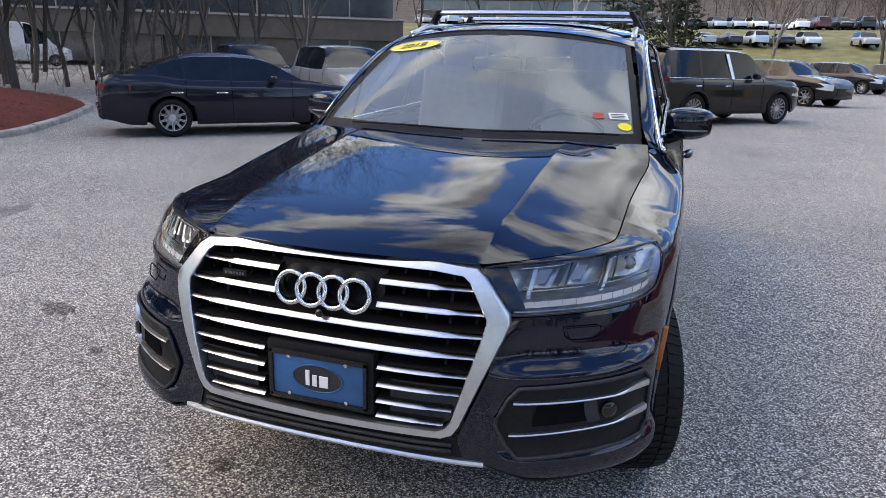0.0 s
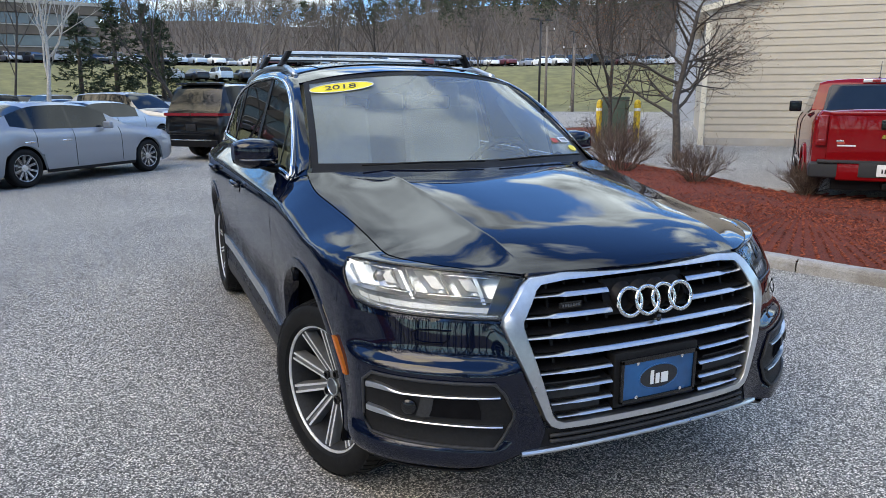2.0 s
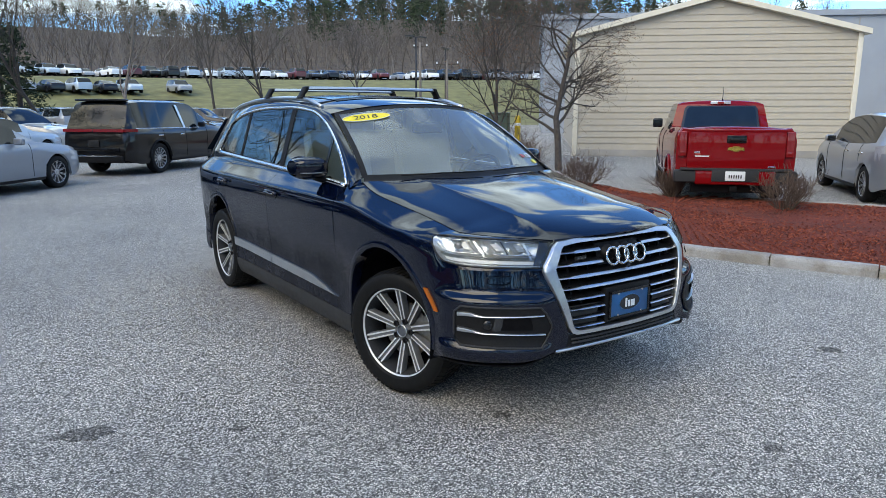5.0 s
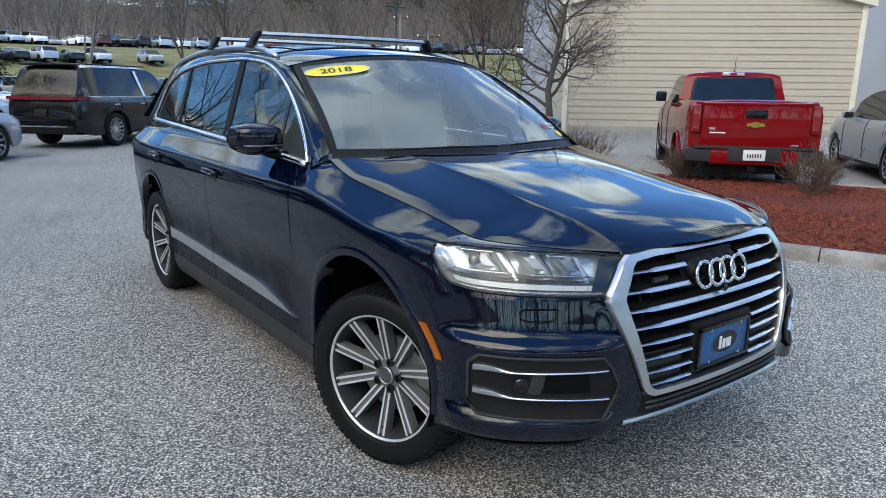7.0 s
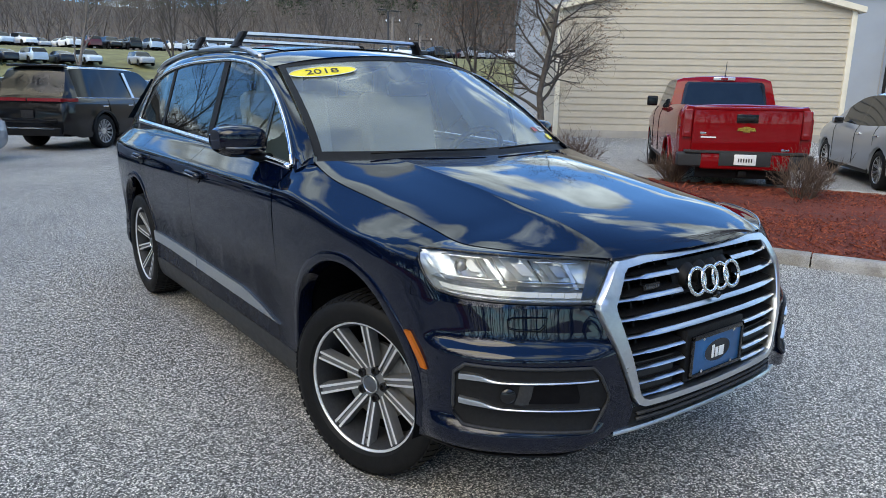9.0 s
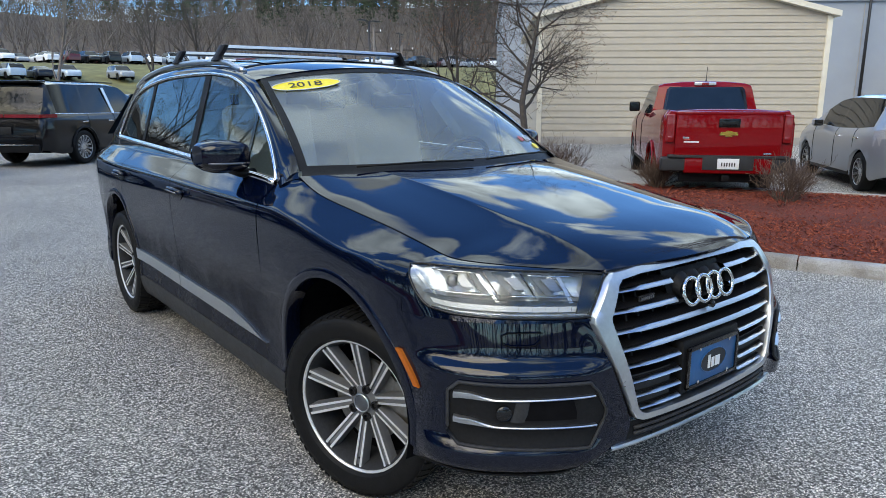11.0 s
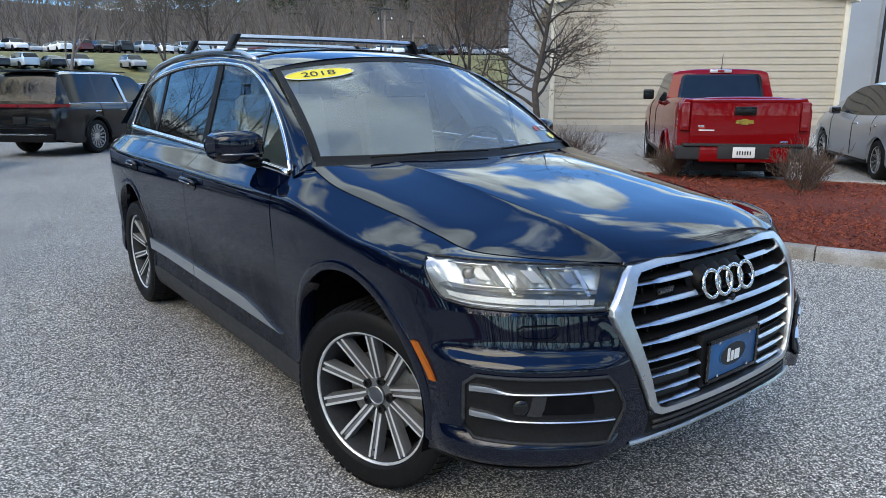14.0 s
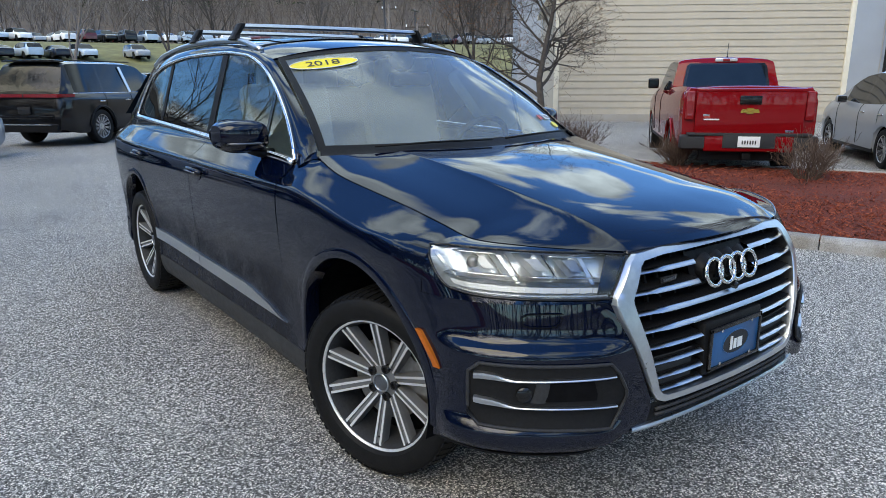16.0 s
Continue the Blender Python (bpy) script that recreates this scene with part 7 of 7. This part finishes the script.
def lamp_end(v):
    """Run of the lamp's slanting outer edge at height share v."""
    return lerp(LAMP_LOW_END, LAMP_END, v ** 0.7)


def lamp_floor(s):
    """Height of the lamp's lower and outer edge."""
    if s < LAMP_LOW_END:
        return HL_LOW((s - S_IN) / (LAMP_LOW_END - S_IN))
    v = ((s - LAMP_LOW_END) / (LAMP_END - LAMP_LOW_END)) ** (1 / 0.7)
    return lerp(HL_LOW(1), HL_TOP(1), min(v, 1.0))


LEDGE = pchip([0.30, 0.335, 0.36, 0.40, 0.425, 0.452, 0.47, 0.655, 0.668, 0.692, 0.71, 0.85], [-0.03, -0.010, 0.020, 0.036, 0.036, 0.016, 0.012, 0.014, 0.010, -0.012, -0.014, 0.0])


def ledge(s, z):
    """How far the bumper steps out above and below its side pockets."""
    y, x = SK.fy(s), SK.fx(s)
    return LEDGE(z) * smooth01(0.42, 0.56, x) * (1 - smooth01(-0.50, -0.40, y))

for side in (-1, 1):
    zs = [0.335, 0.345, 0.36, 0.385, 0.405, 0.418, 0.43, 0.445, 0.455, 0.47, 0.50, 0.54, 0.58, 0.62, 0.645, 0.655, 0.665, 0.675, 0.685, 0.695, 0.71, 0.73, 0.76, 0.785, 0.800]
    rows = []
    for z in zs:
        ya = ARCHES[0][0] - math.sqrt(max((ARCHES[0][2] + 0.012) ** 2 - (z - ARCHES[0][1]) ** 2, 0.0001))
        s0 = SX(gr_edge(z) + 0.004)
        s1 = SY(ya)
        row = []
        for u in span(0, 1, 44):
            s_ = lerp(s0, s1, u)
            zb = lerp(lerp(0.404, 0.364, smooth01(0.44, 0.64, SK.fx(s_))), 0.335, smooth01(-0.50, -0.40, SK.fy(s_)))
            zz = z if z > 0.418 else lerp(zb, 0.418, (z - 0.335) / 0.083)
            row.append(SK(s_, zz, ledge(s_, zz), side))
        rows.append(row)
    part("front_bumper", grid(rows, 0.012, flip=side < 0), NAVY, suv)
    # strip under the lamp that carries on into the wing
    rows = []
    for v in span(0, 1, 7):
        rows.append([SK(s, lerp(0.801, lamp_floor(s) - 0.005, v), 0.0, side) for s in span(SX(0.498), SY(-0.363), 48)])
    part("lamp_sill", grid(rows, 0.010, flip=side < 0), NAVY, suv)
    # headlamp
    lamp = new("headlamp")
    lamp.parent = suv
    lamp["label"] = "clear headlamp with bright daytime light bars"

    def lp(u, v, out=0.0):
        t0 = lerp(SX(0.497), SX(0.425), v)
        s = lerp(t0, lamp_end(v), u)
        return SK(s, lerp(HL_LOW(u), HL_TOP(u), v), out, side)

    v_a = float(np.interp(-0.362, [e[1][1] for e in HOOD_EDGE], [e[0] for e in HOOD_EDGE]))
    cols = []
    for t in span(0, 1, 24):
        v0 = lerp(0.06, v_a, t)
        a = Vector((side * (HX(v0) + 0.004), HY(v0), HZ(v0) - 0.002))
        b = lp(lerp(0.34, 1.0, t), 1.0, 0.001)
        cols.append([a.lerp(b, w) + Vector((side * 0.003, -0.003, 0.003)) * math.sin(w * math.pi) * t ** 3 for w in span(0, 1, 8)])
    part("wing_nose", grid([list(r) for r in zip(*cols)], 0.006, flip=side > 0), NAVY, suv)
    part("lens", grid([[lp(u, v, 0.002) for u in span(0, 1, 34)] for v in span(0, 1, 20)], flip=side < 0), GLASS_LAMP, lamp)
    part("housing", grid([[lp(u, v, -0.006 - 0.07 * (math.sin(math.pi * u) ** 0.35) * (math.sin(math.pi * min(max(v, 0.0), 1.0)) ** 0.4)) for u in span(0, 1, 30)] for v in span(0, 1, 12)], flip=side < 0), LAMP_SILVER, lamp, "bright reflector bowl")
    part("lamp_backing", grid([[SK(s, z, -0.085, side) for s in span(SY(-0.46), SY(-0.335), 8)] for z in span(0.80, 0.925, 8)], flip=side < 0), NAVY, lamp)
    for i, uc in enumerate((0.26, 0.45, 0.74)):
        ob = part("reflector", grid([[lp(uc + (a - 0.5) * (0.15 if uc < 0.6 else 0.20) + 0.10 * (v - 0.5), lerp(0.42, 0.88, v), -0.030 - 0.016 * math.sin(math.pi * a)) for a in span(0, 1, 6)] for v in span(0, 1, 5)], flip=side < 0), LAMP_SILVER, lamp)
        part("led_unit", grid([[lp(uc + (a - 0.5) * 0.07 + 0.06 * (v - 0.5), lerp(0.55, 0.80, v), -0.026) for a in span(0, 1, 3)] for v in span(0, 1, 3)], flip=side < 0), SATIN_DARK, ob)
    for i in range(22):
        ua = 0.10 + i * 0.039
        part("light_segment", grid([[lp(u, v, -0.016 - 0.002 * (i % 2)) for u in span(ua, ua + 0.0383, 3)] for v in (0.10, 0.16, 0.22)], flip=side < 0), LED, lamp, "white daytime light segment")
    for uc in (0.15, 0.56, 0.90):
        part("light_arrow", grid([[lp(uc + d + (v - 0.3) * 0.16, v, -0.014) for d in (-0.011, 0.0, 0.011)] for v in span(0.30, 0.86, 6)], flip=side < 0), LAMP_SILVER, lamp)
    eye = part("projector_lens", lathe([(0.019, -0.012), (0.019, 0.0), (0.015, 0.006), (0.009, 0.010), (0.0, 0.011)], 20), SATIN_DARK, lamp, "dark round projector lens")
    eye.matrix_basis = Matrix.Translation(lp(0.80, 0.64, -0.030)) @ Matrix.Rotation(radians(-55 if side > 0 else -125), 4, "Z")
    part("projector_ring", lathe([(0.019, 0.0), (0.023, 0.002), (0.025, -0.004), (0.022, -0.010)], 20), CHROME, lamp).matrix_basis = eye.matrix_basis
    for va, ua, ub in ((0.44, 0.14, 0.50), (0.44, 0.58, 0.92), (0.88, 0.16, 0.40), (0.88, 0.66, 0.90)):
        part("chrome_line", tube([lp(u, va, -0.013) for u in span(ua, ub, 10)], 0.0024, 5), CHROME, lamp)
    for uc in (0.335, 0.53, 0.62):
        part("cell_divider", grid([[lp(uc + d + (v - 0.3) * 0.15, v, -0.018) for d in (-0.004, 0.004)] for v in span(0.40, 0.90, 5)], 0.004, flip=side < 0), GLOSS_BLACK, lamp)
    part("lamp_surround", grid([[lp(u, v, -0.007) for u in span(0.0, 0.12, 6)] for v in span(0.02, 0.98, 20)], flip=side < 0), GLOSS_BLACK, lamp)
    part("lamp_bead", tube([lp(u, 0.05, -0.008) for u in span(0.05, 0.97, 24)], 0.004, 5), LAMP_SILVER, lamp)
    part("lamp_shelf", grid([[lp(u, 0.36, -0.008 - d) for u in span(0.04, 0.97, 24)] for d in (0.0, 0.02, 0.05)], flip=side < 0), SATIN, lamp)
    part("lamp_rim", tube([lp(u, 0.0, 0.0) for u in span(0, 1, 24)] + [lp(1, v, 0.0) for v in span(0.1, 0.9, 5)] + [lp(u, 1.0, 0.0) for u in span(1, 0, 24)], 0.004, 6, closed=True), GLOSS_BLACK, lamp)

    # side air pocket with two bright blades
    def pk(u, v, out=0.0):
        za, zb_ = lerp(0.446, 0.436, u), lerp(0.636, 0.632, u)
        cut = 0.030 * (1 - math.sqrt(max(0.0, 1 - max(0.0, (0.075 - u) / 0.075, (u - 0.94) / 0.06) ** 2)))
        za, zb_ = za + cut, zb_ - cut
        s = lerp(SX(0.505) - 0.035 * (1 - abs(2 * v - 1)), SY(-0.520), 1 - u)
        z = lerp(za, zb_, v)
        return SK(s, z, out + ledge(s, z), side)

    part("air_pocket", grid([[pk(u, v, 0.0035) for u in span(0, 1, 26)] for v in span(0, 1, 8)], 0.004, flip=side > 0), BLACK_PLASTIC, suv)
    rim_ = [pk(u, 0.0, 0.006) for u in span(0, 1, 16)] + [pk(1, v, 0.006) for v in span(0.15, 0.85, 6)] + [pk(u, 1.0, 0.006) for u in span(1, 0, 16)] + [pk(0, v, 0.006) for v in span(0.85, 0.15, 6)]
    part("pocket_rim", tube(rim_, 0.0055, 6, closed=True), GREY_PLASTIC, suv)
    # flat near-black sheet on the pocket paints the shade of an open intake
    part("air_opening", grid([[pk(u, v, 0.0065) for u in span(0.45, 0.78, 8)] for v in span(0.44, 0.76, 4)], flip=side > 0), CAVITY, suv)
    part("pocket_rib", grid([[pk(u + v * 0.05, lerp(0.42, 0.78, v), 0.012 - 0.006 * abs(k)) for k, u in ((-1, 0.36), (0, 0.40), (1, 0.45))] for v in span(0, 1, 4)], flip=side > 0), GREY_PLASTIC, suv)
    part("fog_sensor", lathe([(0.024, 0), (0.024, 0.010), (0.016, 0.016), (0, 0.017)], 18), GLOSS_BLACK, suv).matrix_basis = Matrix.Translation(pk(0.32, 0.57, 0.006)) @ Matrix.Rotation(radians(-55 if side > 0 else -125), 4, "Z")
    for z_out, z_in in ((0.600, 0.604), (0.522, 0.510)):
        rows = []
        for u in span(0.035, 0.94, 26):
            hgt = 0.0030 + 0.0058 * (1 - smooth01(0.10, 0.30, u))
            z = lerp(z_out, z_in, u) - 0.010 * smooth01(0.12, 0.30, u)
            lo, hi = lerp(0.446, 0.436, u), lerp(0.636, 0.632, u)
            rows.append([pk(u, (z - lo) / (hi - lo), o) + Vector((0, 0, k * hgt)) for o, k in ((0.004, 1.3), (0.015, 1.0), (0.017, 0.0), (0.015, -1.0), (0.004, -1.3))])
        part("bright_blade", grid(rows, flip=side > 0), SATIN, suv, "slim silver bumper blade")
    # washer cover outline
    wc = [(SX(0.655), 0.776), (SX(0.70), 0.776), (SX(0.745), 0.774), (SX(0.758), 0.766), (SX(0.755), 0.744), (SX(0.735), 0.738), (SX(0.70), 0.738), (SX(0.675), 0.740), (SX(0.662), 0.752)]
    part("washer_cover_gap", tube([SK(a, b, 0.0003, side) for a, b in wc], 0.0018, 5, closed=True), CAVITY, suv)

# lower intake, lip and chin
part("lower_intake", grid([[Vector((x, SK(SX(abs(x)), z, -0.004, 1).y, z)) for x in span(-0.44, 0.44, 24)] for z in span(0.400, 0.476, 4)]), BLACK_PLASTIC, suv)
for z in (0.436, 0.454):
    part("intake_vane", tube([Vector((x, SK(SX(abs(x)), z, 0.002, 1).y, z)) for x in span(-0.37, 0.37, 20)], 0.006, 6), GREY_PLASTIC, suv)
part("chin_panel", grid([[Vector((x, SK(SX(abs(x)), z, lerp(-0.14, 0.004, smooth01(0.368, 0.410, z)), 1).y, z)) for x in span(-0.46, 0.46, 24)] for z in span(0.372, 0.408, 5)]), BLACK_PLASTIC, suv)
rows = []
for x in span(-0.455, 0.455, 34):
    zc = 0.413 - 0.010 * (abs(x) / 0.455) ** 4
    y = SK(SX(abs(x)), 0.39, 0.0, 1).y
    rows.append([Vector((x, y + 0.012, zc + 0.010)), Vector((x, y - 0.008, zc + 0.007)), Vector((x, y - 0.012, zc)), Vector((x, y - 0.009, zc - 0.007)), Vector((x, y + 0.02, zc - 0.010))])
part("skid_lip", grid(rows), SATIN, suv, "silver lower bumper lip")
for side in (-1, 1):
    foot_z = lambda s: lerp(0.384, 0.310, smooth01(0.40, 0.62, SK.fx(s)))
    # near-black sheet stands for the shade in the lower side opening
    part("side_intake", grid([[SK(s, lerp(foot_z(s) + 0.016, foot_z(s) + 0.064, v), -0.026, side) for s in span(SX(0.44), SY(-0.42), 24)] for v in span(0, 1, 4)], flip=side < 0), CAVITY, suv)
    part("chin_panel", grid([[SK(s, foot_z(s) + 0.026 * v, lerp(-0.07, -0.008, smooth01(0, 0.8, v)), side) for s in span(SX(0.44), SY(-0.40), 24)] for v in span(0, 1, 5)], 0.006, flip=side < 0), BLACK_PLASTIC, suv)

# under tray and inner blocks, coloured as the shade beneath the body
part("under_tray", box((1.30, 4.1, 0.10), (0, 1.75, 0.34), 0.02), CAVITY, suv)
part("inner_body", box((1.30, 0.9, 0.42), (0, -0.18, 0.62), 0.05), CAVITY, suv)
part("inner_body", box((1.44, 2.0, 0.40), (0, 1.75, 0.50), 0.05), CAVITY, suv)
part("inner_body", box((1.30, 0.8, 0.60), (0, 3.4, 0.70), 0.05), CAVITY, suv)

# wheels: the front pair is turned to the car's left
STEER = radians(19)
WHEEL_SILVER = plain("machined_alloy", (0.80, 0.81, 0.82), 0.36, 0.6, 0.05, 50)
for yc, st in ((0.0, STEER), (RAX, 0.0)):
    for s in (1, -1):
        wr = wheel_parts(suv, 0.343, 0.252, s, 10, WHEEL_SILVER, dish=0.055, at=(s * (0.800 if yc < 1 else 0.835), yc, 0.390), steer=st, rim_r=0.2455, dark_face=ALLOY_GREY, groove=0.004)
        wr.matrix_basis = wr.matrix_basis @ Matrix.Scale(1.065, 4)
        for i in range(5):
            t = 2 * math.pi * i / 5
            part("wheel_bolt", lathe([(0.0165, 0.04), (0.0165, 0.060), (0.0105, 0.061), (0.009, 0.052), (0, 0.052)], 12), GLOSS_BLACK, wr).matrix_basis = Matrix.Translation((0, math.cos(t) * 0.055, math.sin(t) * 0.055))
        cap = part("centre_cap", lathe([(0.034, 0.048), (0.033, 0.061), (0.028, 0.064), (0.0, 0.066)], 24), SATIN_DARK, wr)
        part("cap_ring", lathe([(0.034, 0.060), (0.0355, 0.064), (0.032, 0.066), (0.030, 0.063)], 24), SATIN, cap)
        part("valve", tube([(0.070, 0.0, -0.215), (0.084, 0.0, -0.205)], 0.004, 6), BLACK_PLASTIC, wr)
        part("caliper", box((0.05, 0.07, 0.16), (0.0, 0.145, 0.02), 0.015), STEEL_DARK, wr)
        tv, tf = [], []
        for i in range(64):
            t0, t1 = 2 * math.pi * i / 64, 2 * math.pi * (i + 0.72) / 64
            for xa, xb, sk in ((-0.112, -0.060, -0.4), (-0.052, -0.008, 0.25), (0.008, 0.052, -0.25), (0.060, 0.112, 0.4)):
                b = len(tv)
                for r_ in (0.336, 0.3430):
                    for x_, d in ((xa, 0), (xb, sk * 0.09)):
                        for t in (t0 + d, t1 + d):
                            q = r_ - (0.011 if abs(x_) > 0.1 else 0)
                            tv.append((x_, q * math.cos(t), q * math.sin(t)))
                tf += [(b + 4, b + 5, b + 7, b + 6), (b, b + 1, b + 5, b + 4), (b + 2, b + 6, b + 7, b + 3), (b, b + 4, b + 6, b + 2), (b + 1, b + 3, b + 7, b + 5)]
        from_data("tread", tv, tf, RUBBER, wr)["kind"] = "stuff"

# roof bars
for yb in (1.758, 2.50):
    bar = thing("roof_bar", "silver aerodynamic roof bar on black clamp feet", "roof bar", "roof bars")
    zb_ = 1.712
    prof = [(-0.042, 0.0), (-0.030, 0.014), (0.0, 0.018), (0.030, 0.012), (0.046, 0.0), (0.030, -0.008), (-0.030, -0.008)]
    rows = [[Vector((x, yb + a, zb_ + b - 0.004 * (x / 0.6) ** 2)) for a, b in prof + prof[:1]] for x in span(-0.548, 0.548, 14)]
    bm = grid(rows)
    bmesh.ops.holes_fill(bm, edges=bm.edges[:], sides=10)
    part("bar", bm, SATIN, bar)
    for s in (-1, 1):
        e = rex(yb)
        rows = []
        for t, hx, hy in ((0.0, 0.010, 0.038), (0.04, 0.018, 0.046), (0.30, 0.020, 0.046), (0.75, 0.018, 0.040), (1.0, 0.024, 0.052), (1.06, 0.022, 0.050)):
            c = Vector((s * lerp(0.552, e + 0.006, smooth01(-0.1, 1.1, t)), yb, lerp(zb_ + 0.016, rez(yb) + 0.030, t)))
            rows.append([c + Vector((hx * a, hy * b, 0)) for a, b in ((-1, -0.7), (-0.6, -1), (0.6, -1), (1, -0.7), (1, 0.7), (0.6, 1), (-0.6, 1), (-1, 0.7), (-1, -0.7))])
        bm = grid(rows)
        bmesh.ops.holes_fill(bm, edges=bm.edges[:], sides=10)
        part("foot", bm, BLACK_PLASTIC, bar)

# wipers
for a, b in ((( -0.52, 0.455, 1.160), (0.02, 0.345, 1.165)), ((0.10, 0.345, 1.166), (0.64, 0.50, 1.166))):
    part("wiper", tube([Vector(a), (Vector(a) + Vector(b)) / 2 + Vector((0, -0.010, 0.004)), Vector(b)], 0.0048, 6), BLACK_PLASTIC, suv)

# stickers on the glass
def on_screen(x, v):
    bx, tx = 0.735, 0.600
    return screen_point(x / lerp(bx, tx, v), v, 0.006)


def screen_frame(x, v):
    p, q, r_ = on_screen(x, v), on_screen(x + 0.02, v), on_screen(x, v + 0.02)
    ex = (q - p).normalized()
    ez = (r_ - p)
    ez = (ez - ex * ez.dot(ex)).normalized()
    ey = ez.cross(ex)
    return Matrix(((ex.x, -ey.x * -1, ez.x, p.x), (ex.y, -ey.y * -1, ez.y, p.y), (ex.z, -ey.z * -1, ez.z, p.z), (0, 0, 0, 1)))


M = screen_frame(-0.445, 0.845)
oval = part("year_sticker", flat_shape([(math.cos(t) * 0.160, math.sin(t) * 0.043) for t in span(0, 2 * math.pi, 44)[:-1]], 0.001, M), YELLOW, suv, "yellow oval year sticker", smooth=False)
part("sticker_edge", tube([M @ Vector((math.cos(t) * 0.163, -0.0005, math.sin(t) * 0.046)) for t in span(0, 2 * math.pi, 45)[:-1]], 0.002, 5, closed=True), WHITE, oval)
lettering("year_text", "2018", 0.062, INK, M @ Matrix.Translation((0, -0.0012, 0)) @ Matrix.Rotation(math.pi / 2, 4, "X"), oval, 0.0004, 0.0003, 1.30)
M = screen_frame(0.655, 0.10)
part("window_sticker", flat_shape([(math.cos(t) * 0.032, math.sin(t) * 0.024) for t in span(0, 2 * math.pi, 24)[:-1]], 0.001, M), YELLOW, suv, "small round yellow sticker", smooth=False)
M = screen_frame(0.62, 0.19)
st_ = part("window_sticker", flat_shape([(-0.045, -0.02), (0.045, -0.02), (0.045, 0.02), (-0.045, 0.02)], 0.001, M), WHITE, suv, "small white printed sticker", smooth=False)
for i in range(3):
    part("print_line", flat_shape([(-0.035, -0.003), (0.03, -0.003), (0.03, 0.001), (-0.035, 0.001)], 0.0006, M @ Matrix.Translation((0, -0.0012, 0.010 - i * 0.010))), INK, st_, smooth=False)
M = screen_frame(0.535, 0.19)
part("window_sticker", flat_shape([(-0.025, -0.018), (0.025, -0.018), (0.025, 0.018), (-0.025, 0.018)], 0.001, M), STICKER_RED, suv, "small red printed sticker", smooth=False)
part("sensor_pod", grid([[Vector((math.cos(a) * r * 0.075, screen_point(0, 0.90).y + 0.035 + (1 - r) * -0.004, screen_point(0, 0.88).z - 0.02 + math.sin(a) * r * 0.055)) for a in span(0, 2 * math.pi, 20)] for r in (0.02, 0.6, 1.0)]), DASH, suv)
part("inner_mirror", box((0.24, 0.04, 0.075), (0, 0.98, 1.43), 0.03, 3), DASH, suv)

# cabin
cabin_floor = part("cabin_floor", box((1.40, 3.0, 0.05), (0, 2.0, 0.66), 0.01), DASH, suv)
part("headliner", grid([[roof_point(u, v, -0.045) for u in span(-0.95, 0.95, 10)] for v in span(0.04, 0.96, 12)]), BEIGE, suv, "pale cloth headliner")
part("dashboard", grid([[Vector((x, y + 0.05 * (x / 0.7) ** 2, z)) for x in span(-0.70, 0.70, 14)] for y, z in ((0.40, 1.10), (0.55, 1.115), (0.72, 1.10), (0.82, 1.05), (0.86, 0.95), (0.84, 0.75))]), DASH, suv)
for s in (-1, 1):
    seat = new("front_seat")
    seat.parent = suv
    seat["label"] = "beige leather front seat"
    part("cushion", box((0.50, 0.50, 0.16), (s * 0.37, 1.28, 0.80), 0.06, 3), BEIGE, seat)
    part("backrest", box((0.50, 0.13, 0.62), (s * 0.37, 1.60, 1.10), 0.055, 3, turn=Matrix.Rotation(radians(-14), 4, "X")), BEIGE, seat)
    part("headrest", box((0.26, 0.10, 0.19), (s * 0.37, 1.70, 1.455), 0.045, 3), BEIGE, seat)
    rs = new("rear_seat")
    rs.parent = suv
    part("backrest", box((0.62, 0.14, 0.62), (s * 0.33, 2.62, 1.06), 0.05, 3, turn=Matrix.Rotation(radians(-14), 4, "X")), BEIGE, rs)
    part("headrest", box((0.26, 0.09, 0.17), (s * 0.33, 2.72, 1.40), 0.04, 3), BEIGE, rs)
ring = [Vector((0.37 + math.cos(t) * 0.185, 0.90 - math.sin(t) * 0.07, 1.055 + math.sin(t) * 0.17)) for t in span(0, 2 * math.pi, 33)[:-1]]
sw = part("steering_wheel", tube(ring, 0.016, 8, closed=True), DASH, suv)
part("hub", box((0.16, 0.05, 0.13), (0.37, 0.90, 1.05), 0.04, 3), DASH, sw)

# the body's true proportions: its drawn sections are widened, raised and drawn out at the nose
BODY_X = pchip([0, 0.15, 0.36, 0.49, 0.60, 0.83, 0.934, 1.04, 1.2], [0, 0.161, 0.390, 0.529, 0.636, 0.868, 0.978, 1.080, 1.24])
BODY_Y = pchip([-1.2, -0.95, -0.84, -0.735, -0.55, -0.40, -0.2, 0, 0.436, 0.65, 1.08, 1.58, 1.9, 2.55, 2.994, 3.43, 4.16, 4.4], [-1.32, -1.065, -0.948, -0.84, -0.632, -0.438, -0.212, 0, 0.455, 0.645, 1.125, 1.665, 1.96, 2.60, 2.994, 3.46, 4.10, 4.34])


def true_place(p):
    return Vector((math.copysign(BODY_X(abs(p.x)), p.x), BODY_Y(p.y), 1.035 * p.z + 0.033))


def reshape(ob):
    for o in ob.children:
        if o.name.startswith("wheel") and o.type == "EMPTY":
            continue
        if o.matrix_basis != Matrix.Identity(4):
            o.matrix_basis = Matrix.Translation(true_place(o.matrix_basis.translation) - o.matrix_basis.translation) @ o.matrix_basis
        elif o.type == "MESH":
            for v in o.data.vertices:
                v.co = true_place(v.co)
            o.data.update()
        reshape(o)


reshape(suv)
for o in scene.collection.objects:
    if o.name.startswith("roof_bar") and o.parent is None:
        reshape(o)
